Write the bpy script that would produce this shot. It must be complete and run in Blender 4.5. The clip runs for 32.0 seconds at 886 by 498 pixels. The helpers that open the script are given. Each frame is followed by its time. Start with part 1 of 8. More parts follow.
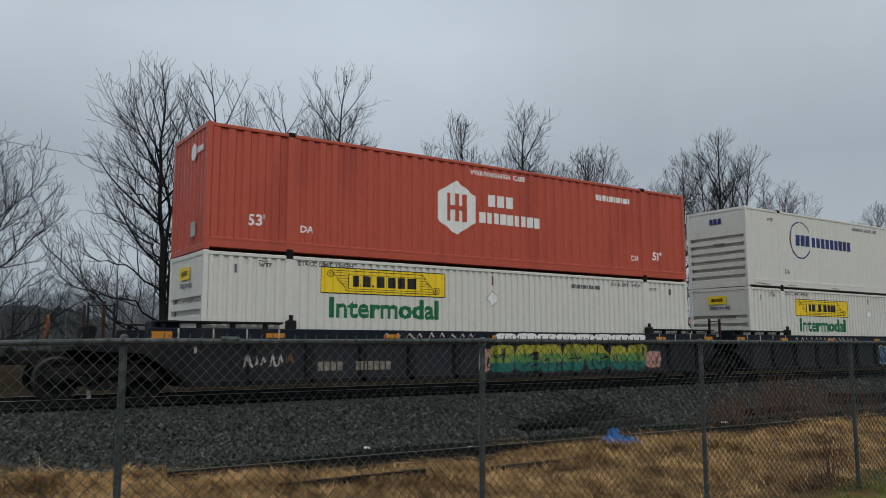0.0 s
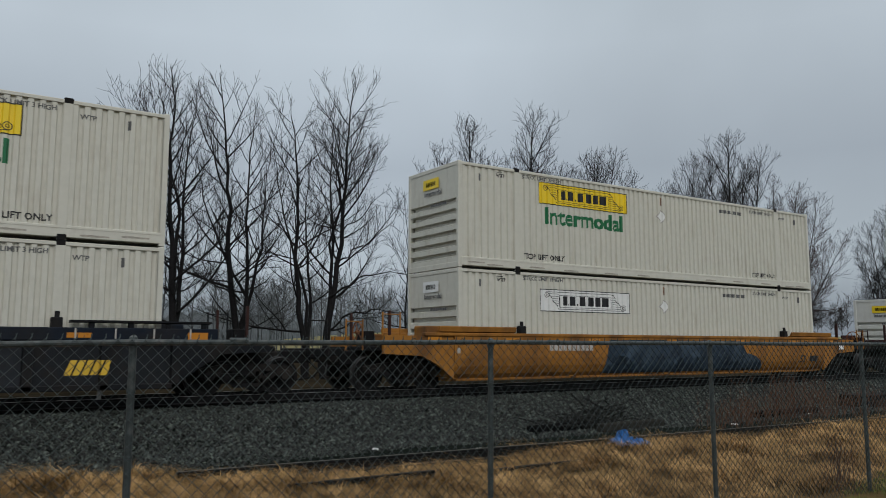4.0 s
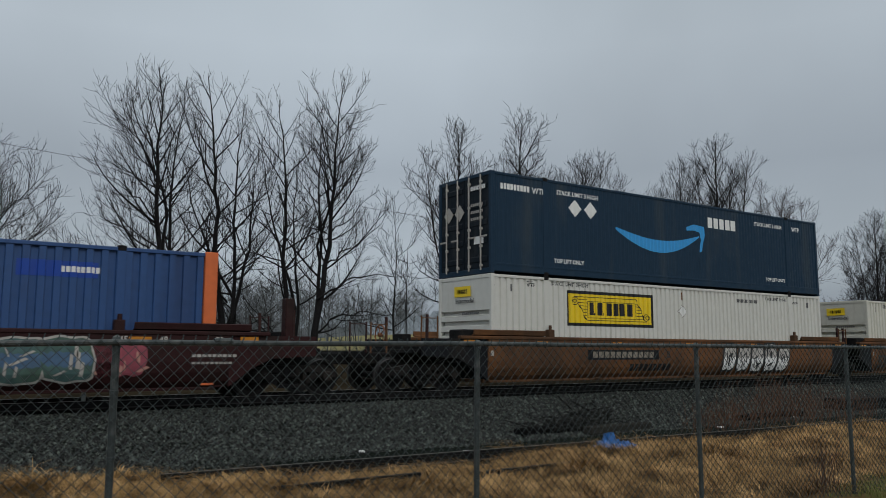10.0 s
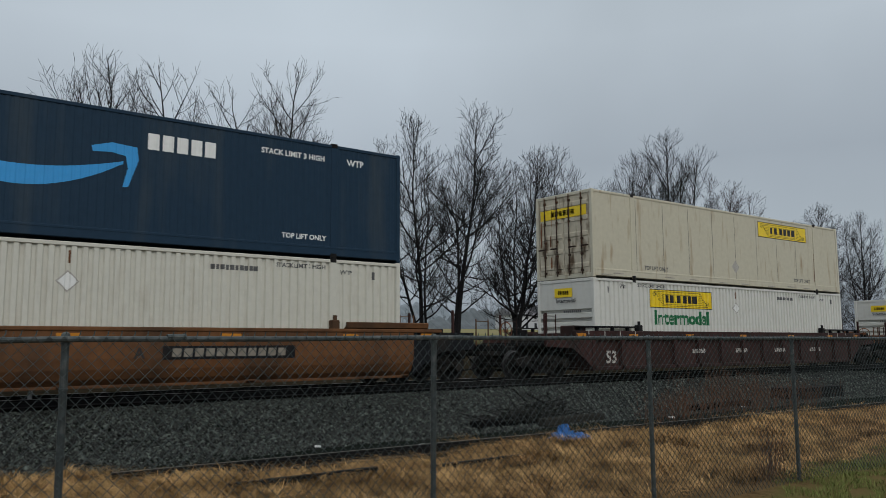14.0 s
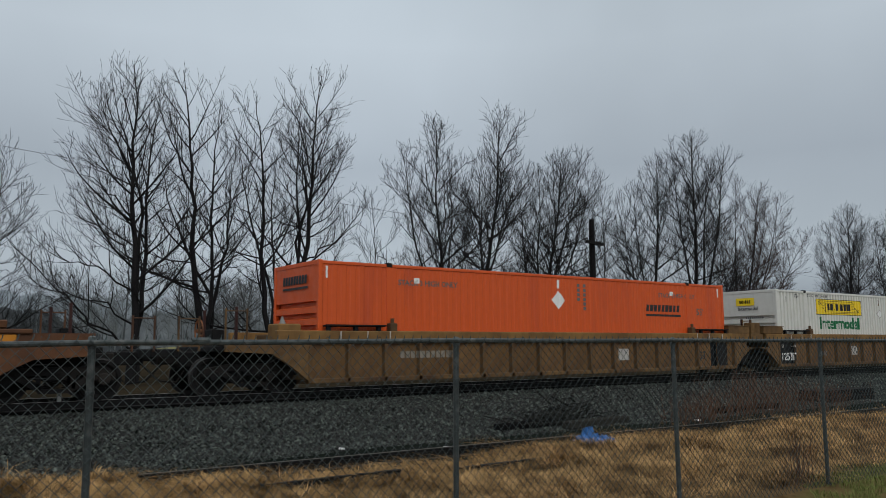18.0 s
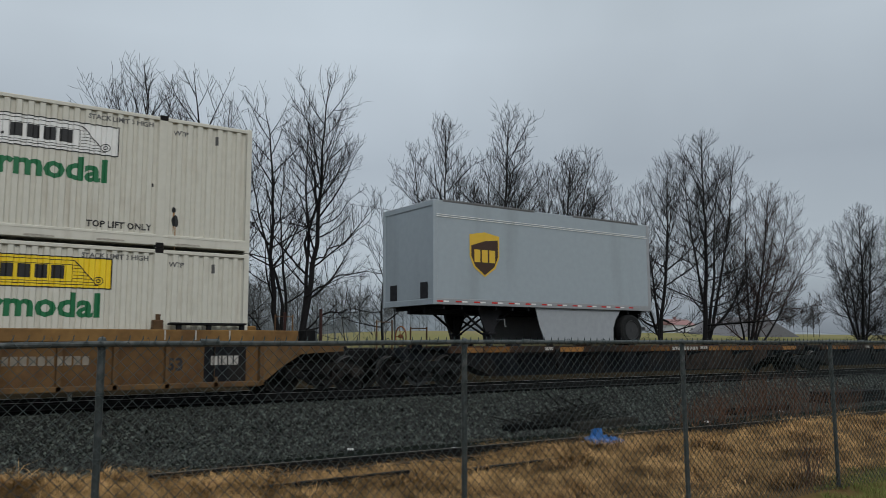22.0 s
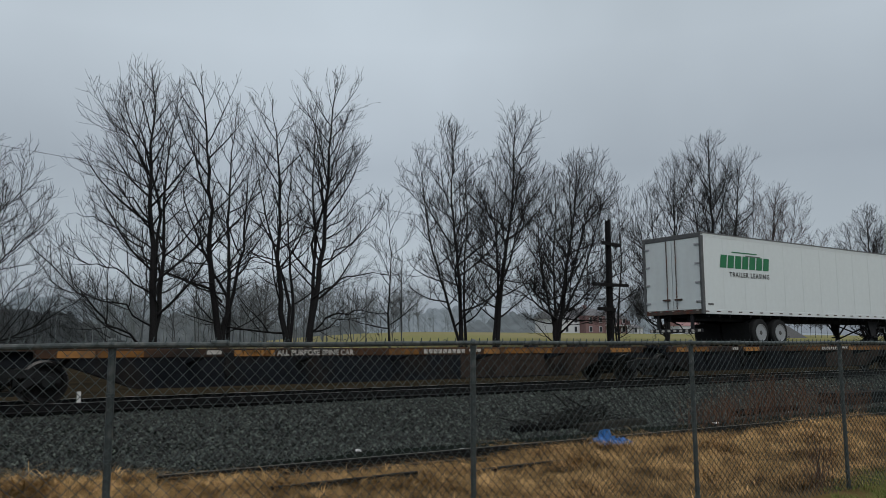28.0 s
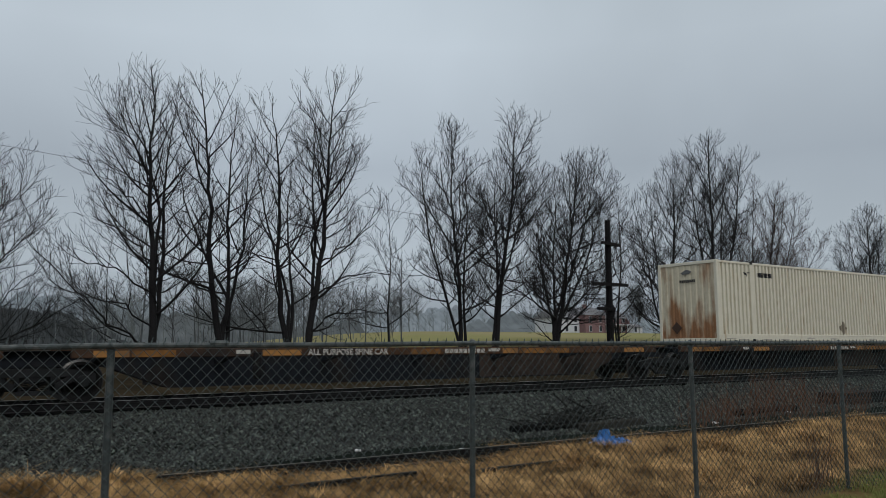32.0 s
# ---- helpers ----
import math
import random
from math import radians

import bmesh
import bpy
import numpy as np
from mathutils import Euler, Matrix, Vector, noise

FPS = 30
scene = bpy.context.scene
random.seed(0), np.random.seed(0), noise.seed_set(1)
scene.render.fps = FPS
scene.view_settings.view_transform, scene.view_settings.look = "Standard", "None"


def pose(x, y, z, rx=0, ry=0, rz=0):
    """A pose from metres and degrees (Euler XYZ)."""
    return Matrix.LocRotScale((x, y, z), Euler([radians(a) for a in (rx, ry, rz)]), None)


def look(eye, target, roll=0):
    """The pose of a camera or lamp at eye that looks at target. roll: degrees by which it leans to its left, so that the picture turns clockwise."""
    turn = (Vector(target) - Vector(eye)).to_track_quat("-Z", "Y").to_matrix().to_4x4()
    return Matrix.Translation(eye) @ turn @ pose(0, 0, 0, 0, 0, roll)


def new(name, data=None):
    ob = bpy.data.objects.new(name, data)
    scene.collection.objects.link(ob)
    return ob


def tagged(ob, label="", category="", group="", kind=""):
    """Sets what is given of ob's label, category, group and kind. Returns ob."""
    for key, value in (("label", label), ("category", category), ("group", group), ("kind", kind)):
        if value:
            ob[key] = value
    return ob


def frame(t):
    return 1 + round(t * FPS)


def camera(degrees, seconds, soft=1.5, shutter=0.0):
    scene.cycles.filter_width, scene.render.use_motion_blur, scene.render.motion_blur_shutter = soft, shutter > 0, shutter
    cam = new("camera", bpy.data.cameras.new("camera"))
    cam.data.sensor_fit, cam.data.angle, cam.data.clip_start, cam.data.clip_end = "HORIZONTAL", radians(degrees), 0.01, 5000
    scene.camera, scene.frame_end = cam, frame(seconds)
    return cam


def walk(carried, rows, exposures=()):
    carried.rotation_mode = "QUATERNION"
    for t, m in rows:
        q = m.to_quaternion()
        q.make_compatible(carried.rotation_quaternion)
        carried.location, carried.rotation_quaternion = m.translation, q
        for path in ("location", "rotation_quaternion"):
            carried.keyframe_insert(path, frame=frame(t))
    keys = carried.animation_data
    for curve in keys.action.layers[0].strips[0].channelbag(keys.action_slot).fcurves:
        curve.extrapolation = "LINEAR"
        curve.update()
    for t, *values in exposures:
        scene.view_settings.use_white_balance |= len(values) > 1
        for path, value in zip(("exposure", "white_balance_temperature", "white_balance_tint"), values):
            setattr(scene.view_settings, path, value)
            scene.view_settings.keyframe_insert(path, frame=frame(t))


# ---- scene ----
cam = camera(57.84, 32.0, soft=0.52, shutter=0.05)
# seconds, eye, heading from the track normal, tilt, roll in degrees
PATH = [
    (0, -0.020, 0.006, 1.903, 34.290, 6.930, -0.037),
    (0.5, -0.010, 0.000, 1.901, 34.113, 6.910, 0.031),
    (1, -0.005, -0.002, 1.900, 34.014, 6.977, 0.081),
    (1.5, 0.001, -0.001, 1.899, 33.783, 6.935, 0.104),
    (2, 0.007, -0.003, 1.890, 34.026, 7.000, 0.117),
    (2.5, -0.012, 0.001, 1.898, 33.846, 6.974, 0.034),
    (3, -0.031, 0.005, 1.905, 33.690, 7.005, -0.056),
    (3.5, -0.017, 0.002, 1.904, 33.465, 7.016, -0.000),
    (5.5, -0.014, 0.003, 1.897, 34.687, 7.055, 0.028),
    (6, -0.013, 0.004, 1.892, 34.448, 7.057, 0.053),
    (6.5, -0.006, 0.002, 1.894, 34.512, 7.058, 0.062),
    (7, -0.004, 0.004, 1.893, 34.445, 7.118, 0.067),
    (7.5, -0.004, 0.005, 1.891, 35.108, 7.119, 0.075),
    (8, -0.002, 0.006, 1.891, 34.873, 7.176, 0.113),
    (8.5, 0.000, 0.008, 1.886, 34.692, 7.192, 0.157),
    (9, 0.004, 0.009, 1.877, 34.551, 7.249, 0.219),
    (9.5, 0.003, 0.009, 1.883, 34.570, 7.242, 0.188),
    (10, 0.006, 0.009, 1.889, 34.478, 7.238, 0.175),
    (10.5, 0.006, 0.005, 1.895, 34.429, 7.211, 0.164),
    (11, 0.007, 0.002, 1.899, 34.460, 7.240, 0.163),
    (11.5, 0.012, -0.003, 1.899, 34.985, 7.254, 0.167),
    (12, 0.016, -0.004, 1.898, 35.708, 7.279, 0.154),
    (12.5, 0.018, -0.005, 1.904, 36.028, 7.112, 0.026),
    (13, 0.015, 0.000, 1.908, 37.100, 7.065, -0.128),
    (13.5, 0.003, 0.002, 1.899, 37.988, 6.913, -0.211),
    (14, -0.006, 0.007, 1.892, 37.685, 6.790, -0.299),
    (14.5, -0.011, 0.010, 1.890, 37.377, 6.749, -0.356),
    (16.5, -0.006, 0.007, 1.894, 36.465, 6.878, -0.369),
    (17, -0.000, 0.003, 1.896, 36.278, 6.900, -0.375),
    (17.5, 0.004, -0.001, 1.897, 36.094, 6.925, -0.372),
    (18, 0.007, -0.004, 1.898, 35.982, 6.952, -0.376),
    (18.5, 0.010, -0.005, 1.901, 35.876, 6.941, -0.361),
    (19, 0.016, -0.011, 1.907, 35.635, 6.899, -0.331),
    (19.5, 0.017, -0.014, 1.906, 35.525, 6.941, -0.327),
    (20, 0.023, -0.022, 1.906, 35.390, 6.945, -0.319),
    (20.5, 0.016, -0.015, 1.907, 35.435, 6.996, -0.295),
    (21, 0.009, -0.007, 1.912, 35.395, 6.917, -0.279),
    (21.5, 0.011, -0.010, 1.909, 35.389, 6.931, -0.262),
    (22, 0.011, -0.010, 1.910, 35.328, 6.963, -0.254),
    (22.5, 0.006, -0.008, 1.910, 35.310, 6.966, -0.270),
    (23, 0.003, -0.008, 1.909, 35.397, 6.966, -0.301),
    (23.5, -0.001, -0.003, 1.904, 35.232, 7.003, -0.301),
    (24, -0.005, 0.002, 1.903, 35.166, 7.005, -0.309),
    (24.5, -0.006, 0.004, 1.901, 35.091, 7.006, -0.315),
    (25, -0.010, 0.007, 1.899, 35.081, 7.001, -0.334),
    (25.5, -0.011, 0.007, 1.898, 34.906, 7.016, -0.344),
    (27.5, -0.010, 0.006, 1.901, 34.896, 7.026, -0.331),
    (28, -0.008, 0.001, 1.908, 34.882, 7.054, -0.313),
    (28.5, -0.008, 0.002, 1.905, 34.863, 7.054, -0.291),
    (29, -0.006, 0.002, 1.904, 34.860, 7.049, -0.275),
    (29.5, -0.002, -0.001, 1.901, 34.878, 7.075, -0.276),
    (30, -0.001, -0.002, 1.901, 34.873, 7.075, -0.277),
    (30.5, -0.000, -0.002, 1.902, 34.872, 7.072, -0.277),
    (31, -0.000, -0.000, 1.907, 34.874, 7.037, -0.275),
    (31.5, -0.002, 0.002, 1.911, 34.845, 7.028, -0.284),
    (32, -0.001, 0.001, 1.916, 34.894, 7.013, -0.296),
]


def aim(x, y, z, heading, tilt, roll):
    h, p = radians(heading), radians(tilt)
    way = Vector((math.sin(h) * math.cos(p), math.cos(h) * math.cos(p), math.sin(p)))
    return look((x, y, z), Vector((x, y, z)) + way * 20, roll)


walk(cam, [(t, aim(*v)) for t, *v in PATH], [(0, 0.0), (3.5, 0.0), (5.5, -0.17), (13.0, -0.17), (14.2, -0.02), (15.5, 0.0), (32, 0.0)])

# ---- light: overcast sky, brighter overhead, and a wide soft sun from behind the camera ----
world = bpy.data.worlds.new("overcast")
scene.world = world
world.use_nodes = True
wn, wl = world.node_tree.nodes, world.node_tree.links
wn.clear()
w_out, w_bg = wn.new("ShaderNodeOutputWorld"), wn.new("ShaderNodeBackground")
w_sky = wn.new("ShaderNodeTexSky")
w_sky.sky_type, w_sky.sun_disc = "NISHITA", False
w_sky.sun_elevation, w_sky.sun_rotation = radians(37), radians(192)
w_sky.dust_density = 6.0
w_hsv = wn.new("ShaderNodeHueSaturation")
w_hsv.inputs["Saturation"].default_value, w_hsv.inputs["Value"].default_value = 0.25, 0.020
w_tc, w_sep, w_map = wn.new("ShaderNodeTexCoord"), wn.new("ShaderNodeSeparateXYZ"), wn.new("ShaderNodeMapRange")
w_map.inputs["From Min"].default_value, w_map.inputs["From Max"].default_value = 0.0, 1.0
w_ramp = wn.new("ShaderNodeValToRGB")
for pos, col in ((0.0, (0.195, 0.226, 0.264, 1)), (0.10, (0.275, 0.322, 0.375, 1)), (0.22, (0.412, 0.474, 0.541, 1)), (0.36, (0.55, 0.627, 0.70, 1)), (0.55, (0.50, 0.58, 0.64, 1)), (1.0, (0.47, 0.54, 0.60, 1))):
    el = w_ramp.color_ramp.elements.new(pos) if pos not in (0.0, 1.0) else w_ramp.color_ramp.elements[int(pos)]
    el.color = col
w_noise = wn.new("ShaderNodeTexNoise")
w_noise.inputs["Scale"].default_value, w_noise.inputs["Detail"].default_value = 2.2, 4.0
w_nmap = wn.new("ShaderNodeMapRange")
w_nmap.inputs["From Min"].default_value, w_nmap.inputs["From Max"].default_value = 0.3, 0.7
w_nmap.inputs["To Min"].default_value, w_nmap.inputs["To Max"].default_value = 0.92, 1.10
w_mul = wn.new("ShaderNodeVectorMath")
w_mul.operation = "SCALE"
w_mix = wn.new("ShaderNodeMixRGB")
w_mix.inputs["Fac"].default_value = 0.94
wl.new(w_sky.outputs["Color"], w_hsv.inputs["Color"])
wl.new(w_tc.outputs["Generated"], w_sep.inputs[0])
wl.new(w_tc.outputs["Generated"], w_noise.inputs["Vector"])
wl.new(w_sep.outputs["Z"], w_map.inputs["Value"])
w_turn = wn.new("ShaderNodeMapRange")
w_turn.inputs["From Min"].default_value, w_turn.inputs["From Max"].default_value = -1.0, 1.0
w_side = wn.new("ShaderNodeValToRGB")
w_side.color_ramp.interpolation = "EASE"
for pos, k in ((0.0, 1.30), (0.30, 1.15), (0.54, 0.95), (0.76, 1.0), (0.92, 0.89), (1.0, 0.87)):
    el = w_side.color_ramp.elements.new(pos) if pos not in (0.0, 1.0) else w_side.color_ramp.elements[-1 if pos else 0]
    el.color = (k, k, k, 1)
w_both = wn.new("ShaderNodeMath")
w_both.operation = "MULTIPLY"
wl.new(w_sep.outputs["X"], w_turn.inputs["Value"])
wl.new(w_turn.outputs[0], w_side.inputs["Fac"])
wl.new(w_side.outputs[0], w_both.inputs[0])
wl.new(w_nmap.outputs[0], w_both.inputs[1])
wl.new(w_map.outputs[0], w_ramp.inputs["Fac"])
wl.new(w_noise.outputs["Fac"], w_nmap.inputs["Value"])
wl.new(w_ramp.outputs["Color"], w_mul.inputs[0])
wl.new(w_both.outputs[0], w_mul.inputs["Scale"])
wl.new(w_hsv.outputs["Color"], w_mix.inputs[1])
wl.new(w_mul.outputs[0], w_mix.inputs[2])
wl.new(w_mix.outputs["Color"], w_bg.inputs["Color"])
w_bg.inputs["Strength"].default_value = 1.0
wl.new(w_bg.outputs[0], w_out.inputs[0])
sun = new("sun", bpy.data.lights.new("sun", "SUN"))
sun.data.energy, sun.data.angle, sun.data.color = 0.98, radians(24), (1.0, 0.97, 0.93)
sun.matrix_world = look((-3.5, -16.6, 13), (0, 0, 0))
scene.view_settings.exposure = 0.0


# ---- materials ----
def mat(name, color, rough=0.6, metal=0.0, grain=0.12, scale=6.0, bump=0.0, bump_scale=40.0, second=None, amount=0.5, second_scale=1.2, streak=0.0, spec=None, random_piece=0.0, island=0.0, skew=1.0, low=None):
    """A surface: base colour, fine grain, and a second colour in stains (streaked downwards if asked)."""
    m = bpy.data.materials.new(name)
    m.use_nodes = True
    n, l = m.node_tree.nodes, m.node_tree.links
    b = n["Principled BSDF"]
    b.inputs["Roughness"].default_value, b.inputs["Metallic"].default_value = rough, metal
    b.inputs["Specular IOR Level"].default_value = (0.4 if rough < 0.55 else 0.12) if spec is None else spec
    tc = n.new("ShaderNodeTexCoord")

    def noise_at(s, detail, stretch=None):
        t = n.new("ShaderNodeTexNoise")
        t.inputs["Scale"].default_value, t.inputs["Detail"].default_value = s, detail
        if stretch:
            mp = n.new("ShaderNodeMapping")
            mp.inputs["Scale"].default_value = stretch
            l.new(tc.outputs["Object"], mp.inputs[0])
            l.new(mp.outputs[0], t.inputs["Vector"])
        else:
            l.new(tc.outputs["Object"], t.inputs["Vector"])
        return t.outputs["Fac"]

    def mapped(src, a, c, lo, hi):
        r = n.new("ShaderNodeMapRange")
        for key, v in zip(("From Min", "From Max", "To Min", "To Max"), (a, c, lo, hi)):
            r.inputs[key].default_value = v
        l.new(src, r.inputs["Value"])
        return r.outputs[0]

    base = n.new("ShaderNodeRGB")
    base.outputs[0].default_value = (*color, 1)
    col = base.outputs[0]
    if second:
        mx = n.new("ShaderNodeMixRGB")
        mx.inputs[2].default_value = (*second, 1)
        f = noise_at(second_scale, 6.0, (1, 1, 1 - 0.85 * streak) if streak else None)
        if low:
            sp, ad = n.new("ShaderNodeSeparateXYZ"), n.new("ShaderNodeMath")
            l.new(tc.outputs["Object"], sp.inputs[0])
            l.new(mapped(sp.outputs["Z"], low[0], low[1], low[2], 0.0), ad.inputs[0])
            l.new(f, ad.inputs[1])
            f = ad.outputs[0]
        l.new(mapped(f, 0.62 - 0.35 * amount, 0.78 - 0.25 * amount, 0.0, 0.9), mx.inputs[0])
        l.new(col, mx.inputs[1])
        col = mx.outputs[0]
    g = mapped(noise_at(scale, 8.0), 0.25, 0.75, 1 - grain, 1 + grain)
    sc = n.new("ShaderNodeVectorMath")
    sc.operation = "SCALE"
    l.new(col, sc.inputs[0])
    l.new(g, sc.inputs["Scale"])
    col = sc.outputs[0]
    if random_piece or island:
        src = n.new("ShaderNodeObjectInfo").outputs["Random"] if random_piece else n.new("ShaderNodeNewGeometry").outputs["Random Per Island"]
        k = random_piece or island
        sc2 = n.new("ShaderNodeVectorMath")
        sc2.operation = "SCALE"
        l.new(col, sc2.inputs[0])
        if skew != 1.0:
            pw = n.new("ShaderNodeMath")
            pw.operation = "POWER"
            l.new(src, pw.inputs[0])
            pw.inputs[1].default_value = skew
            src = pw.outputs[0]
        l.new(mapped(src, 0, 1, 1 - k, 1 + k * skew), sc2.inputs["Scale"])
        col = sc2.outputs[0]
    l.new(col, b.inputs["Base Color"])
    l.new(mapped(noise_at(scale * 0.7, 4.0), 0.3, 0.7, max(rough - 0.12, 0.05), min(rough + 0.12, 1)), b.inputs["Roughness"])
    if bump:
        bp = n.new("ShaderNodeBump")
        bp.inputs["Strength"].default_value, bp.inputs["Distance"].default_value = 0.6, bump
        l.new(noise_at(bump_scale, 6.0), bp.inputs["Height"])
        l.new(bp.outputs[0], b.inputs["Normal"])
    return m


M = {}
M["white"] = mat("white_paint", (0.585, 0.577, 0.53), 0.5, grain=0.04, second=(0.53, 0.515, 0.465), amount=0.16, streak=0.95, second_scale=4.0)
M["cream"] = mat("aged_white_paint", (0.55, 0.535, 0.465), 0.5, grain=0.05, second=(0.46, 0.43, 0.36), amount=0.20, streak=0.95, second_scale=4.5)
M["dirty_white"] = mat("dirty_white_paint", (0.50, 0.465, 0.36), 0.5, grain=0.06, second=(0.30, 0.22, 0.13), amount=0.18, streak=0.95, second_scale=3.5)
M["red"] = mat("faded_red_paint", (0.42, 0.070, 0.038), 0.5, grain=0.07, second=(0.31, 0.05, 0.03), amount=0.25, streak=0.9, second_scale=0.9)
M["navy"] = mat("dark_blue_grey_paint", (0.014, 0.034, 0.060), 0.55, grain=0.08, second=(0.034, 0.05, 0.066), amount=0.25, streak=1.0)
M["blue"] = mat("blue_paint", (0.021, 0.066, 0.188), 0.5, grain=0.10, second=(0.020, 0.050, 0.14), amount=0.35, streak=1.0)
M["blue_b"] = mat("deep_blue_paint", (0.009, 0.042, 0.195), 0.45, grain=0.07, second=(0.010, 0.03, 0.11), amount=0.3, streak=1.0)
M["blue_patch"] = mat("fresh_blue_paint", (0.008, 0.050, 0.30), 0.4, grain=0.04)
M["orange"] = mat("bright_orange_paint", (0.57, 0.080, 0.010), 0.45, grain=0.05, second=(0.47, 0.065, 0.014), amount=0.2, streak=1.0)
M["orange_post"] = mat("orange_post_paint", (0.62, 0.14, 0.04), 0.5, grain=0.08)
M["pink_post"] = mat("faded_post_paint", (0.42, 0.22, 0.18), 0.6, grain=0.1)
M["beige"] = mat("beige_paint", (0.50, 0.415, 0.295), 0.5, grain=0.05, second=(0.40, 0.29, 0.17), amount=0.3, streak=0.95, second_scale=4.5)
M["ivory"] = mat("ivory_paint", (0.55, 0.515, 0.42), 0.5, grain=0.05, second=(0.38, 0.29, 0.18), amount=0.12, streak=0.95, second_scale=4.5)
RUST = (0.13, 0.050, 0.020)
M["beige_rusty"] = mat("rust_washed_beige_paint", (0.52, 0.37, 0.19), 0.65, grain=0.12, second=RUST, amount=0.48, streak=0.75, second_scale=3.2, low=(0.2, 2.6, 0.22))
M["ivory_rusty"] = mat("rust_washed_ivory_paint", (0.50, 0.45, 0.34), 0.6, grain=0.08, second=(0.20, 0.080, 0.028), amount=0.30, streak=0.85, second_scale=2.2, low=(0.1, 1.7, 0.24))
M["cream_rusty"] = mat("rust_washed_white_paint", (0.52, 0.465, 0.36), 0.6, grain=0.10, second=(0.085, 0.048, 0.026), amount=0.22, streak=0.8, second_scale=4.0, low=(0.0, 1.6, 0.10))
M["rub_grey"] = mat("worn_grey_paint", (0.30, 0.28, 0.24), 0.7, grain=0.3, scale=14, second=(0.42, 0.39, 0.33), amount=0.5, second_scale=8)
M["bar_rust"] = mat("black_rusty_locking_steel", (0.032, 0.021, 0.016), 0.7, grain=0.3, second=(0.10, 0.045, 0.02), amount=0.35, second_scale=3.0)
M["navy_dark"] = mat("dark_slate_door_paint", (0.007, 0.012, 0.018), 0.55, grain=0.15, second=(0.02, 0.024, 0.028), amount=0.3, streak=0.8, second_scale=3.0)
M["rust"] = mat("rusty_steel", (0.20, 0.075, 0.03), 0.85, grain=0.35, scale=9, second=(0.10, 0.05, 0.03), amount=0.6)
M["rust_paint"] = mat("rust_stained_paint", (0.50, 0.33, 0.16), 0.7, grain=0.15, second=(0.20, 0.07, 0.025), amount=0.65, streak=0.8, second_scale=2.5)
M["black_car"] = mat("black_car_paint", (0.009, 0.010, 0.012), 0.6, grain=0.25, second=(0.019, 0.016, 0.014), amount=0.45, streak=0.6)
M["black_panel"] = mat("dusty_grey_black_panel", (0.0175, 0.0195, 0.023), 0.6, grain=0.2, second=(0.024, 0.0185, 0.0155), amount=0.28, second_scale=1.6, random_piece=0.28)
M["tan_chord"] = mat("weathered_yellow_tan_chord", (0.20, 0.112, 0.040), 0.65, grain=0.2, second=(0.11, 0.060, 0.026), amount=0.45, streak=0.3, second_scale=0.9)
M["tan_panel"] = mat("weathered_tan_panel", (0.150, 0.084, 0.034), 0.65, grain=0.22, second=(0.085, 0.046, 0.024), amount=0.5, second_scale=1.3, random_piece=0.16)
M["brown_panel"] = mat("dark_brown_panel", (0.050, 0.024, 0.021), 0.65, grain=0.2, second=(0.030, 0.019, 0.016), amount=0.5, second_scale=1.4, random_piece=0.2)
M["truck_dusty"] = mat("dusty_cast_iron", (0.0135, 0.0138, 0.0145), 0.7, metal=0.1, grain=0.3, second=(0.008, 0.010, 0.010), amount=0.45, second_scale=2.5)
M["navy_car"] = mat("blue_black_car_paint", (0.008, 0.012, 0.020), 0.55, grain=0.2, second=(0.017, 0.016, 0.016), amount=0.35)
M["maroon_car"] = mat("brown_red_car_paint", (0.030, 0.0115, 0.0115), 0.6, grain=0.2, second=(0.026, 0.016, 0.014), amount=0.4, streak=0.5)
M["ttx_car"] = mat("weathered_orange_car_paint", (0.135, 0.060, 0.025), 0.65, grain=0.2, second=(0.065, 0.037, 0.022), amount=0.6, streak=0.5, second_scale=0.7)
M["brown_car"] = mat("weathered_brown_car_paint", (0.11, 0.050, 0.025), 0.65, grain=0.2, second=(0.06, 0.032, 0.022), amount=0.55, streak=0.5, second_scale=0.7)
M["tan_car"] = mat("weathered_tan_car_paint", (0.135, 0.078, 0.033), 0.65, grain=0.25, second=(0.062, 0.036, 0.022), amount=0.6, streak=0.5, second_scale=0.8)
M["yellow_car"] = mat("yellow_orange_car_paint", (0.28, 0.12, 0.024), 0.6, grain=0.15, second=(0.12, 0.056, 0.022), amount=0.45, streak=0.5)
M["dark_brown_car"] = mat("dark_brown_car_paint", (0.042, 0.020, 0.018), 0.65, grain=0.2, second=(0.024, 0.016, 0.014), amount=0.5, streak=0.5)
M["spine_car"] = mat("grimy_black_brown_car_paint", (0.0125, 0.0145, 0.0185), 0.7, grain=0.25, second=(0.022, 0.0175, 0.015), amount=0.4, streak=0.2, spec=0.1)
M["spine_brown"] = mat("grimy_brown_spine_paint", (0.046, 0.034, 0.028), 0.7, grain=0.25, second=(0.020, 0.017, 0.016), amount=0.5, streak=0.3, spec=0.1)
M["amber_dull"] = mat("weathered_amber_strip", (0.17, 0.078, 0.022), 0.6, grain=0.3, second=(0.06, 0.035, 0.02), amount=0.5, second_scale=2.0)
M["tape_dark"] = mat("dull_red_tape", (0.045, 0.018, 0.016), 0.5, grain=0.2)
# wheel disc steel, darkened in its colour for the shade inside the dish
M["disc_grey"] = mat("shaded_steel_disc", (0.11, 0.11, 0.108), 0.6, metal=0.2, grain=0.3, second=(0.05, 0.045, 0.04), amount=0.5, second_scale=5.0)
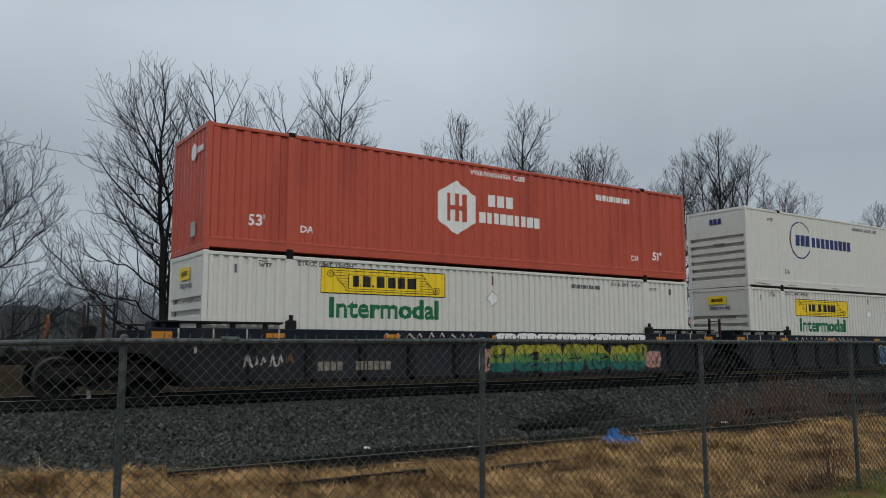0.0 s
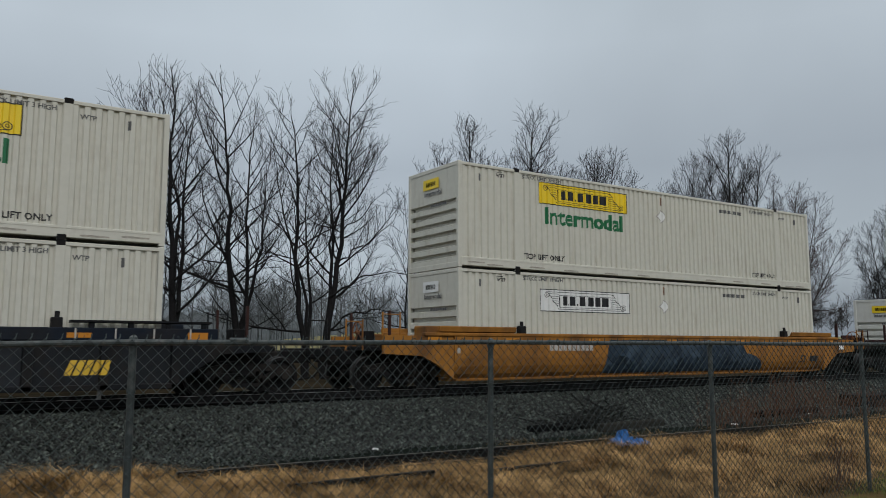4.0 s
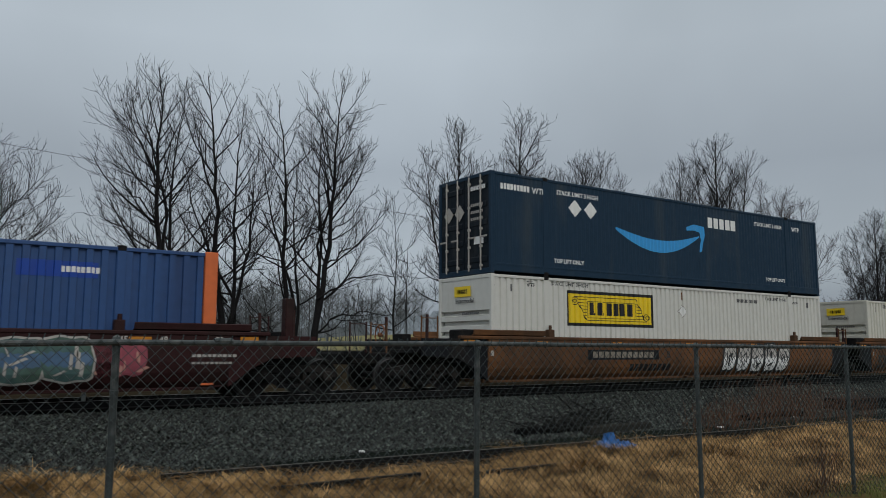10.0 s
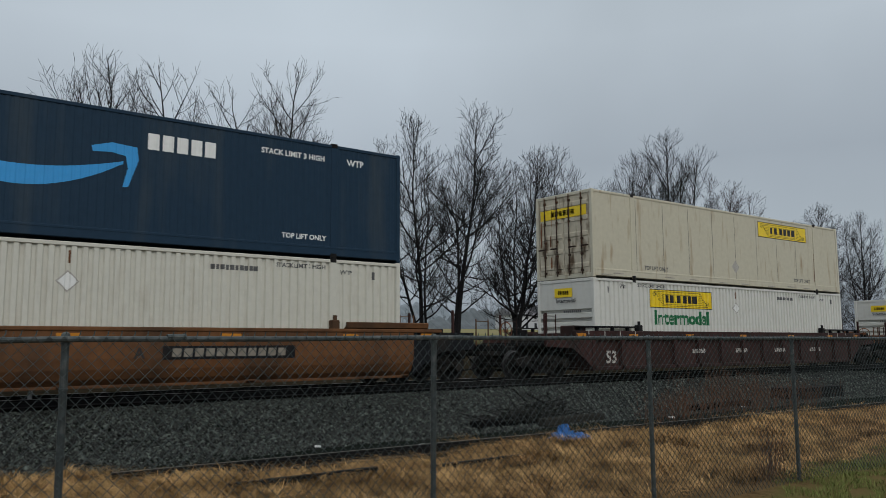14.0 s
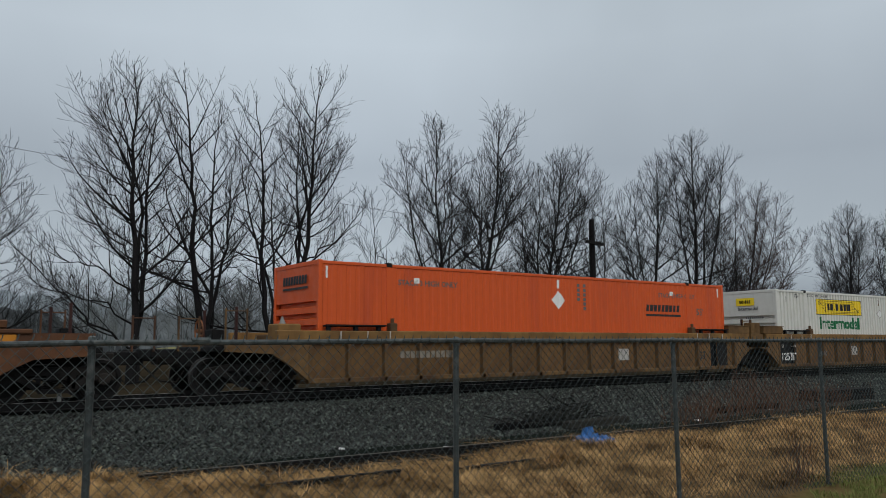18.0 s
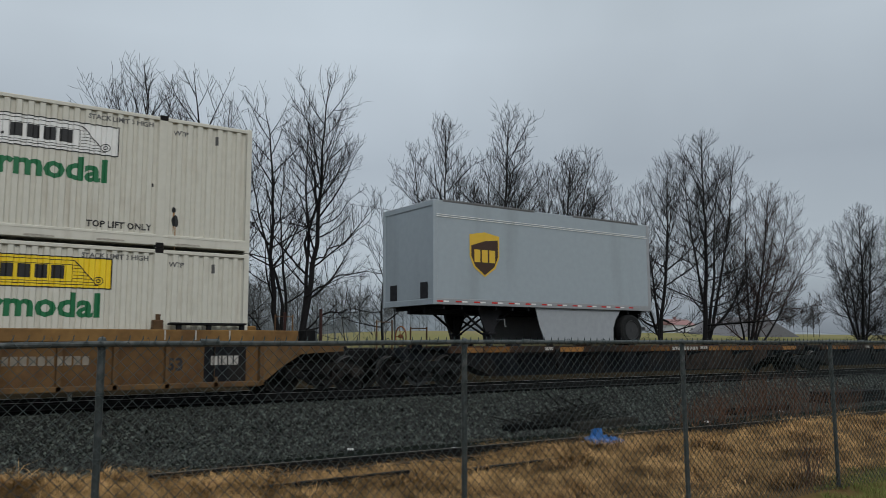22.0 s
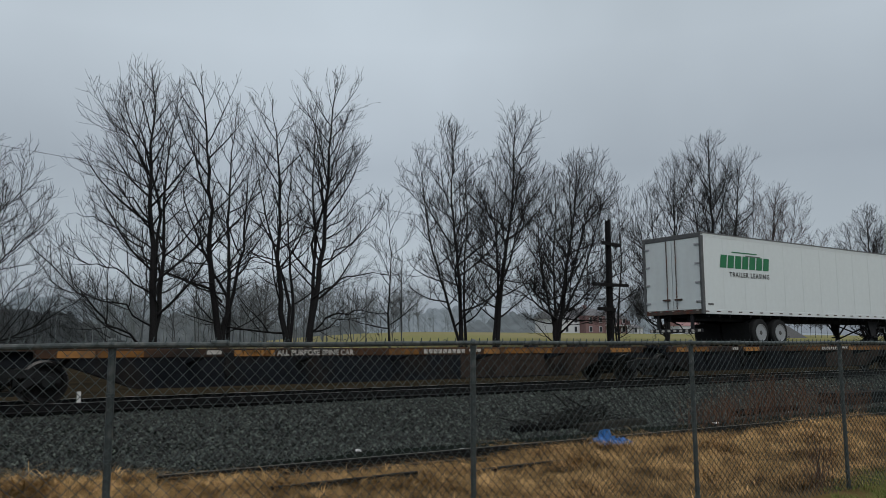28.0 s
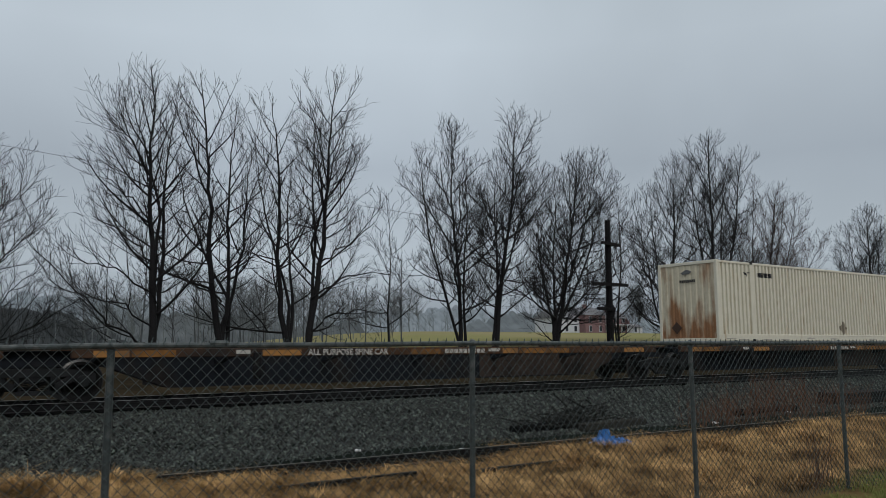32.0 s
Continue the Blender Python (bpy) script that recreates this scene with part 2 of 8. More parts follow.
M["sill_rusty"] = mat("dirty_rusty_sill", (0.060, 0.048, 0.042), 0.7, grain=0.3, second=(0.11, 0.04, 0.024), amount=0.45, second_scale=2.0)
M["spine_rail"] = mat("rust_brown_edge_rail", (0.056, 0.029, 0.016), 0.7, grain=0.3, second=(0.018, 0.015, 0.014), amount=0.5, second_scale=0.5)
M["door_grey"] = mat("dull_grey_roll_door", (0.27, 0.265, 0.265), 0.5, grain=0.06, second=(0.20, 0.19, 0.18), amount=0.3)
M["truck_iron"] = mat("dark_cast_iron", (0.0085, 0.0085, 0.009), 0.7, metal=0.1, grain=0.3, second=(0.026, 0.022, 0.019), amount=0.4)
M["wheel_steel"] = mat("worn_wheel_steel", (0.0095, 0.009, 0.009), 0.65, metal=0.05, grain=0.25)
M["tread_steel"] = mat("worn_bright_tread_steel", (0.060, 0.058, 0.056), 0.32, metal=0.85, grain=0.2)
M["tread_dark"] = mat("worn_dark_tread_steel", (0.024, 0.023, 0.023), 0.5, metal=0.4, grain=0.2)
M["steel"] = mat("bare_steel", (0.35, 0.35, 0.36), 0.35, metal=0.9, grain=0.1)
M["rail_steel"] = mat("rail_steel", (0.0085, 0.0082, 0.0085), 0.65, metal=0.05, grain=0.25)
M["galv"] = mat("galvanised_steel", (0.042, 0.052, 0.053), 0.5, metal=0.3, grain=0.3, scale=22, second=(0.095, 0.10, 0.095), amount=0.35, second_scale=9.0)
M["wire"] = mat("galvanised_wire", (0.052, 0.066, 0.067), 0.6, metal=0.0, grain=0.15)
M["yellow"] = mat("yellow_sign_paint", (0.80, 0.57, 0.02), 0.4, grain=0.04)
M["amber_worn"] = mat("worn_amber_strip", (0.26, 0.115, 0.024), 0.5, grain=0.25, second=(0.09, 0.05, 0.02), amount=0.35, second_scale=2.0)
M["placard_tan"] = mat("faded_tan_placard", (0.23, 0.20, 0.155), 0.6, grain=0.15)
M["amber"] = mat("amber_reflective_tape", (0.45, 0.17, 0.012), 0.35, grain=0.06)
M["green"] = mat("green_lettering", (0.010, 0.135, 0.050), 0.45, grain=0.05)
M["black"] = mat("black_lettering", (0.015, 0.015, 0.016), 0.5, grain=0.1)
M["ink"] = mat("faded_dark_lettering", (0.10, 0.10, 0.10), 0.5, grain=0.2)
M["letter_white"] = mat("white_lettering", (0.72, 0.72, 0.70), 0.5, grain=0.06)
M["letter_dim"] = mat("faded_car_lettering", (0.21, 0.185, 0.15), 0.7, grain=0.25)
M["rim_black"] = mat("dark_wheel_disc", (0.028, 0.029, 0.030), 0.5, grain=0.3)
M["rim_grey"] = mat("dull_grey_wheel_disc", (0.085, 0.088, 0.09), 0.6, grain=0.2)
M["letter_grey"] = mat("weathered_white_lettering", (0.38, 0.36, 0.33), 0.6, grain=0.2)
M["spray_yellow"] = mat("yellow_spray_paint", (0.36, 0.33, 0.04), 0.6, grain=0.15, second=(0.20, 0.22, 0.04), amount=0.4)
M["spray_green"] = mat("green_spray_paint", (0.08, 0.20, 0.06), 0.6, grain=0.2, second=(0.20, 0.24, 0.05), amount=0.4)
M["spray_blue"] = mat("pale_blue_spray_paint", (0.075, 0.13, 0.21), 0.6, grain=0.2, second=(0.12, 0.18, 0.26), amount=0.4)
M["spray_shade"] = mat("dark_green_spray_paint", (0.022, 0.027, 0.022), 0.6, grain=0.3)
M["spray_cloud"] = mat("old_blue_spray_paint", (0.020, 0.032, 0.048), 0.6, grain=0.4, scale=3, second=(0.045, 0.066, 0.090), amount=0.55, second_scale=2.2)
M["spray_haze"] = mat("hazy_blue_spray_paint", (0.030, 0.047, 0.068), 0.6, grain=0.4, scale=3, second=(0.045, 0.066, 0.090), amount=0.5, second_scale=2.5)
M["spray_deep"] = mat("deep_blue_spray_paint", (0.014, 0.022, 0.034), 0.6, grain=0.4, scale=3, second=(0.028, 0.040, 0.056), amount=0.5, second_scale=2.5)
M["spray_blue_dark"] = mat("dull_blue_spray_paint", (0.05, 0.085, 0.16), 0.6, grain=0.2)
M["spray_mint"] = mat("faded_green_blue_spray_paint", (0.075, 0.13, 0.125), 0.6, grain=0.25, second=(0.07, 0.11, 0.07), amount=0.45)
M["spray_pink"] = mat("pink_spray_paint", (0.26, 0.07, 0.09), 0.6, grain=0.2)
M["spray_silver"] = mat("silver_spray_paint", (0.165, 0.155, 0.145), 0.5, grain=0.25, second=(0.11, 0.085, 0.06), amount=0.5)
M["emblem_red"] = mat("faded_red_lettering", (0.13, 0.030, 0.024), 0.65, grain=0.3)
M["spray_teal"] = mat("teal_spray_paint", (0.02, 0.13, 0.11), 0.6, grain=0.2)
M["sky_blue"] = mat("light_blue_lettering", (0.03, 0.28, 0.62), 0.4, grain=0.04)
M["logo_navy"] = mat("navy_lettering", (0.012, 0.02, 0.12), 0.45, grain=0.04)
M["gold"] = mat("gold_emblem", (0.62, 0.40, 0.04), 0.4, grain=0.05)
M["brown_logo"] = mat("brown_emblem", (0.045, 0.022, 0.012), 0.4, grain=0.05)
M["red_tape"] = mat("red_reflective_tape", (0.50, 0.02, 0.015), 0.35)
M["trailer_grey"] = mat("pale_grey_trailer_panel", (0.30, 0.345, 0.375), 0.45, grain=0.04, second=(0.26, 0.30, 0.32), amount=0.25, streak=1.0)
M["trailer_skirt"] = mat("plain_grey_skirt_panel", (0.29, 0.31, 0.33), 0.5, grain=0.08)
M["trailer_white"] = mat("white_trailer_panel", (0.56, 0.60, 0.60), 0.45, grain=0.03, second=(0.52, 0.55, 0.55), amount=0.2, streak=1.0)
M["alu"] = mat("aluminium_trim", (0.33, 0.34, 0.35), 0.4, metal=0.5, grain=0.08)
M["rubber"] = mat("tyre_rubber", (0.016, 0.0165, 0.017), 0.8, grain=0.2)
M["chassis"] = mat("black_chassis_steel", (0.02, 0.02, 0.022), 0.6, grain=0.2)
M["bark"] = mat("dark_wet_bark", (0.0125, 0.0122, 0.0125), 0.9, grain=0.3, scale=20, bump=0.02, bump_scale=30)
M["twig"] = mat("dark_bare_twigs", (0.0105, 0.0102, 0.0105), 0.9, grain=0.2)
M["twig_red"] = mat("reddish_bare_twigs", (0.034, 0.0225, 0.0195), 0.9, grain=0.2)
M["pole_wood"] = mat("weathered_pole_timber", (0.0095, 0.0092, 0.0095), 0.9, grain=0.3, scale=15, bump=0.01)
M["ballast"] = mat("crushed_grey_ballast", (0.0125, 0.0150, 0.0130), 0.9, spec=0.0, grain=0.5, scale=18, bump=0.05, bump_scale=22, second=(0.019, 0.0215, 0.019), amount=0.4, second_scale=0.8)
M["stone"] = mat("wet_grey_ballast_stone", (0.0255, 0.0300, 0.0260), 0.6, spec=0.2, grain=0.5, scale=30, island=0.9, skew=4.0)
M["straw"] = mat("dry_straw_grass", (0.43, 0.272, 0.120), 0.85, spec=0.0, grain=0.6, scale=2.2, second=(0.115, 0.068, 0.030), amount=0.62, second_scale=3.5, island=0.72)
M["green_grass"] = mat("short_green_grass", (0.125, 0.145, 0.042), 0.85, grain=0.2, island=0.4)
M["weed"] = mat("dry_reddish_weed_stems", (0.10, 0.056, 0.037), 0.9, grain=0.2, island=0.3)
M["tie"] = mat("old_creosoted_timber", (0.0085, 0.0085, 0.0088), 0.9, spec=0.0, grain=0.35, scale=10, bump=0.01, random_piece=0.3)
M["tie_grey"] = mat("grey_weathered_timber", (0.030, 0.029, 0.026), 0.9, spec=0.0, grain=0.35, scale=10, bump=0.01)
M["tie_black"] = mat("black_creosoted_timber", (0.007, 0.007, 0.0075), 0.85, grain=0.3, scale=10, random_piece=0.3)
M["tarp"] = mat("blue_plastic_tarp", (0.022, 0.115, 0.33), 0.35, grain=0.1)
M["brush"] = mat("dead_branches", (0.016, 0.0165, 0.0155), 0.95, grain=0.5, scale=9, second=(0.034, 0.034, 0.031), amount=0.4, second_scale=4)
# farm brick and red roof: distance haze is put into these paler colours
M["brick_far"] = mat("haze_paled_brick_wall", (0.17, 0.105, 0.105), 0.85, grain=0.2, scale=3)
M["house_white"] = mat("white_house_siding", (0.45, 0.46, 0.48), 0.7, grain=0.05)
M["roof_grey"] = mat("grey_shingle_roof", (0.14, 0.14, 0.15), 0.85, grain=0.2)
M["roof_red"] = mat("haze_paled_red_roof", (0.26, 0.15, 0.145), 0.6, grain=0.15)
M["glass_dark"] = mat("dark_window_glass", (0.03, 0.035, 0.04), 0.1, grain=0.05)
M["barn_grey"] = mat("grey_weathered_barn_boards", (0.10, 0.105, 0.11), 0.9, grain=0.2)


# ---- mesh builder ----
class Shape:
    """Collects vertices and faces of one mesh."""

    def __init__(self):
        self.v, self.f = [], []

    def add(self, verts, faces):
        k = len(self.v)
        self.v += [tuple(p) for p in verts]
        self.f += [tuple(i + k for i in q) for q in faces]
        return self

    def box(self, x0, x1, y0, y1, z0, z1, c=0.0):
        if c <= 0:
            v = [(x, y, z) for z in (z0, z1) for x, y in ((x0, y0), (x1, y0), (x1, y1), (x0, y1))]
            return self.add(v, [(3, 2, 1, 0), (4, 5, 6, 7), (0, 1, 5, 4), (1, 2, 6, 5), (2, 3, 7, 6), (3, 0, 4, 7)])
        c = min(c, (x1 - x0) * 0.45, (y1 - y0) * 0.45, (z1 - z0) * 0.45)

        def ring(z, d):
            return [(x0 + c + d, y0 + d, z), (x1 - c - d, y0 + d, z), (x1 - d, y0 + c + d, z), (x1 - d, y1 - c - d, z), (x1 - c - d, y1 - d, z), (x0 + c + d, y1 - d, z), (x0 + d, y1 - c - d, z), (x0 + d, y0 + c + d, z)]

        v = ring(z0, c * 0.7) + ring(z0 + c, 0) + ring(z1 - c, 0) + ring(z1, c * 0.7)
        f = [tuple(range(7, -1, -1)), tuple(range(24, 32))]
        for r in range(3):
            f += [(r * 8 + i, r * 8 + (i + 1) % 8, r * 8 + 8 + (i + 1) % 8, r * 8 + 8 + i) for i in range(8)]
        return self.add(v, f)

    def prism(self, poly, axis, a0, a1):
        """Extrude a polygon of (p, q): axis x gives (a, p, q), y gives (p, a, q), z gives (p, q, a)."""
        put = {"x": lambda p, q, a: (a, p, q), "y": lambda p, q, a: (p, a, q), "z": lambda p, q, a: (p, q, a)}[axis]
        n = len(poly)
        v = [put(p, q, a) for a in (a0, a1) for p, q in poly]
        return self.add(v, [tuple(range(n - 1, -1, -1)), tuple(range(n, 2 * n))] + [(i, (i + 1) % n, n + (i + 1) % n, n + i) for i in range(n)])

    def tube(self, pts, radii, n=6, cap=True):
        pts = [Vector(p) for p in pts]
        if not isinstance(radii, (list, tuple)):
            radii = [radii] * len(pts)
        way = (pts[-1] - pts[0]).normalized()
        side = way.cross(Vector((0.31, 0.92, 0.17))).normalized()
        up = way.cross(side)
        ang = [(math.cos(2 * math.pi * i / n), math.sin(2 * math.pi * i / n)) for i in range(n)]
        v = [p + side * (r * a) + up * (r * b) for p, r in zip(pts, radii) for a, b in ang]
        f = [(k * n + i, k * n + (i + 1) % n, k * n + n + (i + 1) % n, k * n + n + i) for k in range(len(pts) - 1) for i in range(n)]
        if cap:
            f += [tuple(range(n - 1, -1, -1)), tuple(range((len(pts) - 1) * n, len(pts) * n))]
        return self.add(v, f)

    def lathe(self, centre, axis, prof, n=24):
        """Turn a profile of (along, radius) about an axis through centre."""
        put = {"x": lambda a, b, c: (a, b, c), "y": lambda a, b, c: (b, a, c), "z": lambda a, b, c: (b, c, a)}[axis]
        c = Vector(centre)
        v = [c + Vector(put(a, r * math.cos(2 * math.pi * i / n), r * math.sin(2 * math.pi * i / n))) for a, r in prof for i in range(n)]
        m = len(prof)
        f = [(k * n + i, k * n + (i + 1) % n, k * n + n + (i + 1) % n, k * n + n + i) for k in range(m - 1) for i in range(n)]
        f += [tuple(range(n - 1, -1, -1)), tuple(range((m - 1) * n, m * n))]
        return self.add(v, f)

    def mesh(self, name, material):
        me = bpy.data.meshes.new(name)
        me.from_pydata(self.v, [], self.f)
        me.materials.append(material)
        me.update()
        b = bmesh.new()
        b.from_mesh(me)
        bmesh.ops.recalc_face_normals(b, faces=b.faces)
        b.to_mesh(me)
        b.free()
        return me


MESHES = {}


def part(name, shape, material, parent, label="", at=None, key=None):
    """One mesh object under a thing or a part. key: alike parts share one mesh."""
    if key is not None:
        k = (name, key, material.name)
        if k not in MESHES:
            MESHES[k] = (shape() if callable(shape) else shape).mesh(name, material)
        me = MESHES[k]
    else:
        me = (shape() if callable(shape) else shape).mesh(name, material)
    ob = new(name, me)
    ob.parent = parent
    if at is not None:
        ob.matrix_basis = at if isinstance(at, Matrix) else Matrix.Translation(at)
    if label:
        tagged(ob, label)
    return ob


def thing(name, label, category, at, group="", kind=""):
    ob = new(name)
    ob.empty_display_size = 0.3
    ob.matrix_basis = at if isinstance(at, Matrix) else Matrix.Translation(at)
    return tagged(ob, label, category, group, kind)


def solid(name, shape, material, at, label="", category="", group="", kind=""):
    ob = new(name, shape.mesh(name, material))
    ob.matrix_basis = at if isinstance(at, Matrix) else Matrix.Translation(at)
    return tagged(ob, label, category, group, kind)


TEXT = {}


def text_mesh(words):
    """Triangles of a line of lettering, 1 unit of capital height, from x = 0, in the plane (x, z)."""
    if words not in TEXT:
        cu = bpy.data.curves.new("lettering", "FONT")
        cu.body, cu.resolution_u, cu.offset = words, 2, 0.030 if words == "Intermodal" else 0.028
        cu.space_character = 1.28 if words == "TRAILER LEASING" else 1.0
        ob = bpy.data.objects.new("lettering", cu)
        scene.collection.objects.link(ob)
        me = bpy.data.meshes.new_from_object(ob.evaluated_get(bpy.context.evaluated_depsgraph_get()))
        co = np.array([v.co[:] for v in me.vertices])
        co[:, 0] -= co[:, 0].min()
        TEXT[words] = (co[:, :2] / 0.70, [tuple(p.vertices) for p in me.polygons], co[:, 0].max() / 0.70)
        bpy.data.objects.remove(ob)
        bpy.data.curves.remove(cu)
        bpy.data.meshes.remove(me)
    return TEXT[words]


def flat_mesh(name, verts2, faces, material, cuts=(), depth=None, y0=0.0, wall=None):
    """A thin painted sheet in the plane (x, z) facing -y, folded over the steps of a corrugated wall."""
    b = bmesh.new()
    vs = [b.verts.new((p, 0, q)) for p, q in verts2]
    for fc in faces:
        try:
            b.faces.new([vs[i] for i in fc])
        except ValueError:
            pass
    lo, hi = min(p for p, q in verts2), max(p for p, q in verts2)
    for c in cuts:
        if lo < c < hi:
            bmesh.ops.bisect_plane(b, geom=b.verts[:] + b.edges[:] + b.faces[:], plane_co=(c, 0, 0), plane_no=(1, 0, 0))
    for q, _ in wall or ():
        bmesh.ops.bisect_plane(b, geom=b.verts[:] + b.edges[:] + b.faces[:], plane_co=(0, 0, q), plane_no=(0, 0, 1))
    for v in b.verts:
        v.co.y = y0 + (depth(v.co.x) if depth else 0.0)
        if wall:
            v.co.y += float(np.interp(v.co.z, [q for q, _ in wall], [d for _, d in wall]))
    bmesh.ops.recalc_face_normals(b, faces=b.faces)
    me = bpy.data.meshes.new(name)
    b.to_mesh(me)
    b.free()
    me.materials.append(material)
    return me


# ---- ground, ballast and tracks ----
RAIL = 0.84          # top of the running rails above the grass at the fence
TRACK_Y = 18.70      # middle of the running track
CAR_NEAR = TRACK_Y - 1.295


def smooth(a, b, x):
    t = np.clip((x - a) / (b - a), 0, 1)
    return t * t * (3 - 2 * t)


def ground_height(x, y):
    z = 0.10 * smooth(6.5, 9.0, y) + 0.06 * smooth(8.6, 9.4, y) - 0.06 * smooth(9.5, 10.2, y) + 0.52 * smooth(18, 22, y) + 0.10 * smooth(24, 40, y)
    z = z + 0.05 * np.sin(x * 0.9 + 1.3 * np.sin(y * 0.8)) * np.sin(y * 1.1 + 0.5) * smooth(2, 7, y) * (1 - smooth(14, 18, y))
    z = z + 5.2 * smooth(60, 170, y) * smooth(20, 110, x) + 2.0 * smooth(300, 900, y)
    return z


def sheet(name, xs, ys, height, material, **tags):
    gx, gy = np.meshgrid(xs, ys)
    v = np.stack([gx, gy, height(gx, gy)], -1).reshape(-1, 3)
    n, m = len(xs), len(ys)
    i = (np.arange(m - 1)[:, None] * n + np.arange(n - 1)).ravel()
    me = bpy.data.meshes.new(name)
    me.from_pydata(v.tolist(), [], np.stack([i, i + 1, i + n + 1, i + n], 1).tolist())
    me.materials.append(material)
    me.polygons.foreach_set("use_smooth", [True] * len(me.polygons))
    return tagged(new(name, me), kind="structure", **tags)


xs = np.concatenate([np.linspace(-3000, -60, 30), np.linspace(-50, -6, 12), np.arange(-5, 48, 0.3), np.linspace(50, 120, 20), np.linspace(140, 3500, 34)])
ys = np.concatenate([np.linspace(-600, -10, 12), np.linspace(-8, 4, 7), np.arange(4.5, 13, 0.22), np.linspace(13.5, 30, 20), np.linspace(34, 300, 50), np.linspace(330, 4000, 24)])
GROUND_MIX = bpy.data.materials.new("grass_ground")
GROUND_MIX.use_nodes = True


def ground_material(m):
    """Dry matted grass by the track, green lawn on the camera's side and field grass beyond."""
    n, l = m.node_tree.nodes, m.node_tree.links
    b = n["Principled BSDF"]
    b.inputs["Roughness"].default_value = 0.95
    b.inputs["Specular IOR Level"].default_value = 0.0
    tc, sep = n.new("ShaderNodeTexCoord"), n.new("ShaderNodeSeparateXYZ")
    l.new(tc.outputs["Object"], sep.inputs[0])

    def noise_tex(s, d=6.0):
        t = n.new("ShaderNodeTexNoise")
        t.inputs["Scale"].default_value, t.inputs["Detail"].default_value = s, d
        l.new(tc.outputs["Object"], t.inputs["Vector"])
        return t.outputs["Fac"]

    def ranged(src, a, c, lo=0.0, hi=1.0):
        r = n.new("ShaderNodeMapRange")
        for key, v in zip(("From Min", "From Max", "To Min", "To Max"), (a, c, lo, hi)):
            r.inputs[key].default_value = v
        l.new(src, r.inputs["Value"])
        return r.outputs[0]

    def mix(f, c1, c2):
        x = n.new("ShaderNodeMixRGB")
        for s, c in ((0, f), (1, c1), (2, c2)):
            if isinstance(c, tuple):
                x.inputs[s].default_value = (*c, 1)
            else:
                l.new(c, x.inputs[s])
        return x.outputs[0]

    def plus(a, b2, k):
        x = n.new("ShaderNodeMath")
        x.operation = "MULTIPLY_ADD"
        l.new(b2, x.inputs[0])
        x.inputs[1].default_value = k
        l.new(a, x.inputs[2])
        return x.outputs[0]

    dry = mix(ranged(noise_tex(1.1), 0.4, 0.65), (0.135, 0.088, 0.042), (0.070, 0.045, 0.023))
    dry = mix(ranged(noise_tex(9.0), 0.35, 0.7), dry, (0.15, 0.098, 0.048))
    lawn = mix(ranged(noise_tex(3.0), 0.28, 0.58), (0.085, 0.094, 0.029), (0.120, 0.090, 0.040))
    field = mix(ranged(noise_tex(0.03), 0.4, 0.65), (0.19, 0.185, 0.085), (0.22, 0.195, 0.11))
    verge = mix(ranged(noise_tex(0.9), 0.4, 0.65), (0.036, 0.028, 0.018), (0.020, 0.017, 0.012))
    ly = plus(sep.outputs["Y"], noise_tex(0.9), 3.0)
    both = n.new("ShaderNodeMath")
    both.operation = "MAXIMUM"
    l.new(ranged(plus(ly, sep.outputs["X"], -0.45), 2.6, 3.2), both.inputs[0])
    l.new(ranged(plus(ly, sep.outputs["X"], -0.06), 7.0, 7.6), both.inputs[1])
    c = mix(both.outputs[0], lawn, dry)
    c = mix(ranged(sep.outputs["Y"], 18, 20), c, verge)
    c = mix(ranged(sep.outputs["Y"], 95, 125), c, field)
    l.new(c, b.inputs["Base Color"])
    bp = n.new("ShaderNodeBump")
    bp.inputs["Strength"].default_value, bp.inputs["Distance"].default_value = 0.7, 0.05
    l.new(noise_tex(16.0), bp.inputs["Height"])
    l.new(bp.outputs[0], b.inputs["Normal"])


ground_material(GROUND_MIX)
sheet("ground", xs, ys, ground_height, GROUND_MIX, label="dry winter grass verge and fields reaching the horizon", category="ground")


def bed_height(x, y):
    z = 0.16 + 0.10 * smooth(10.3, 11.4, y) + 0.36 * smooth(12.4, 16.6, y)
    z = z - 0.25 * smooth(20.6, 22.4, y) - 0.5 * (1 - smooth(9.9, 10.75, y))
    return z + 0.035 * np.sin(x * 1.7 + y * 2.1) * np.sin(y * 1.9 - x * 0.6) * smooth(10.8, 12, y) * (1 - smooth(16, 17, y))


xb = np.concatenate([np.linspace(-560, -20, 40), np.arange(-18, 48, 0.4), np.linspace(50, 600, 40)])
sheet("ballast", xb, np.concatenate([np.arange(9.7, 17.2, 0.25), np.linspace(17.4, 23.6, 16)]), bed_height, M["ballast"], label="grey crushed stone ballast shoulder below the running track", category="ballast")


def rail_shape(x0, x1):
    half = [(0.075, -0.17), (0.075, -0.155), (0.012, -0.135), (0.009, -0.05), (0.036, -0.038), (0.036, -0.004), (0.028, 0.0)]
    return Shape().prism([(-p, q) for p, q in half] + [(p, q) for p, q in reversed(half)], "x", x0, x1)


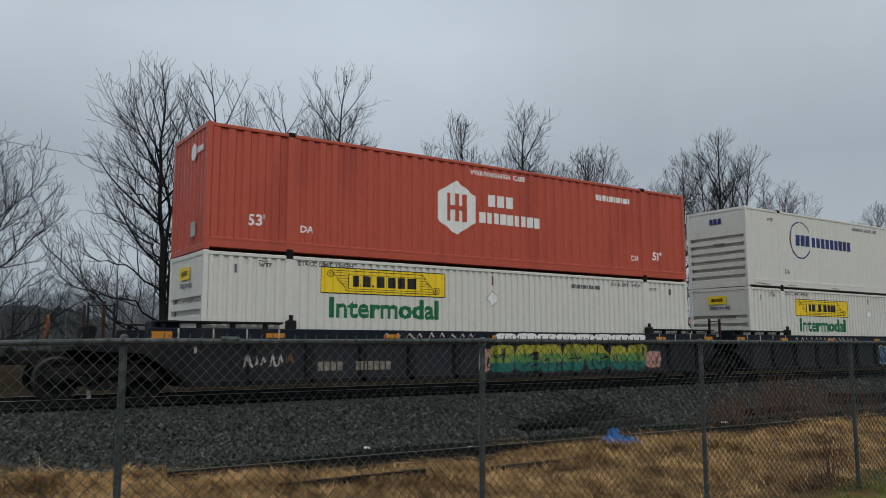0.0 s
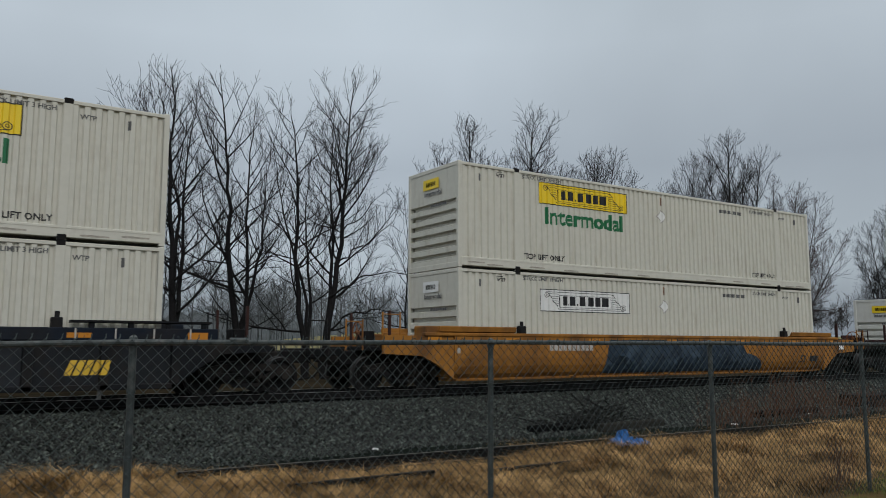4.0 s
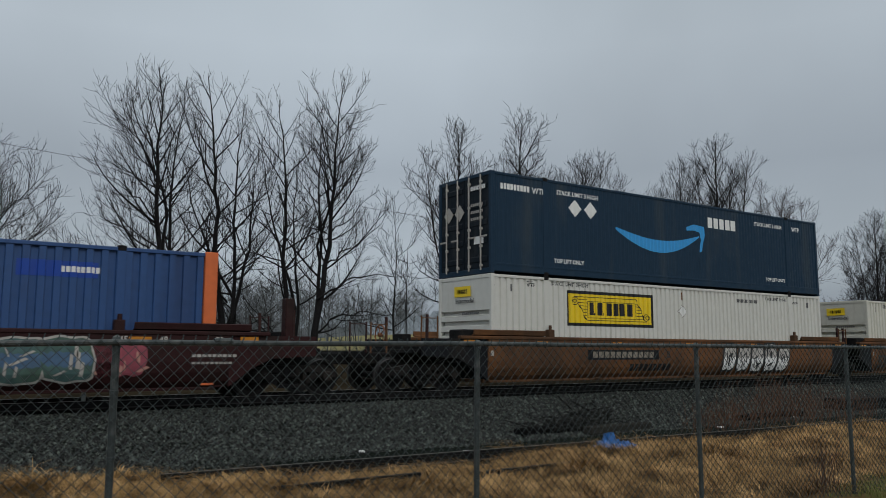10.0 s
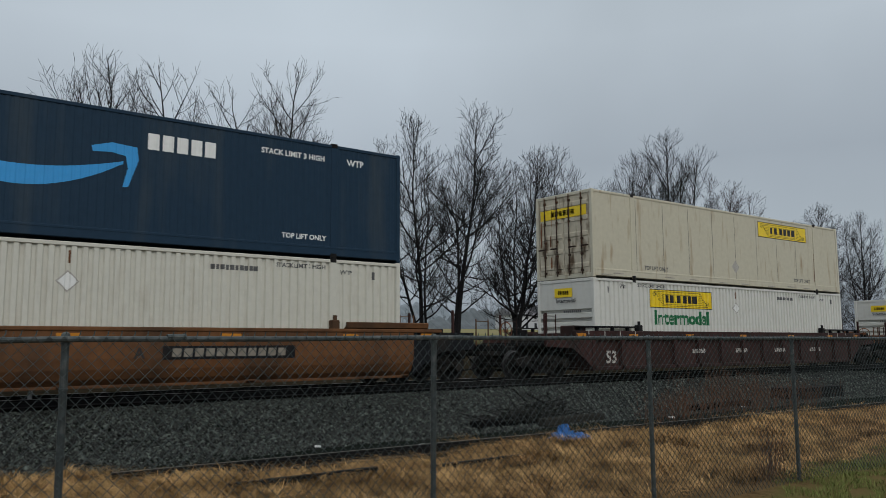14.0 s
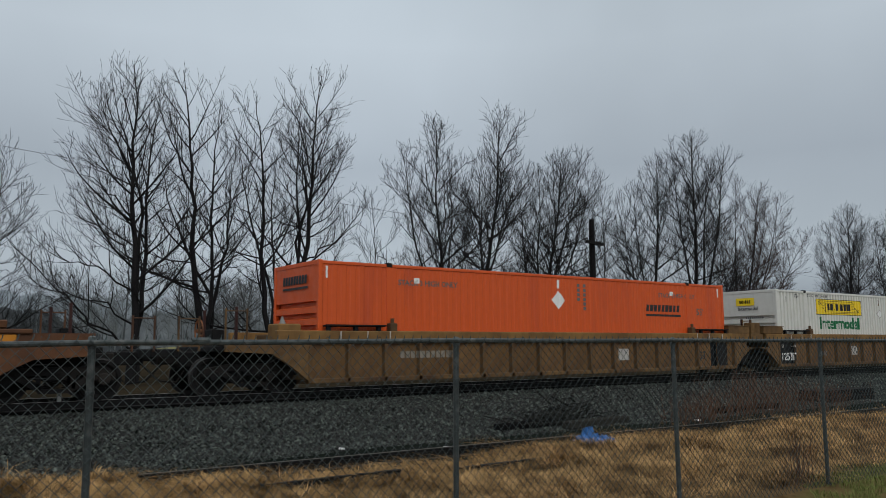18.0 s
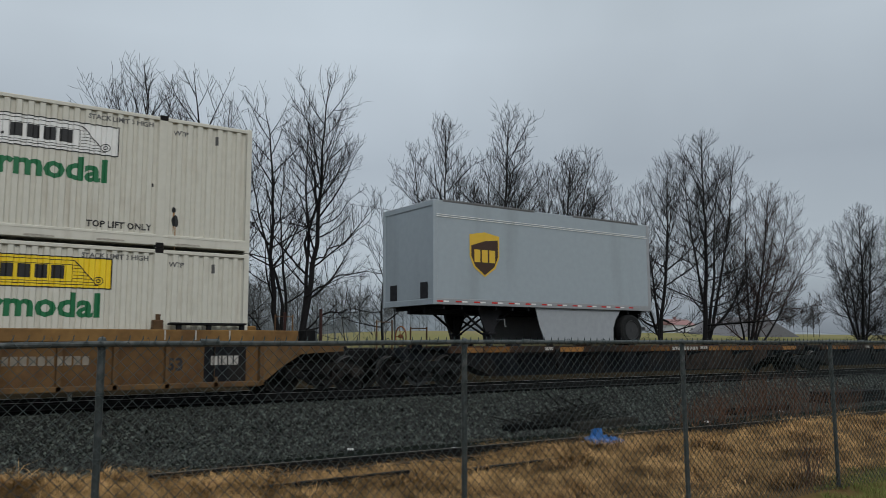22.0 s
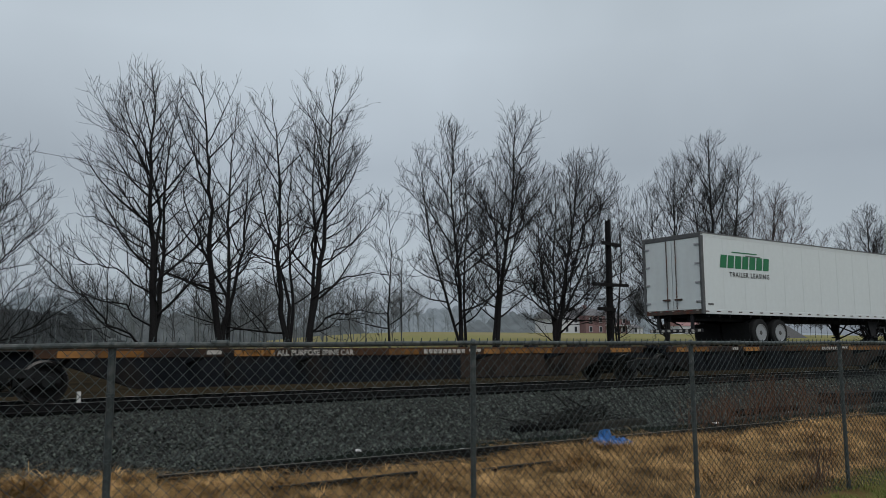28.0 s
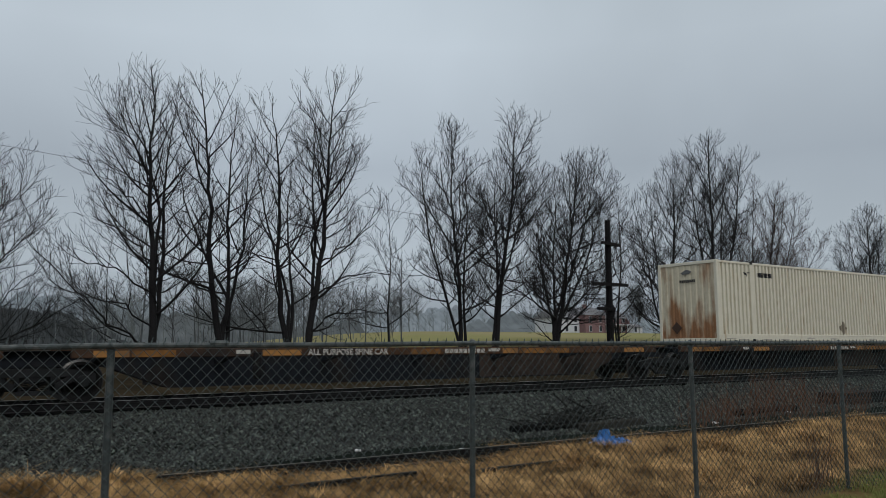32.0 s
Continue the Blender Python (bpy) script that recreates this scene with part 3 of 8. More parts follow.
track = thing("track_1", "steel rails on dark timber sleepers in grey ballast", "railway track", (0, TRACK_Y, RAIL), kind="structure")
for y in (-0.754, 0.754):
    part("rail", lambda: rail_shape(-540, 600), M["rail_steel"], track, at=(0, y, 0), key="main")
M["rail_head"] = mat("polished_rail_head", (0.32, 0.31, 0.29), 0.32, metal=0.8, grain=0.1)
for y in (-0.754, 0.754):
    part("running_surface", lambda: Shape().box(-540, 600, -0.026, 0.026, 0.0005, 0.004), M["rail_head"], track, at=(0, y, 0), key="head")
for i in range(110):
    part("sleeper", lambda: Shape().box(-0.115, 0.115, -1.3, 1.3, -0.20, 0, 0.012), M["tie"], track, at=pose(-4 + 0.52 * i, random.uniform(-0.03, 0.03), -0.165, 0, 0, random.uniform(-0.6, 0.6)), key="main")

siding = thing("track_2", "rusty rails of a disused siding sunk in dry grass", "railway track", (0, 10.72, 0.33), kind="structure")
part("rail", lambda: rail_shape(3.0, 120), M["rail_steel"], siding, at=pose(0, 0, 0, 0, 0.25, -0.5), key="siding")
M["worn_head"] = mat("worn_rusty_rail_head", (0.075, 0.068, 0.058), 0.55, metal=0.3, grain=0.2)
part("running_surface", lambda: Shape().box(3.0, 120, -0.024, 0.024, 0.0005, 0.004), M["worn_head"], siding, at=pose(0, 0, 0, 0, 0.25, -0.5), key="shead")
part("rail", lambda: rail_shape(3.9, 5.95), M["rail_steel"], siding, at=pose(0, -1.53, -0.04, 0, 0.0, 0), key="stub_a")
part("rail", lambda: rail_shape(6.9, 8.75), M["rail_steel"], siding, at=pose(0, -1.53, -0.115, 0, 0.0, 0.4), key="stub_b")


# ---- containers ----
CL, CW, CH = 16.154, 2.59, 2.896
SPANS = ((0.13, 1.93), (2.11, 14.04), (14.22, 16.02))


def corrugation(pitch, depth, flat=0.46):
    """Breakpoints of a sheet with broad flats between narrow grooves, and the depth inwards at a place along it."""
    pts = []
    for a, b in SPANS:
        n = max(1, round((b - a) / pitch))
        p = (b - a) / n
        s = (0.05 if depth > 0.055 else 0.11) * p
        for i in range(n):
            o = a + i * p
            pts += [(o, 0), (o + flat * p, 0), (o + flat * p + s, depth), (o + p - s, depth)]
        pts += [(b, 0)]
    px, pd = np.array([p for p, d in pts]), np.array([d for p, d in pts])
    return pts, (lambda x: float(np.interp(x, px, pd)))


def side_sheet(pts):
    s = Shape()
    n = len(pts)
    for z0, z1 in ((0.27, CH - 0.09),):
        v = [(x, d, z) for z in (z0, z1) for x, d in pts]
        s.add(v, [(i, i + 1, n + i + 1, n + i) for i in range(n - 1)])
    return s


def end_ribs():
    """A front wall with broad horizontal ribs on its lower part."""
    prof = [(0, 0.14), (0, 0.30)]
    for i in range(6):
        z = 0.30 + 0.29 * i
        prof += [(0.13, z + 0.05), (0.13, z + 0.135), (0, z + 0.145), (0, z + 0.29)]
    prof += [(0, CH - 0.1)]
    s = Shape()
    n = len(prof)
    v = [(d, y, z) for y in (-1.17, 1.17) for d, z in prof]
    return s.add(v, [(i, i + 1, n + i + 1, n + i) for i in range(n - 1)])


def end_upright():
    pr = []
    for i in range(9):
        o = -1.17 + 0.26 * i
        pr += [(o, 0), (o + 0.11, 0), (o + 0.14, 0.03), (o + 0.23, 0.03)]
    pr += [(1.17, 0)]
    n = len(pr)
    return Shape().add([(d, y, z) for z in (0.14, CH - 0.1) for y, d in pr], [(i, i + 1, n + i + 1, n + i) for i in range(n - 1)])


def door_leaf():
    s = Shape().box(0.0, 0.035, 0.01, 1.16, 0.16, CH - 0.11, 0.008)
    for i in range(5):
        z = 0.32 + 0.52 * i
        s.prism([(-0.022, z + 0.03), (-0.022, z + 0.15), (0.002, z + 0.19), (0.002, z)], "y", 0.08, 1.08)
    return s


def lock_bar():
    s = Shape().tube([(-0.055, 0, 0.10), (-0.055, 0, CH - 0.06)], 0.023, 8)
    for z in (0.2, 0.75, 1.25, 1.9, 2.6):
        s.box(-0.078, 0.0, -0.035, 0.035, z, z + 0.07, 0.006)
    s.box(-0.085, -0.055, -0.02, 0.30, 1.02, 1.07, 0.006)
    return s


def letters(x, z, h, words):
    co, fc, w = text_mesh(words)
    wide = 1.075 if words == "Intermodal" else 1.0
    return [(x + p * h * wide, z + q * h) for p, q in co], fc


def rect(x, z, w, h):
    return [(x, z), (x + w, z), (x + w, z + h), (x, z + h)], [(0, 1, 2, 3)]


def ring(x, z, w, h, t):
    v = [(x, z), (x + w, z), (x + w, z + h), (x, z + h), (x + t, z + t), (x + w - t, z + t), (x + w - t, z + h - t), (x + t, z + h - t)]
    return v, [(0, 1, 5, 4), (1, 2, 6, 5), (2, 3, 7, 6), (3, 0, 4, 7)]


def blocks(x, z, w, h, n, slant=0.0, gap=0.22):
    """A row of plain upright bars, one for each character of a name."""
    v, f = [], []
    p = w / n
    for i in range(n):
        a, b = x + i * p, x + (i + 1 - gap) * p
        k = len(v)
        v += [(a, z), (b, z), (b + slant * h, z + h), (a + slant * h, z + h)]
        f.append((k, k + 1, k + 2, k + 3))
    return v, f


def arc_band(cx, cz, r, t, a0, a1, n=28, squash=1.0):
    v, f = [], []
    for i in range(n + 1):
        a = radians(a0 + (a1 - a0) * i / n)
        for q in (r, r - t):
            v.append((cx + q * math.cos(a), cz + q * math.sin(a) * squash))
    return v, [(2 * i, 2 * i + 1, 2 * i + 3, 2 * i + 2) for i in range(n)]


def polygon(pts):
    return list(pts), [tuple(range(len(pts)))]


def scroll(x, z, w, h):
    """The drawn scroll on a company sign: an inner frame, fine slanting rules and a rolled end at two corners."""
    v, f = [], []

    def line(a, b, t):
        (x0, z0), (x1, z1) = a, b
        d = math.hypot(x1 - x0, z1 - z0)
        nx, nz = -(z1 - z0) / d * t / 2, (x1 - x0) / d * t / 2
        k = len(v)
        v.extend([(x0 - nx, z0 - nz), (x1 - nx, z1 - nz), (x1 + nx, z1 + nz), (x0 + nx, z0 + nz)])
        f.append((k, k + 1, k + 2, k + 3))

    t = 0.022 * h
    at = lambda p, q: (x + p * w, z + q * h)
    line(at(0.07, 0.88), at(0.80, 0.88), t)
    line(at(0.20, 0.12), at(0.93, 0.12), t)
    line(at(0.10, 0.74), at(0.20, 0.12), t * 1.4)
    line(at(0.80, 0.88), at(0.90, 0.26), t * 1.4)
    line(at(0.21, 0.74), at(0.79, 0.74), t * 0.8)
    line(at(0.21, 0.20), at(0.79, 0.20), t * 0.8)
    line(at(0.21, 0.20), at(0.21, 0.74), t * 0.8)
    line(at(0.79, 0.20), at(0.79, 0.74), t * 0.8)
    for i in range(6):
        q = 0.80 - 0.105 * i
        line(at(0.095 + 0.0165 * i, q), at(0.205, q - 0.01), t * 0.8)
        line(at(0.905 - 0.0165 * i, 1 - q), at(0.795, 1.01 - q), t * 0.8)
    for cx, cz in ((0.072, 0.74), (0.928, 0.26)):
        for r in (0.15, 0.07):
            k = len(v)
            rv, rf = arc_band(x + cx * w, z + cz * h, r * h, 0.028 * h, 0, 360, 16, 0.9)
            v += rv
            f += [tuple(i + k for i in q) for q in rf]
    return v, f


def name_strokes(x, z, w, h):
    """A barred name: one plain upright bar for each character, and two small stops."""
    v, f = [], []
    for a, b, k in ((0.0, 0.08, 1), (0.095, 0.12, 0.2), (0.15, 0.265, 1), (0.28, 0.305, 0.2), (0.36, 0.48, 1), (0.52, 0.64, 1), (0.68, 0.80, 1), (0.84, 0.97, 1)):
        n = len(v)
        v += [(x + a * w, z), (x + b * w, z), (x + b * w, z + k * h), (x + a * w, z + k * h)]
        f.append((n, n + 1, n + 2, n + 3))
    return v, f


PAINT = {}


def sign(x, z, w, h, field, trim="black"):
    """A company sign: coloured field with a thin frame, a plain barred name and drawn scrolls."""
    return [("sign_panel", rect(x, z, w, h), field, 0), ("sign_frame", ring(x, z, w, h, 0.022), trim, 1), ("sign_scroll", scroll(x, z, w, h), trim, 1),
            ("sign_name", name_strokes(x + 0.245 * w, z + 0.29 * h, 0.52 * w, 0.42 * h), "black", 1)]


def jb_side(x0=2.83, field="yellow", word=True, high=2.0, big=False):
    items = [("word", letters(2.25, 2.66, 0.11, "STACK LIMIT 3 HIGH"), "ink", 0), ("word", letters(14.36, 2.52, 0.10, "WTP"), "ink", 0), ("word", letters(1.28, 2.58, 0.10, "WTP"), "black", 0), ("marking_bar", rect(1.28, 2.71, 0.22, 0.02), "black", 0), ("lift_tag", rect(0.72, 2.42, 0.06, 0.20), "ink", 0), ("lift_tag", rect(15.3, 2.42, 0.06, 0.20), "ink", 0), ("lift_tag", rect(8.02, 2.44, 0.04, 0.26), "rust", 0), 
             ("word", letters(12.6, 2.62, 0.10, "STACK LIMIT 3 HIGH"), "ink", 0), ("number_bars", blocks(4.15 if x0 > 6 else 11.0, 2.48, 1.15, 0.115, 10), "ink", 0),
             ("placard", polygon([(8.02, 1.84), (8.25, 2.07), (8.02, 2.30), (7.79, 2.07)]), "letter_grey", 0), ("placard_frame", polygon([(8.02, 1.88), (8.21, 2.07), (8.02, 2.26), (7.83, 2.07)]), "letter_white", 1)]
    if big:
        items += sign(x0, 1.50, 3.75, 1.05, "black") [:1] + [(n, g, c, k + 1) for n, g, c, k in sign(x0 + 0.07, 1.57, 3.61, 0.91, field)]
    else:
        items += sign(x0, high, 3.60, 0.64, field)
    if word:
        items += [("word", letters(x0 + 0.25, high - 0.56, 0.47, "Intermodal"), "green", 0)]
    return items


SPLIT = {"name_bars", "sign_name", "spray_fill", "spray_outline", "spray_stroke", "spray_paint", "emblem_bars", "number_bars", "label_bars", "end_bars", "end_name"}


def apart(items):
    """Give every separate stroke of a barred name or of spray paint its own piece."""
    out = []
    for name, (v, f), colour, layer in items:
        if name not in SPLIT:
            out.append((name, (v, f), colour, layer))
            continue
        root = list(range(len(v)))

        def find(i):
            while root[i] != i:
                i = root[i]
            return i

        for face in f:
            for k in face[1:]:
                root[find(k)] = find(face[0])
        groups = {}
        for face in f:
            groups.setdefault(find(face[0]), []).append(face)
        for faces in groups.values():
            used = sorted({k for face in faces for k in face})
            at = {k: i for i, k in enumerate(used)}
            out.append((name.replace("bars", "bar"), ([v[k] for k in used], [tuple(at[k] for k in face) for face in faces]), colour, layer))
    return out


def dress(ob, items, wave, tag):
    """Paint the near side of a container or trailer body with its markings."""
    pts, depth = wave
    cuts = [p for p, d in pts]
    for i, (name, (v, f), colour, layer) in enumerate(apart(items)):
        key = (tag, i, colour)
        if key not in PAINT:
            PAINT[key] = flat_mesh(name, v, f, M[colour], cuts, depth, -CW / 2 + 0.016 - 0.004 * (layer + 1))
        o = new(name, PAINT[key])
        o.parent = ob


def rub_mark(seed):
    """A long worn patch where loads have scraped a rail."""
    rnd = random.Random(seed)
    n = 10
    v = []
    for i in range(n + 1):
        w = 0.030 * math.sin(math.pi * (0.08 + 0.84 * i / n)) ** 0.4
        v += [(-0.28 + 0.56 * i / n, 0.0, -w * rnd.uniform(0.6, 1.0)), (-0.28 + 0.56 * i / n, 0.0, w * rnd.uniform(0.6, 1.0))]
    return Shape().add(v, [(2 * i, 2 * i + 2, 2 * i + 3, 2 * i + 1) for i in range(n)])


def container(s, base, label, colour, items=(), tag="", left="ribs", right="ribs", pitch=0.214, depth=0.044, posts=None, end_items=(), post_top="truck_iron", flat=0.44):
    c = thing("shipping_container", label, "container", (0, 0, 0), group="containers on the train")
    m, pm = M[colour], M[posts or colour]
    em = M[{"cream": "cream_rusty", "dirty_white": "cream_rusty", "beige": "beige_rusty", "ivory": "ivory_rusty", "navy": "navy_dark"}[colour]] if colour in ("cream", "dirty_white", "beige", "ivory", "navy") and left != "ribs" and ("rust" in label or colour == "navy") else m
    wave = corrugation(pitch, depth, flat)
    k = (pitch, depth, flat)
    sd = part("side_panel", lambda: side_sheet(wave[0]), m, c, at=(0, -CW / 2 + 0.016, 0), key=k)
    part("side_panel", lambda: side_sheet(wave[0]), m, c, at=Matrix.Translation((CL, CW / 2 - 0.016, 0)) @ pose(0, 0, 0, 0, 0, 180), key=k)
    part("roof", lambda: Shape().box(0.05, CL - 0.05, -1.25, 1.25, CH - 0.05, CH - 0.02), m, c, key="r")
    part("floor_frame", lambda: Shape().box(0.05, CL - 0.05, -1.20, 1.20, 0.06, 0.14), m, c, key="f")
    for y in (-1, 1):
        part("top_rail", lambda: Shape().box(0.1, CL - 0.1, -0.035, 0.035, -0.05, 0.03, 0.01), m, c, at=(0, y * 1.26, CH - 0.052), key="t")
        part("bottom_rail", lambda: Shape().box(0.1, CL - 0.1, -0.035, 0.024, -0.03, 0.205, 0.01).box(0.1, CL - 0.1, -0.042, -0.03, 0.15, 0.17), m, c, at=(0, y * 1.26, 0.085), key="b")
        for x in (0.062, CL - 0.062):
            wide = 0.16 if posts in ("orange_post", "pink_post") else 0.0
            part("corner_post", lambda: Shape().box(-0.06, 0.06 + wide, -0.06, 0.06 + 0.3 * wide, 0.0, CH, 0.012), pm, c, at=pose(x, y * 1.235, 0, 0, 0, 0 if x < 1 else 180), key=("p", wide))
        for x in (2.02, CL - 2.02):
            part("lift_post", lambda: Shape().box(-0.088, 0.088, -0.03, 0.03, 0.0, CH - 0.004, 0.006), m, c, at=(x, y * 1.268, 0), key="l")
            for z in (0.0, CH - 0.10):
                part("corner_casting", lambda: Shape().box(-0.09, 0.09, -0.06, 0.06, 0.0, 0.115, 0.012).box(-0.045, 0.045, -0.064, -0.05, 0.03, 0.085), M[post_top], c, at=(x, y * 1.245, z), key="c")
    if colour in ("white", "cream", "ivory", "beige", "dirty_white"):
        rnd = random.Random(int(s * 10))
        for x in (0.55, 1.25, 2.75, 4.1, 5.6, 7.2, 8.7, 10.4, 11.9, 13.3, 14.75, 15.4):
            if rnd.random() < 0.8:
                part("rub_mark", lambda: rub_mark(5), M["rub_grey"], c, "grey rub mark", at=pose(x + rnd.uniform(-0.2, 0.2), -1.2965, 0.085 + rnd.uniform(0.0, 0.07)), key="rm")
    for end, kind in ((0, left), (1, right)):
        at = Matrix.Identity(4) if end == 0 else Matrix.Translation((CL, 0, 0)) @ pose(0, 0, 0, 0, 0, 180)
        part("end_header", lambda: Shape().box(0.005, 0.06, -1.17, 1.17, CH - 0.11, CH - 0.004, 0.008), m, c, at=at, key="h")
        part("end_sill", lambda: Shape().box(0.005, 0.06, -1.17, 1.17, 0.004, 0.15, 0.008), m, c, at=at, key="s")
        if kind == "doors":
            for sg in (-1, 1):
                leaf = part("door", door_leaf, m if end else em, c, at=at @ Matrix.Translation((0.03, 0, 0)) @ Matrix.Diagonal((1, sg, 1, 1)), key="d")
                for y in (0.28, 0.84):
                    part("locking_bar", lock_bar, M["letter_grey"] if colour == "navy" else M["bar_rust"] if colour in ("cream", "dirty_white") else M["rust_paint"] if colour == "beige" else m, leaf, at=(0, y, 0), key="k")
        else:
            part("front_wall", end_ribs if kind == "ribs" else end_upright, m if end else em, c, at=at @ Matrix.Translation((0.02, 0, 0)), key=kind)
    dress(c, items, wave, tag)
    for i, (name, (v, f), colour2, _) in enumerate(apart([(*e, 0) for e in end_items])):
        key = (tag, "end", i, colour2)
        if key not in PAINT:
            PAINT[key] = flat_mesh(name, v, f, M[colour2])
        o = new(name, PAINT[key])
        o.parent = c
        o.matrix_basis = Matrix.Translation((-0.012 if left != "doors" else -0.006, 0, 0)) @ pose(0, 0, 0, 0, 0, -90)
    return ride(c, s, base)


MOVING = []


def ride(ob, s, z=0.0):
    """Note that a thing rides on the train at s metres along it, z above the rails."""
    ob.matrix_basis = pose(s, TRACK_Y, RAIL + z)
    MOVING.append((ob, s, z))
    return ob


LOW, TOP, DECK = 0.294, 3.204, 1.21
JB_END = [("end_sign", rect(-0.45, 2.30, 0.80, 0.30), "yellow"), ("end_name", blocks(-0.30, 2.38, 0.5, 0.13, 6), "black"), ("end_word", letters(-0.38, 2.12, 0.13, "Intermodal"), "ink"), ("number_bars", blocks(-0.05, 1.78, 0.8, 0.07, 9), "ink")]
def rust_runs(seed, n=9):
    """Long rust runs down a door."""
    rnd = random.Random(seed)
    out = []
    for _ in range(n):
        y, z, w, h = rnd.uniform(-1.1, 1.05), rnd.uniform(0.2, 1.9), rnd.uniform(0.03, 0.14), rnd.uniform(0.3, 0.9)
        out.append(("rust_stain", polygon([(y, z), (y + w, z + 0.04), (y + w * 0.8, z + h), (y + w * 0.2, z + h * 0.95)]), rnd.choice(("rust", "rust_paint", "rust_paint"))))
    return out


JB_DOOR = rust_runs(4, 4) + [("end_sign", rect(-1.05, 2.06, 2.1, 0.34), "yellow"), ("end_name", blocks(-0.55, 2.14, 1.1, 0.18, 6), "black")]
for _i in range(len(JB_END)):
    JB_END[_i] = (JB_END[_i][0], ([(p, q) for p, q in JB_END[_i][1][0]], JB_END[_i][1][1]), JB_END[_i][2])
JB = "white corrugated container with yellow company sign and green lettering"


def intermodal(s, base, colour="white", x0=2.83, field="yellow", left="ribs", word=True, high=2.0, big=False, label=JB, extra=()):
    tag = ("jb", x0, field, word, high, big, tuple(e[0] for e in extra), len(extra) and s)
    return container(s, base, label, colour, jb_side(x0, field, word, high, big) + list(extra), tag, left, end_items=(JB_END if field == "yellow" else [("end_sign", JB_END[0][1], "letter_white")] + JB_END[1:]) if left == "ribs" else JB_DOOR if field == "yellow" else [(n, g, "letter_grey" if n == "end_sign" else c) for n, g, c in JB_DOOR])


TLO = [("word", letters(2.30, 0.36, 0.15, "TOP LIFT ONLY"), "black", 0), ("word", letters(12.65, 0.36, 0.13, "TOP LIFT ONLY"), "black", 0)]

# first articulated car: three stacks
hexv = [(6.82 + 0.72 * math.cos(radians(30 + 60 * i)), 1.58 + 0.74 * math.sin(radians(30 + 60 * i))) for i in range(6)]
red_items = [("emblem", polygon(hexv), "letter_white", 0), ("emblem_bar", rect(6.50, 1.20, 0.13, 0.76), "red", 1), ("emblem_bar", rect(6.76, 1.20, 0.13, 0.76), "red", 1), ("emblem_bar", rect(7.02, 1.20, 0.13, 0.76), "red", 1), ("emblem_bar", rect(6.50, 1.52, 0.65, 0.12), "red", 2),
             ("name_bars", blocks(7.88, 1.72, 0.95, 0.33, 3), "letter_white", 0), ("name_bars", blocks(7.60, 1.24, 2.20, 0.30, 9), "letter_white", 0), ("number", letters(1.0, 0.62, 0.25, "53'"), "letter_white", 0),
             ("number_bars", blocks(12.05, 2.33, 1.55, 0.17, 10), "letter_white", 0), ("word", letters(7.3, 2.56, 0.13, "WARNING HIGH CUBE"), "letter_white", 0), ("number", letters(14.55, 0.62, 0.25, "53'"), "letter_white", 0),
             ("word", letters(2.3, 0.55, 0.16, "DA"), "letter_white", 0), ("word", letters(13.6, 0.55, 0.16, "DA"), "letter_white", 0)]
container(5.49, TOP, "faded red corrugated container with white hexagon emblem, stacked on top", "red", red_items, "red", "upright", pitch=0.33, end_items=[("end_emblem", polygon([(0.35 + 0.2 * math.cos(radians(30 + 60 * i)), 2.35 + 0.22 * math.sin(radians(30 + 60 * i))) for i in range(6)]), "letter_white"), ("end_bars", blocks(0.6, 2.28, 0.45, 0.14, 5), "letter_white"), ("end_plate", rect(0.3, 0.35, 0.35, 0.35), "letter_grey")])
intermodal(5.49, LOW, high=2.04, label="white corrugated container with yellow sign under a red container")
stg = [("emblem_ring", arc_band(3.40, 1.88, 0.72, 0.055, 95, 330), "logo_navy", 0), ("emblem_arc", arc_band(3.40, 1.88, 0.72, 0.05, 30, 88), "ink", 0), ("emblem_dots", arc_band(3.36, 1.84, 0.62, 0.035, 150, 235), "red", 0), ("name_bars", blocks(3.05, 1.66, 1.0, 0.42, 3, 0.1), "logo_navy", 1), ("name_bars", blocks(4.15, 1.66, 2.85, 0.38, 9), "logo_navy", 0),
       ("word", letters(7.1, 2.55, 0.13, "WARNING HIGH CUBE"), "ink", 0), ("number_bars", blocks(12.5, 2.35, 1.3, 0.13, 10), "ink", 0), ("placard", polygon([(13.3, 1.65), (13.55, 1.9), (13.3, 2.15), (13.05, 1.9)]), "letter_grey", 0), ("word", letters(2.3, 0.55, 0.16, "DA"), "ink", 0), ("word", letters(13.4, 0.9, 0.16, "DA"), "ink", 0), ("word", letters(1.3, 2.45, 0.12, "WTP"), "ink", 0)]
container(25.0, TOP, "white corrugated container with navy ring emblem and barred name", "white", stg, "stg", "ribs", pitch=0.29, depth=0.012, end_items=[("end_name", blocks(-0.25, 2.36, 0.55, 0.2, 3), "logo_navy"), ("number_bars", blocks(-0.1, 1.55, 0.5, 0.08, 6), "ink")])
intermodal(25.0, LOW, high=1.90)
intermodal(44.65, TOP, "cream", x0=9.72, left="doors", extra=TLO, label="aged white container with rusty doors and yellow sign, stacked on top")
intermodal(44.65, LOW, "cream", high=1.98)
# single yellow well car
intermodal(68.42, TOP, "cream", extra=TLO, label="aged white container with yellow sign above a white-signed one")
intermodal(68.42, LOW, "cream", field="letter_white", word=False, high=1.80, label="aged white container with white company sign, lower of two")
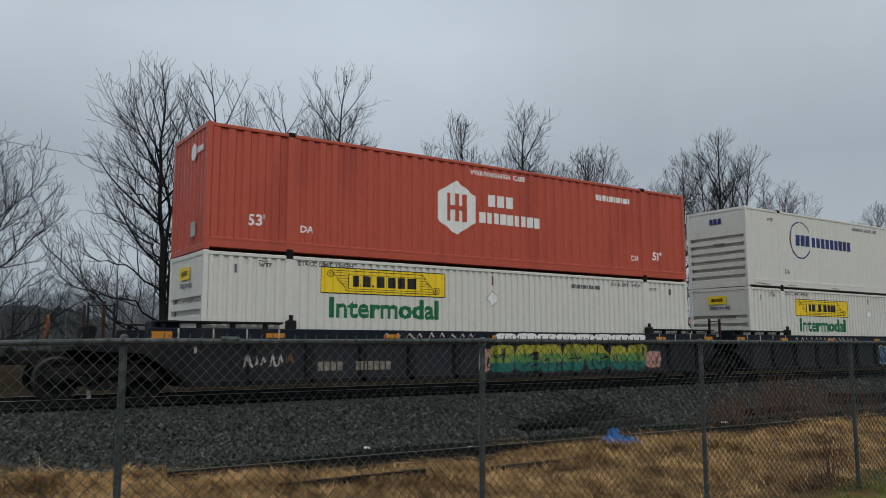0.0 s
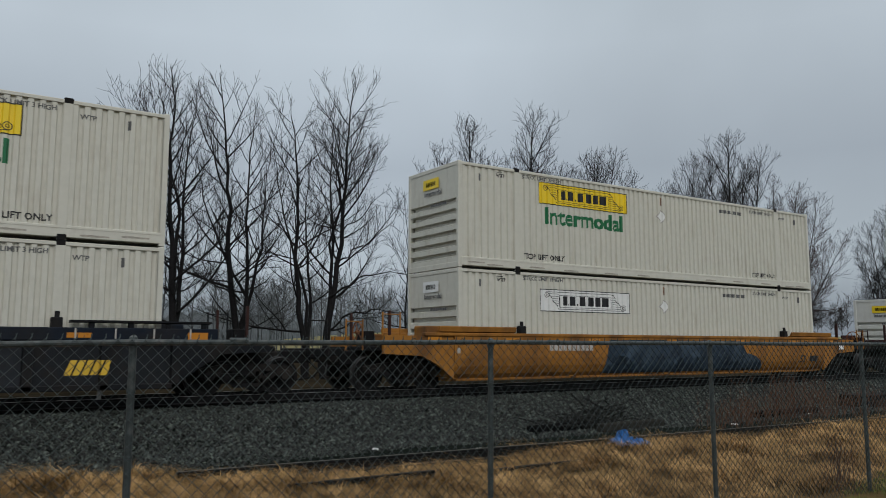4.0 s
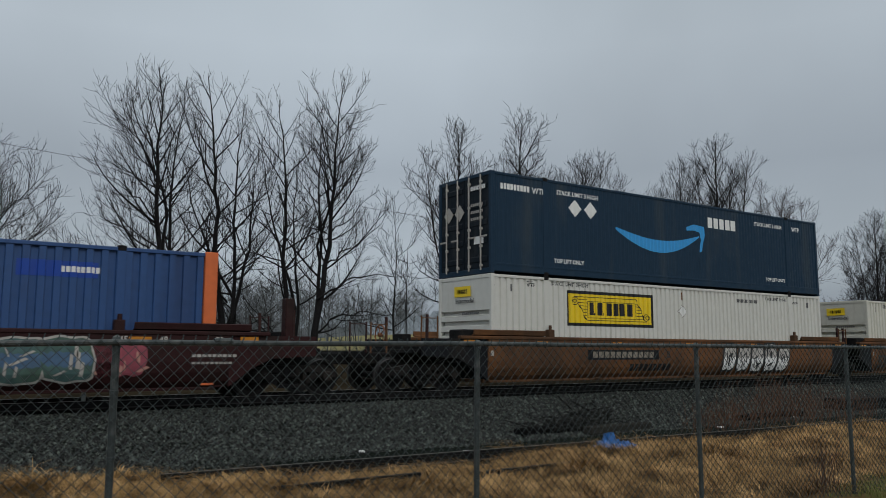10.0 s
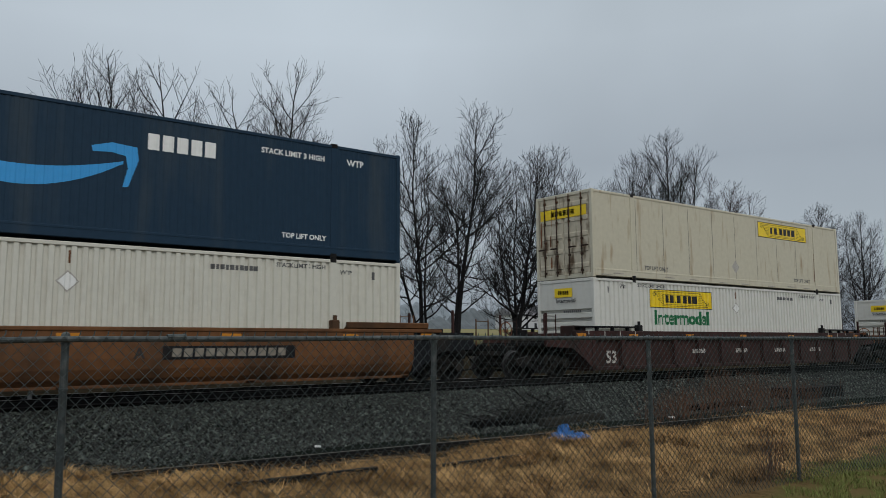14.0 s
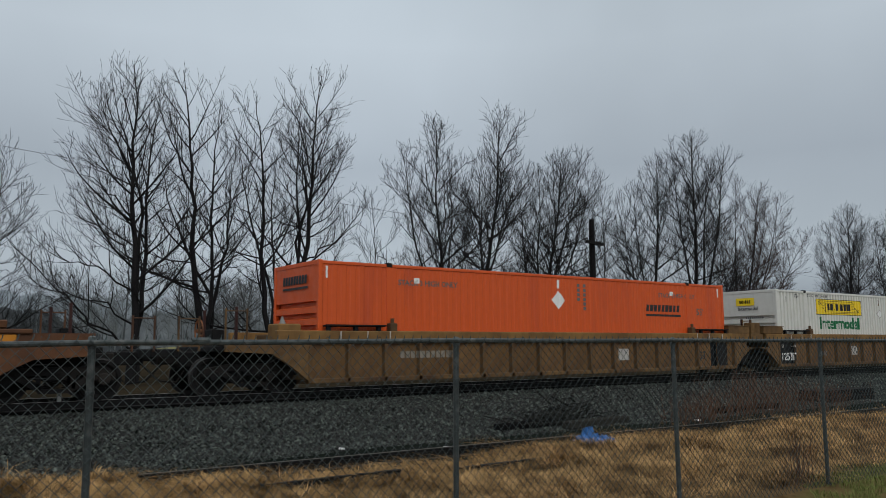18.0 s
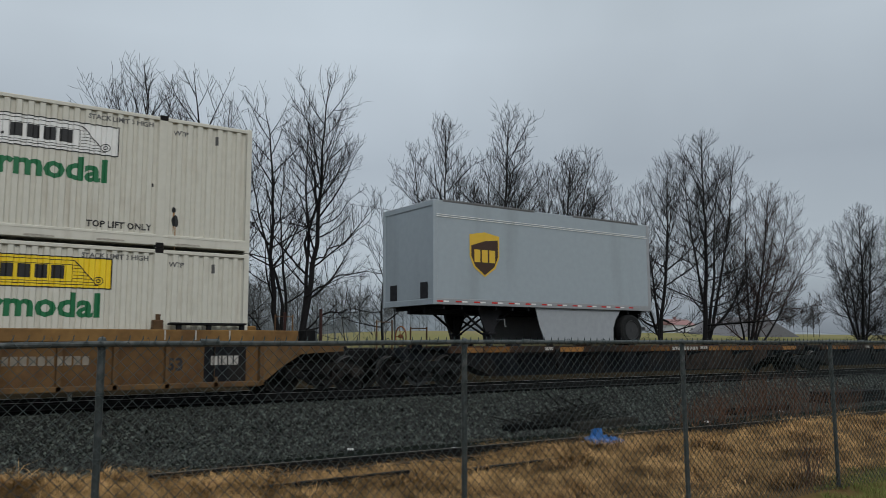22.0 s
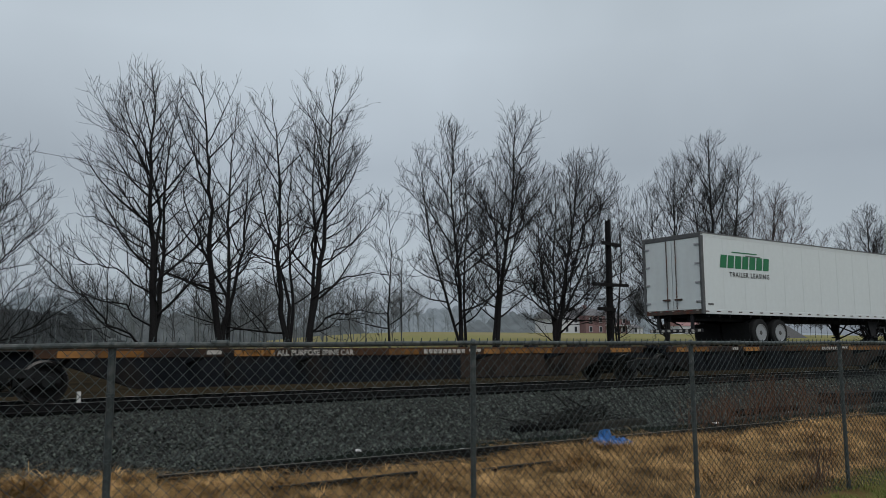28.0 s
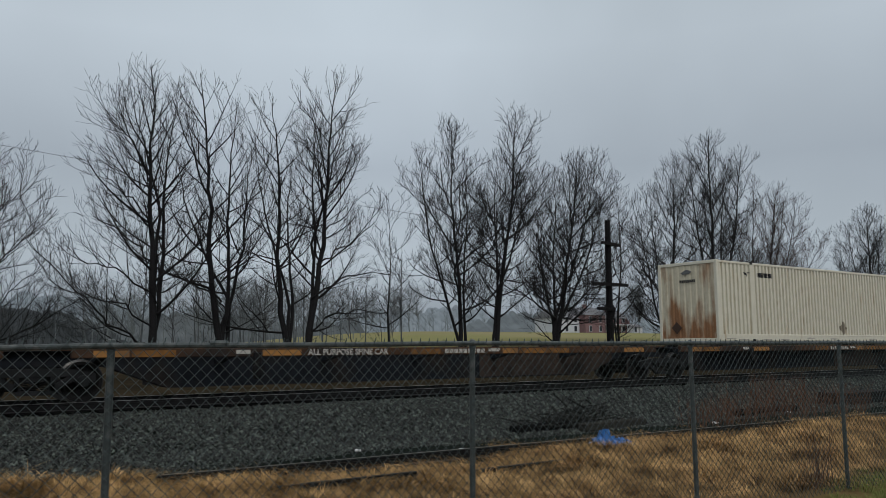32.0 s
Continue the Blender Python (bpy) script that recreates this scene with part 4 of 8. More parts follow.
# brown-red articulated car
intermodal(92.0, LOW, high=1.92)
intermodal(111.55, LOW, "cream", x0=9.70, left="doors", high=1.90, label="white container with barred doors and yellow sign near one end")
emp = [("sign_panel", rect(2.65, 1.62, 1.45, 0.92), "yellow", 0), ("sign_block", rect(2.78, 1.72, 0.40, 0.72), "black", 1), ("sign_block", rect(3.24, 1.72, 0.40, 0.52), "blue", 1), ("sign_block", rect(3.68, 1.80, 0.30, 0.50), "blue", 1), ("sign_gap", rect(2.92, 1.88, 0.26, 0.12), "yellow", 2), ("sign_gap", rect(2.92, 2.16, 0.26, 0.12), "yellow", 2),
       ("number", letters(0.98, 1.92, 0.38, "53"), "letter_white", 0), ("plate", rect(0.95, 1.42, 0.45, 0.40), "letter_white", 0), ("number", letters(1.0, 1.54, 0.22, "110"), "black", 1), ("repainted_patch", rect(5.2, 0.85, 5.8, 0.96), "blue_patch", 0), ("repainted_patch", rect(12.2, 2.2, 1.5, 0.32), "blue_patch", 0),
       ("plate", rect(7.9, 2.32, 0.48, 0.42), "letter_white", 0), ("number", letters(7.97, 2.44, 0.2, "110"), "black", 1), ("number_bars", blocks(13.0, 2.30, 0.75, 0.12, 8), "letter_white", 1)]
container(130.99, LOW, "blue container with orange corner posts and a repainted patch", "blue", emp, "emp", "upright", pitch=0.29, depth=0.058, posts="orange_post", end_items=[("number", letters(-0.25, 1.6, 0.32, "53"), "letter_white"), ("plate", rect(-0.2, 1.05, 0.4, 0.38), "letter_white")])


def smile_items():
    v, f = [], []
    n = 40
    for i in range(n + 1):
        u = i / n
        x = 4.95 + 4.05 * u
        mid = 1.92 - 0.75 * math.sin(math.pi * (0.10 + 0.72 * u)) + 0.22 * u
        t = 0.04 + 0.20 * math.sin(math.pi * min(1, u * 1.02)) ** 0.8
        v += [(x, mid - t), (x, mid + t * 0.7)]
    f = [(2 * i, 2 * i + 2, 2 * i + 3, 2 * i + 1) for i in range(n)]
    arrow = [(8.35, 2.02), (8.75, 2.14), (9.28, 2.10), (9.32, 1.82), (9.12, 1.22), (9.00, 1.20), (9.10, 1.62), (9.05, 1.88), (8.75, 1.93), (8.38, 1.90)]
    tri = [(0, 1, 8, 9), (1, 2, 7, 8), (2, 3, 6, 7), (3, 4, 5, 6)]
    dia = lambda x, z: polygon([(x, z - 0.27), (x + 0.27, z), (x, z + 0.27), (x - 0.27, z)])
    return [("emblem_curve", (v, f), "sky_blue", 0), ("emblem_tip", (arrow, tri), "sky_blue", 0), ("name_bars", blocks(9.5, 2.10, 1.6, 0.36, 5), "letter_white", 0), ("placard", dia(3.22, 2.12), "letter_white", 0), ("placard", dia(3.87, 2.12), "letter_white", 0),
            ("word", letters(2.48, 2.47, 0.13, "STACK LIMIT 3 HIGH"), "letter_white", 0), ("word", letters(12.15, 2.42, 0.13, "STACK LIMIT 3 HIGH"), "letter_white", 0), ("word", letters(2.35, 0.42, 0.12, "TOP LIFT ONLY"), "letter_white", 0),
            ("word", letters(12.72, 0.42, 0.12, "TOP LIFT ONLY"), "letter_white", 0), ("number_bars", blocks(0.35, 2.40, 1.1, 0.17, 9), "letter_white", 0), ("word", letters(1.52, 2.40, 0.16, "WTP"), "letter_white", 0), ("word", letters(14.5, 2.40, 0.16, "WTP"), "letter_white", 0)]


DARK_END = [("placard", polygon([(-0.75, 1.6), (-0.5, 1.85), (-0.75, 2.1), (-1.0, 1.85)]), "letter_grey"), ("placard", polygon([(-0.2, 1.6), (0.05, 1.85), (-0.2, 2.1), (-0.45, 1.85)]), "letter_grey"), ("number_bars", blocks(0.35, 2.42, 0.7, 0.12, 9), "letter_white"),
            ("label_bars", blocks(0.35, 1.95, 0.6, 0.08, 6), "letter_grey"), ("label_bars", blocks(0.35, 1.75, 0.6, 0.08, 7), "letter_grey"), ("label_bars", blocks(0.35, 1.55, 0.6, 0.08, 6), "letter_grey"), ("plate", rect(0.5, 0.85, 0.45, 0.22), "letter_white")]
DARK = "dark slate container with light blue curved emblem, stacked on top"
container(154.82, TOP, DARK, "navy", smile_items(), "smile", "doors", pitch=0.17, depth=0.010, end_items=DARK_END)
intermodal(154.82, LOW, word=False, high=1.5, big=True, label="white container with large black-framed yellow sign, lower of two")
intermodal(174.44, LOW, "cream", high=2.0)
container(193.94, TOP, DARK, "navy", smile_items(), "smile", "doors", pitch=0.17, depth=0.010, end_items=DARK_END + [("plate", rect(0.25, 0.95, 0.35, 0.28), "amber")])
intermodal(193.94, LOW, "cream", field="letter_white", high=2.0, label="aged white container with white company sign, lower of two")
# single dark brown car
smooth_items = [("seam", rect(2.2 + 1.48 * i, 0.2, 0.02, 2.5), "ink", 0) for i in range(8)] + sign(9.78, 2.06, 3.7, 0.62, "yellow") + [("word", letters(2.6, 0.36, 0.13, "TOP LIFT ONLY"), "ink", 0), ("word", letters(12.3, 0.36, 0.13, "TOP LIFT ONLY"), "ink", 0), ("rust_stain", polygon([(1.95, 0.3), (2.12, 0.35), (2.10, 2.75), (1.98, 2.75)]), "rust", 0), ("rust_stain", polygon([(14.0, 0.4), (14.12, 0.45), (14.14, 2.3), (14.05, 2.3)]), "rust", 0), ("placard", polygon([(8.1, 0.5), (8.35, 0.75), (8.1, 1.0), (7.85, 0.75)]), "letter_grey", 0)]
container(217.64, TOP, "dirty cream smooth-sided container with rust streaks and yellow sign", "dirty_white", smooth_items, "smooth", "doors", pitch=11.0, depth=0.0, end_items=JB_DOOR)
intermodal(217.64, LOW, high=1.98)
intermodal(240.5, LOW, high=1.90)
# tan articulated car
sch = [("name_bars", blocks(11.95, 1.88, 1.75, 0.22, 9, 0.15), "black", 0), ("name_rule", rect(11.95, 1.72, 1.8, 0.07), "black", 0), ("placard", polygon([(8.0, 1.85), (8.28, 2.13), (8.0, 2.41), (7.72, 2.13)]), "letter_white", 0), ("tag", rect(7.96, 2.48, 0.09, 0.26), "letter_white", 0), ("tag", rect(0.2, 2.45, 0.06, 0.3), "letter_white", 0), ("tag", rect(15.8, 2.45, 0.06, 0.3), "letter_white", 0),
       ("word", letters(2.3, 2.36, 0.14, "STACK 3 HIGH ONLY"), "ink", 0), ("word", letters(12.6, 2.36, 0.14, "STACK 3 HIGH ONLY"), "ink", 0), ("tag", rect(2.8, 2.42, 0.16, 0.14), "letter_white", 0), ("tag", rect(13.2, 2.42, 0.16, 0.14), "letter_white", 0), ("number", letters(14.6, 1.8, 0.22, "53'"), "ink", 0), *[("number_bar", rect(8.80 + 0.26 * j, 2.55 - 0.14 * i, 0.10, 0.10), "ink", 0) for j, n in ((0, 4), (1, 6)) for i in range(n)]]
container(264.06, LOW, "bright orange ribbed container with black barred name", "orange", sch, "sch", "ribs", pitch=0.26, depth=0.016, end_items=[("name_bars", blocks(-0.7, 2.35, 1.4, 0.22, 9, 0.1), "black"), ("name_rule", rect(-0.7, 2.22, 1.45, 0.06), "black"), ("placard", polygon([(-0.7, 1.1), (-0.45, 1.35), (-0.7, 1.6), (-0.95, 1.35)]), "letter_grey")])
intermodal(283.57, LOW, high=1.96)
random.seed(7)
holes = []
for x, z, r in ((1.53, 2.12, 0.050), (1.38, 1.80, 0.045), (1.45, 1.78, 0.045), (1.55, 1.83, 0.050), (1.80, 1.58, 0.038), (1.15, 1.25, 0.022), (1.14, 1.08, 0.014), (0.98, 0.92, 0.016), (1.02, 0.84, 0.032), (1.16, 0.82, 0.022), (1.32, 0.86, 0.042), (1.31, 0.66, 0.038), (1.31, 0.48, 0.046), (1.58, 0.55, 0.052), (0.72, 0.45, 0.020), (0.90, 0.40, 0.022), (1.00, 1.92, 0.012), (1.00, 1.68, 0.014), (1.20, 2.10, 0.012), (1.22, 2.42, 0.010), (1.42, 2.46, 0.010), (1.95, 2.10, 0.013), (5.55, 1.15, 0.045), (5.62, 1.02, 0.03), (5.6, 0.72, 0.03), (5.5, 0.55, 0.022), (6.9, 0.42, 0.035), (7.8, 0.38, 0.03), (8.2, 0.45, 0.04), (8.1, 0.92, 0.022), (14.45, 0.60, 0.06), (14.42, 0.85, 0.03), (13.95, 1.35, 0.02)):
    turn, r = random.uniform(0, 6), 1.25 * r
    if r > 0.037:
        holes.append(("rust_run", polygon([(x - 0.012, z), (x - 0.004, z - 0.38 - 4 * r), (x + 0.012, z - 0.22 - 4 * r), (x + 0.020, z)]), "rust_paint", 0))
    holes.append(("torn_hole", polygon([(x + r * math.cos(a) * (1 + 0.18 * math.sin(2 * a + turn)), z + r * 1.7 * math.sin(a) * (1 + 0.15 * math.sin(3 * a + turn))) for a in [k * math.pi / 6 for k in range(12)]]), "black", 1))
intermodal(303.16, TOP, "cream", x0=9.62, field="letter_white", left="doors", high=1.86, extra=TLO + holes, label="white container with torn dark patches and rusty doors on top")
intermodal(303.16, LOW, "cream", x0=9.60, left="doors", high=1.98, label="white container with yellow sign and rusty doors below another")
# on spine cars
bl = [("repainted_patch", rect(1.9, 1.75, 2.3, 1.0), "blue_patch", 0), ("repainted_patch", rect(5.0, 0.75, 6.2, 0.95), "blue_patch", 0), ("plate", rect(7.65, 2.34, 0.6, 0.44), "letter_white", 0), ("number", letters(7.75, 2.46, 0.2, "110"), "black", 1), ("number_bars", blocks(11.6, 2.45, 1.4, 0.18, 10), "letter_white", 0), ("number", letters(14.7, 1.95, 0.5, "53"), "letter_white", 0), ("plate", rect(14.6, 1.4, 0.35, 0.45), "letter_white", 0), ("tag", rect(14.6, 0.35, 0.35, 0.25), "amber", 0), ("tag", rect(3.2, 0.3, 0.35, 0.08), "letter_white", 0)]
container(382.31, DECK, "deep blue ribbed container with faded pinkish corner posts", "blue_b", bl, "bluedoor", "doors", pitch=0.36, depth=0.035, posts="pink_post", end_items=[("plate", rect(-0.95, 1.1, 0.5, 0.42), "letter_white"), ("number_bars", blocks(0.35, 2.2, 0.5, 0.12, 4), "letter_white"), ("label_bars", blocks(0.2, 1.3, 0.5, 0.4, 4), "letter_grey"), ("tag", rect(0.5, 0.6, 0.45, 0.2), "rust")])
tan_items = [("placard", polygon([(8.05, 0.28), (8.33, 0.56), (8.05, 0.84), (7.77, 0.56)]), "placard_tan", 0), ("number_bars", blocks(2.4, 2.36, 1.0, 0.17, 8), "black", 0), ("word", letters(1.55, 2.36, 0.16, "WTP"), "black", 0), ("word", letters(14.4, 2.36, 0.16, "WTP"), "black", 0), ("word", letters(15.5, 0.35, 0.2, "53"), "black", 0), ("number_bars", blocks(14.4, 0.35, 0.35, 0.14, 2), "black", 0)]
# tall strips beside lift posts: shadow lines painted in rust colour; others are rust
for _x, _w, _z, _h, _c in ((1.895, 0.03, 0.30, 2.4, "rust_paint"), (2.115, 0.03, 0.30, 2.45, "rust_paint"), (14.005, 0.03, 0.30, 2.45, "rust_paint"), (14.225, 0.03, 0.5, 1.9, "rust_paint"), (2.16, 0.05, 1.3, 0.22, "rust"), (1.5, 0.28, 0.33, 0.11, "rust_paint"), (14.4, 0.30, 0.33, 0.10, "rust_paint"), (15.96, 0.05, 0.28, 0.75, "rust"), (0.14, 0.05, 1.2, 0.5, "rust_paint"), (15.9, 0.04, 1.3, 0.9, "rust_paint")):
    tan_items.append(("rust_stain", rect(_x, _z, _w, _h), _c, 0))
container(440.47, DECK, "beige corrugated container with rust-stained doors", "beige", tan_items, "tan", "doors", pitch=0.213, depth=0.07, posts="beige", flat=0.36, end_items=rust_runs(6, 5) + [("placard", polygon([(0.75, 0.55), (0.98, 0.8), (0.75, 1.05), (0.52, 0.8)]), "brown_logo"), ("number_bars", blocks(-0.95, 2.3, 0.6, 0.1, 7), "ink")])
UPC = [("emblem", polygon([(0.0, 2.62), (0.25, 2.55), (0.15, 2.46), (-0.15, 2.44), (-0.25, 2.5)]), "ink"), ("placard", polygon([(-0.5, 0.3), (-0.27, 0.53), (-0.5, 0.76), (-0.73, 0.53)]), "brown_logo"), ("number_bars", blocks(-0.3, 2.15, 0.7, 0.1, 8), "black")]
container(480.19, DECK, "ivory corrugated container with rust streaks on its end wall", "ivory", tan_items[:4], "ivory", "upright", pitch=0.214, depth=0.058, end_items=UPC)


# ---- railway cars ----
WHEELS = []


def side_frame():
    s = Shape()
    for y in (-1.0, 1.0):
        s.prism([(-1.12, 0.42), (-1.12, 0.60), (-0.55, 0.70), (0.55, 0.70), (1.12, 0.60), (1.12, 0.42), (0.72, 0.42), (0.66, 0.54), (-0.66, 0.54), (-0.72, 0.42)], "y", y - 0.07, y + 0.07)
        s.prism([(-0.72, 0.46), (-0.60, 0.54), (-0.22, 0.32), (-0.30, 0.20)], "y", y - 0.06, y + 0.06)
        s.prism([(0.72, 0.46), (0.60, 0.54), (0.22, 0.32), (0.30, 0.20)], "y", y - 0.06, y + 0.06)
        s.prism([(-0.32, 0.18), (0.32, 0.18), (0.32, 0.27), (-0.32, 0.27)], "y", y - 0.08, y + 0.08)
        for x in (-0.36, 0.28):
            s.box(x, x + 0.08, y - 0.06, y + 0.06, 0.26, 0.60)
        for x in (-0.89, 0.89):
            s.lathe((x, y, 0.44), "y", [(-0.13, 0.05), (-0.13, 0.11), (-0.10, 0.13), (0.06, 0.13)], 12)
    s.box(-0.20, 0.20, -1.05, 1.05, 0.42, 0.62, 0.02)
    return s


def wheel_pair():
    s = Shape().tube([(0, -0.95, 0), (0, 0.95, 0)], 0.08, 10)
    for y in (-1, 1):
        pr = [(y * 0.66, 0.12), (y * 0.68, 0.36), (y * 0.66, 0.455), (y * 0.70, 0.455), (y * 0.71, 0.42), (y * 0.82, 0.415), (y * 0.82, 0.35), (y * 0.77, 0.30), (y * 0.76, 0.15), (y * 0.84, 0.10)]
        s.lathe((0, 0, 0), "y", pr, 28)
        for i in range(6):
            a = math.pi * i / 3
            s.box(0.22 * math.cos(a) - 0.02, 0.22 * math.cos(a) + 0.02, y * 0.79 - 0.02, y * 0.79 + 0.02, 0.22 * math.sin(a) - 0.02, 0.22 * math.sin(a) + 0.02)
    return s


def coil_spring():
    """One coil spring: a steel wire wound on a dark core."""
    turns, n = 4.5, 36
    wire = [(0.062 * math.cos(2 * math.pi * turns * i / n), 0.062 * math.sin(2 * math.pi * turns * i / n), 0.28 + 0.21 * i / n) for i in range(n + 1)]
    return Shape().tube(wire, 0.016, 5)


def bogie(car, x, s, iron="truck_iron"):
    b = part("bogie", side_frame, M[iron], car, at=(x, 0, 0), key="b")
    for y in (-1.0, 1.0):
        for dx in (-0.16, 0.0, 0.16):
            part("spring", coil_spring, M["truck_iron"], b, at=(dx, y, 0), key="s")
    for dx in (-0.89, 0.89):
        w = part("wheelset", wheel_pair, M["wheel_steel"], b, at=(dx, 0, 0.42), key=iron)
        if len(w.data.materials) == 1:
            # bare worn steel on the tread and the outer rim
            w.data.materials.append(M["tread_steel" if iron == "truck_dusty" else "tread_dark"])
            for p in w.data.polygons:
                c = p.center
                if math.hypot(c.x, c.z) > 0.40:
                    p.material_index = 1
        WHEELS.append((w, dx, s + x + dx))
    return b


def coupler(sg):
    s = Shape().box(min(0, sg * 1.0), max(0, sg * 1.0), -0.09, 0.09, 0.78, 0.98, 0.02)
    s.box(min(sg * 0.9, sg * 1.25), max(sg * 0.9, sg * 1.25), -0.16, 0.16, 0.72, 1.0, 0.05)
    s.tube([(sg * 0.3, -0.35, 0.75), (sg * 0.7, -0.42, 0.35), (sg * 1.1, -0.38, 0.30), (sg * 1.3, -0.25, 0.55)], 0.025, 6)
    return s


def railing(x, y, h, w=0.5, z=1.15):
    s = Shape()
    for dx in (0, w):
        s.tube([(x + dx, y, z), (x + dx, y, z + h)], 0.022, 6)
    s.tube([(x, y, z + h * 0.93), (x + w, y, z + h * 0.93)], 0.012, 6)
    return s


def brake_wheel():
    s = Shape()
    n = 18
    pts = [(0, 0.26 * math.cos(2 * math.pi * i / n), 0.26 * math.sin(2 * math.pi * i / n)) for i in range(n + 1)]
    for a, b in zip(pts, pts[1:]):
        s.tube([a, b], 0.018, 5, False)
    for i in range(5):
        a = 2 * math.pi * i / 5
        s.tube([(0, 0, 0), (0, 0.26 * math.cos(a), 0.26 * math.sin(a))], 0.012, 5)
    s.lathe((0, 0, 0), "x", [(-0.05, 0.05), (0.05, 0.05)], 10)
    return s


RIB_FACE, RIB_DEEP = -1.50, 0.13     # outer face of the ribs on a ribbed car, and how deep its sheets lie behind


def car_paint(car, items, y, wall=None, cuts=(), fold=None):
    for i, (name, (v, f), colour, layer) in enumerate(apart(items)):
        o = new(name, flat_mesh(name, v, f, M[colour], cuts, fold, y - 0.004 * (layer + 1), wall))
        o.parent = car


TANK = [(0.25, 0.28), (0.38, 0.14), (0.58, 0.04), (0.80, 0.0), (1.355, 0.0), (1.36, -0.025)]


def blob(x, z, w, h, n=14, rough=0.25):
    return polygon([(x + w / 2 * math.cos(a) * random.uniform(1 - rough, 1.05), z + h / 2 * math.sin(a) * random.uniform(1 - rough, 1.05)) for a in [2 * math.pi * i / n for i in range(n)]])


def spray(x, z, w, h, colours, count, edge="letter_white", seed=1, slits=None, fat=1.0, rim_width=0.034, slant=0.0):
    """Spray-painted mural: a row of fat rounded shapes in bands of colour with outlines, forming no words."""
    rnd = random.Random(seed)
    line, fill, slit = ([], []), [([], []) for _ in colours], ([], [])
    lines, fills = [line, ([], [])], [fill, [([], []) for _ in colours]]
    cw, m = w / count, 14

    def strip(dst, low, high):
        v, f = dst
        k = len(v)
        for p, q in zip(low, high):
            v += [p, q]
        f += [(k + 2 * i, k + 2 * i + 2, k + 2 * i + 3, k + 2 * i + 1) for i in range(len(low) - 1)]

    for i in range(count):
        cx, half, lean = x + cw * (i + 0.5), fat * cw * rnd.uniform(0.50, 0.58), slant + rnd.uniform(-0.12, 0.16)
        top, bot, ph, notch = z + h * rnd.uniform(0.90, 1.0), z + h * rnd.uniform(0.0, 0.08), rnd.uniform(0, 6), rnd.uniform(0.04, 0.14)
        mid, par = (top + bot) / 2, i % 2

        def edges(grow):
            lo, hi = [], []
            for c in range(m + 1):
                u = -1 + 2 * c / m
                env = max(0.0, 1 - abs(u) ** 5) ** 0.3 * (1 - notch * (0.5 + 0.5 * math.cos(7 * u + ph)))
                xx = cx + u * (half + grow)
                zt, zb = mid + (top - mid + grow) * env, mid - (mid - bot + grow) * env * (1 - 0.5 * notch * math.sin(5 * u + ph))
                lo.append((xx + lean * (zb - mid), zb))
                hi.append((xx + lean * (zt - mid), zt))
            return lo, hi

        strip(lines[par], *edges(rim_width))
        lo, hi = edges(-0.012)
        nb = len(colours)
        for j in range(nb):
            cut = lambda q: [(p[0] + (r[0] - p[0]) * min(1, max(0, q + (0.05 * math.sin(3 * c + ph) if 0 < q < 1 else 0))), p[1] + (r[1] - p[1]) * min(1, max(0, q + (0.05 * math.sin(3 * c + ph) if 0 < q < 1 else 0)))) for c, (p, r) in enumerate(zip(lo, hi))]
            strip(fills[par][j], cut(1 - (j + 1) / nb), cut(1 - j / nb))
        for _ in range(5):
            sx, sz, sl, sw = cx + cw * rnd.uniform(-0.3, 0.3), z + h * rnd.uniform(0.12, 0.6), h * rnd.uniform(0.16, 0.36), h * rnd.uniform(0.02, 0.05)
            tilt = rnd.choice((0.0, 0.1, 1.2, -0.4))
            dx, dz = math.sin(tilt) * sl, math.cos(tilt) * sl
            k = len(slit[0])
            slit[0].extend([(sx - sw, sz), (sx + sw, sz - sw * 0.5), (sx + dx + sw, sz + dz), (sx + dx - sw * 0.6, sz + dz + sw)])
            slit[1].append((k, k + 1, k + 2, k + 3))
    items = [("spray_outline", lines[p], edge, p) for p in (0, 1)]
    items += [("spray_fill", fills[p][j], c, 2 + p) for p in (0, 1) for j, c in enumerate(colours)]
    return [q for q in items if q[1][1]] + [("spray_stroke", slit, slits or edge, 4)]


def cloud(x0, x1, seed):
    """A soft-edged mass of old blue spray paint: a low dome at its far end, swelling to the chord, with paler and darker puffs."""
    rnd = random.Random(seed)
    n = 40
    v, f = [], []
    for i in range(n + 1):
        u = i / n
        x = x0 + (x1 - x0) * u
        d = x1 - x
        top = 0.30 + (0.60 * math.sqrt(max(0.0, 1 - (1 - min(d, 1.15) / 1.15) ** 2)) if d < 1.0 else 0.60 + 0.40 * min(1.0, (d - 1.0) / 0.25))
        top = min(top, 0.32 + 6.0 * (x - x0) + 0.1) - 0.02 * rnd.random()
        v += [(x, 0.30 + 0.02 * rnd.random()), (x, max(top, 0.33))]
    f = [(2 * i, 2 * i + 2, 2 * i + 3, 2 * i + 1) for i in range(n)]
    items = [("spray_fill", (v, f), "spray_cloud", 0)]
    random.seed(seed)
    for i in range(9):
        w = rnd.uniform(0.35, 0.7)
        items.append(("spray_puff", blob(rnd.uniform(x0 + 0.6, x1 - 0.7), rnd.uniform(0.55, 0.72), w, rnd.uniform(0.25, 0.42), 18, 0.10), "spray_haze" if i % 3 else "spray_deep", 1))
    return items


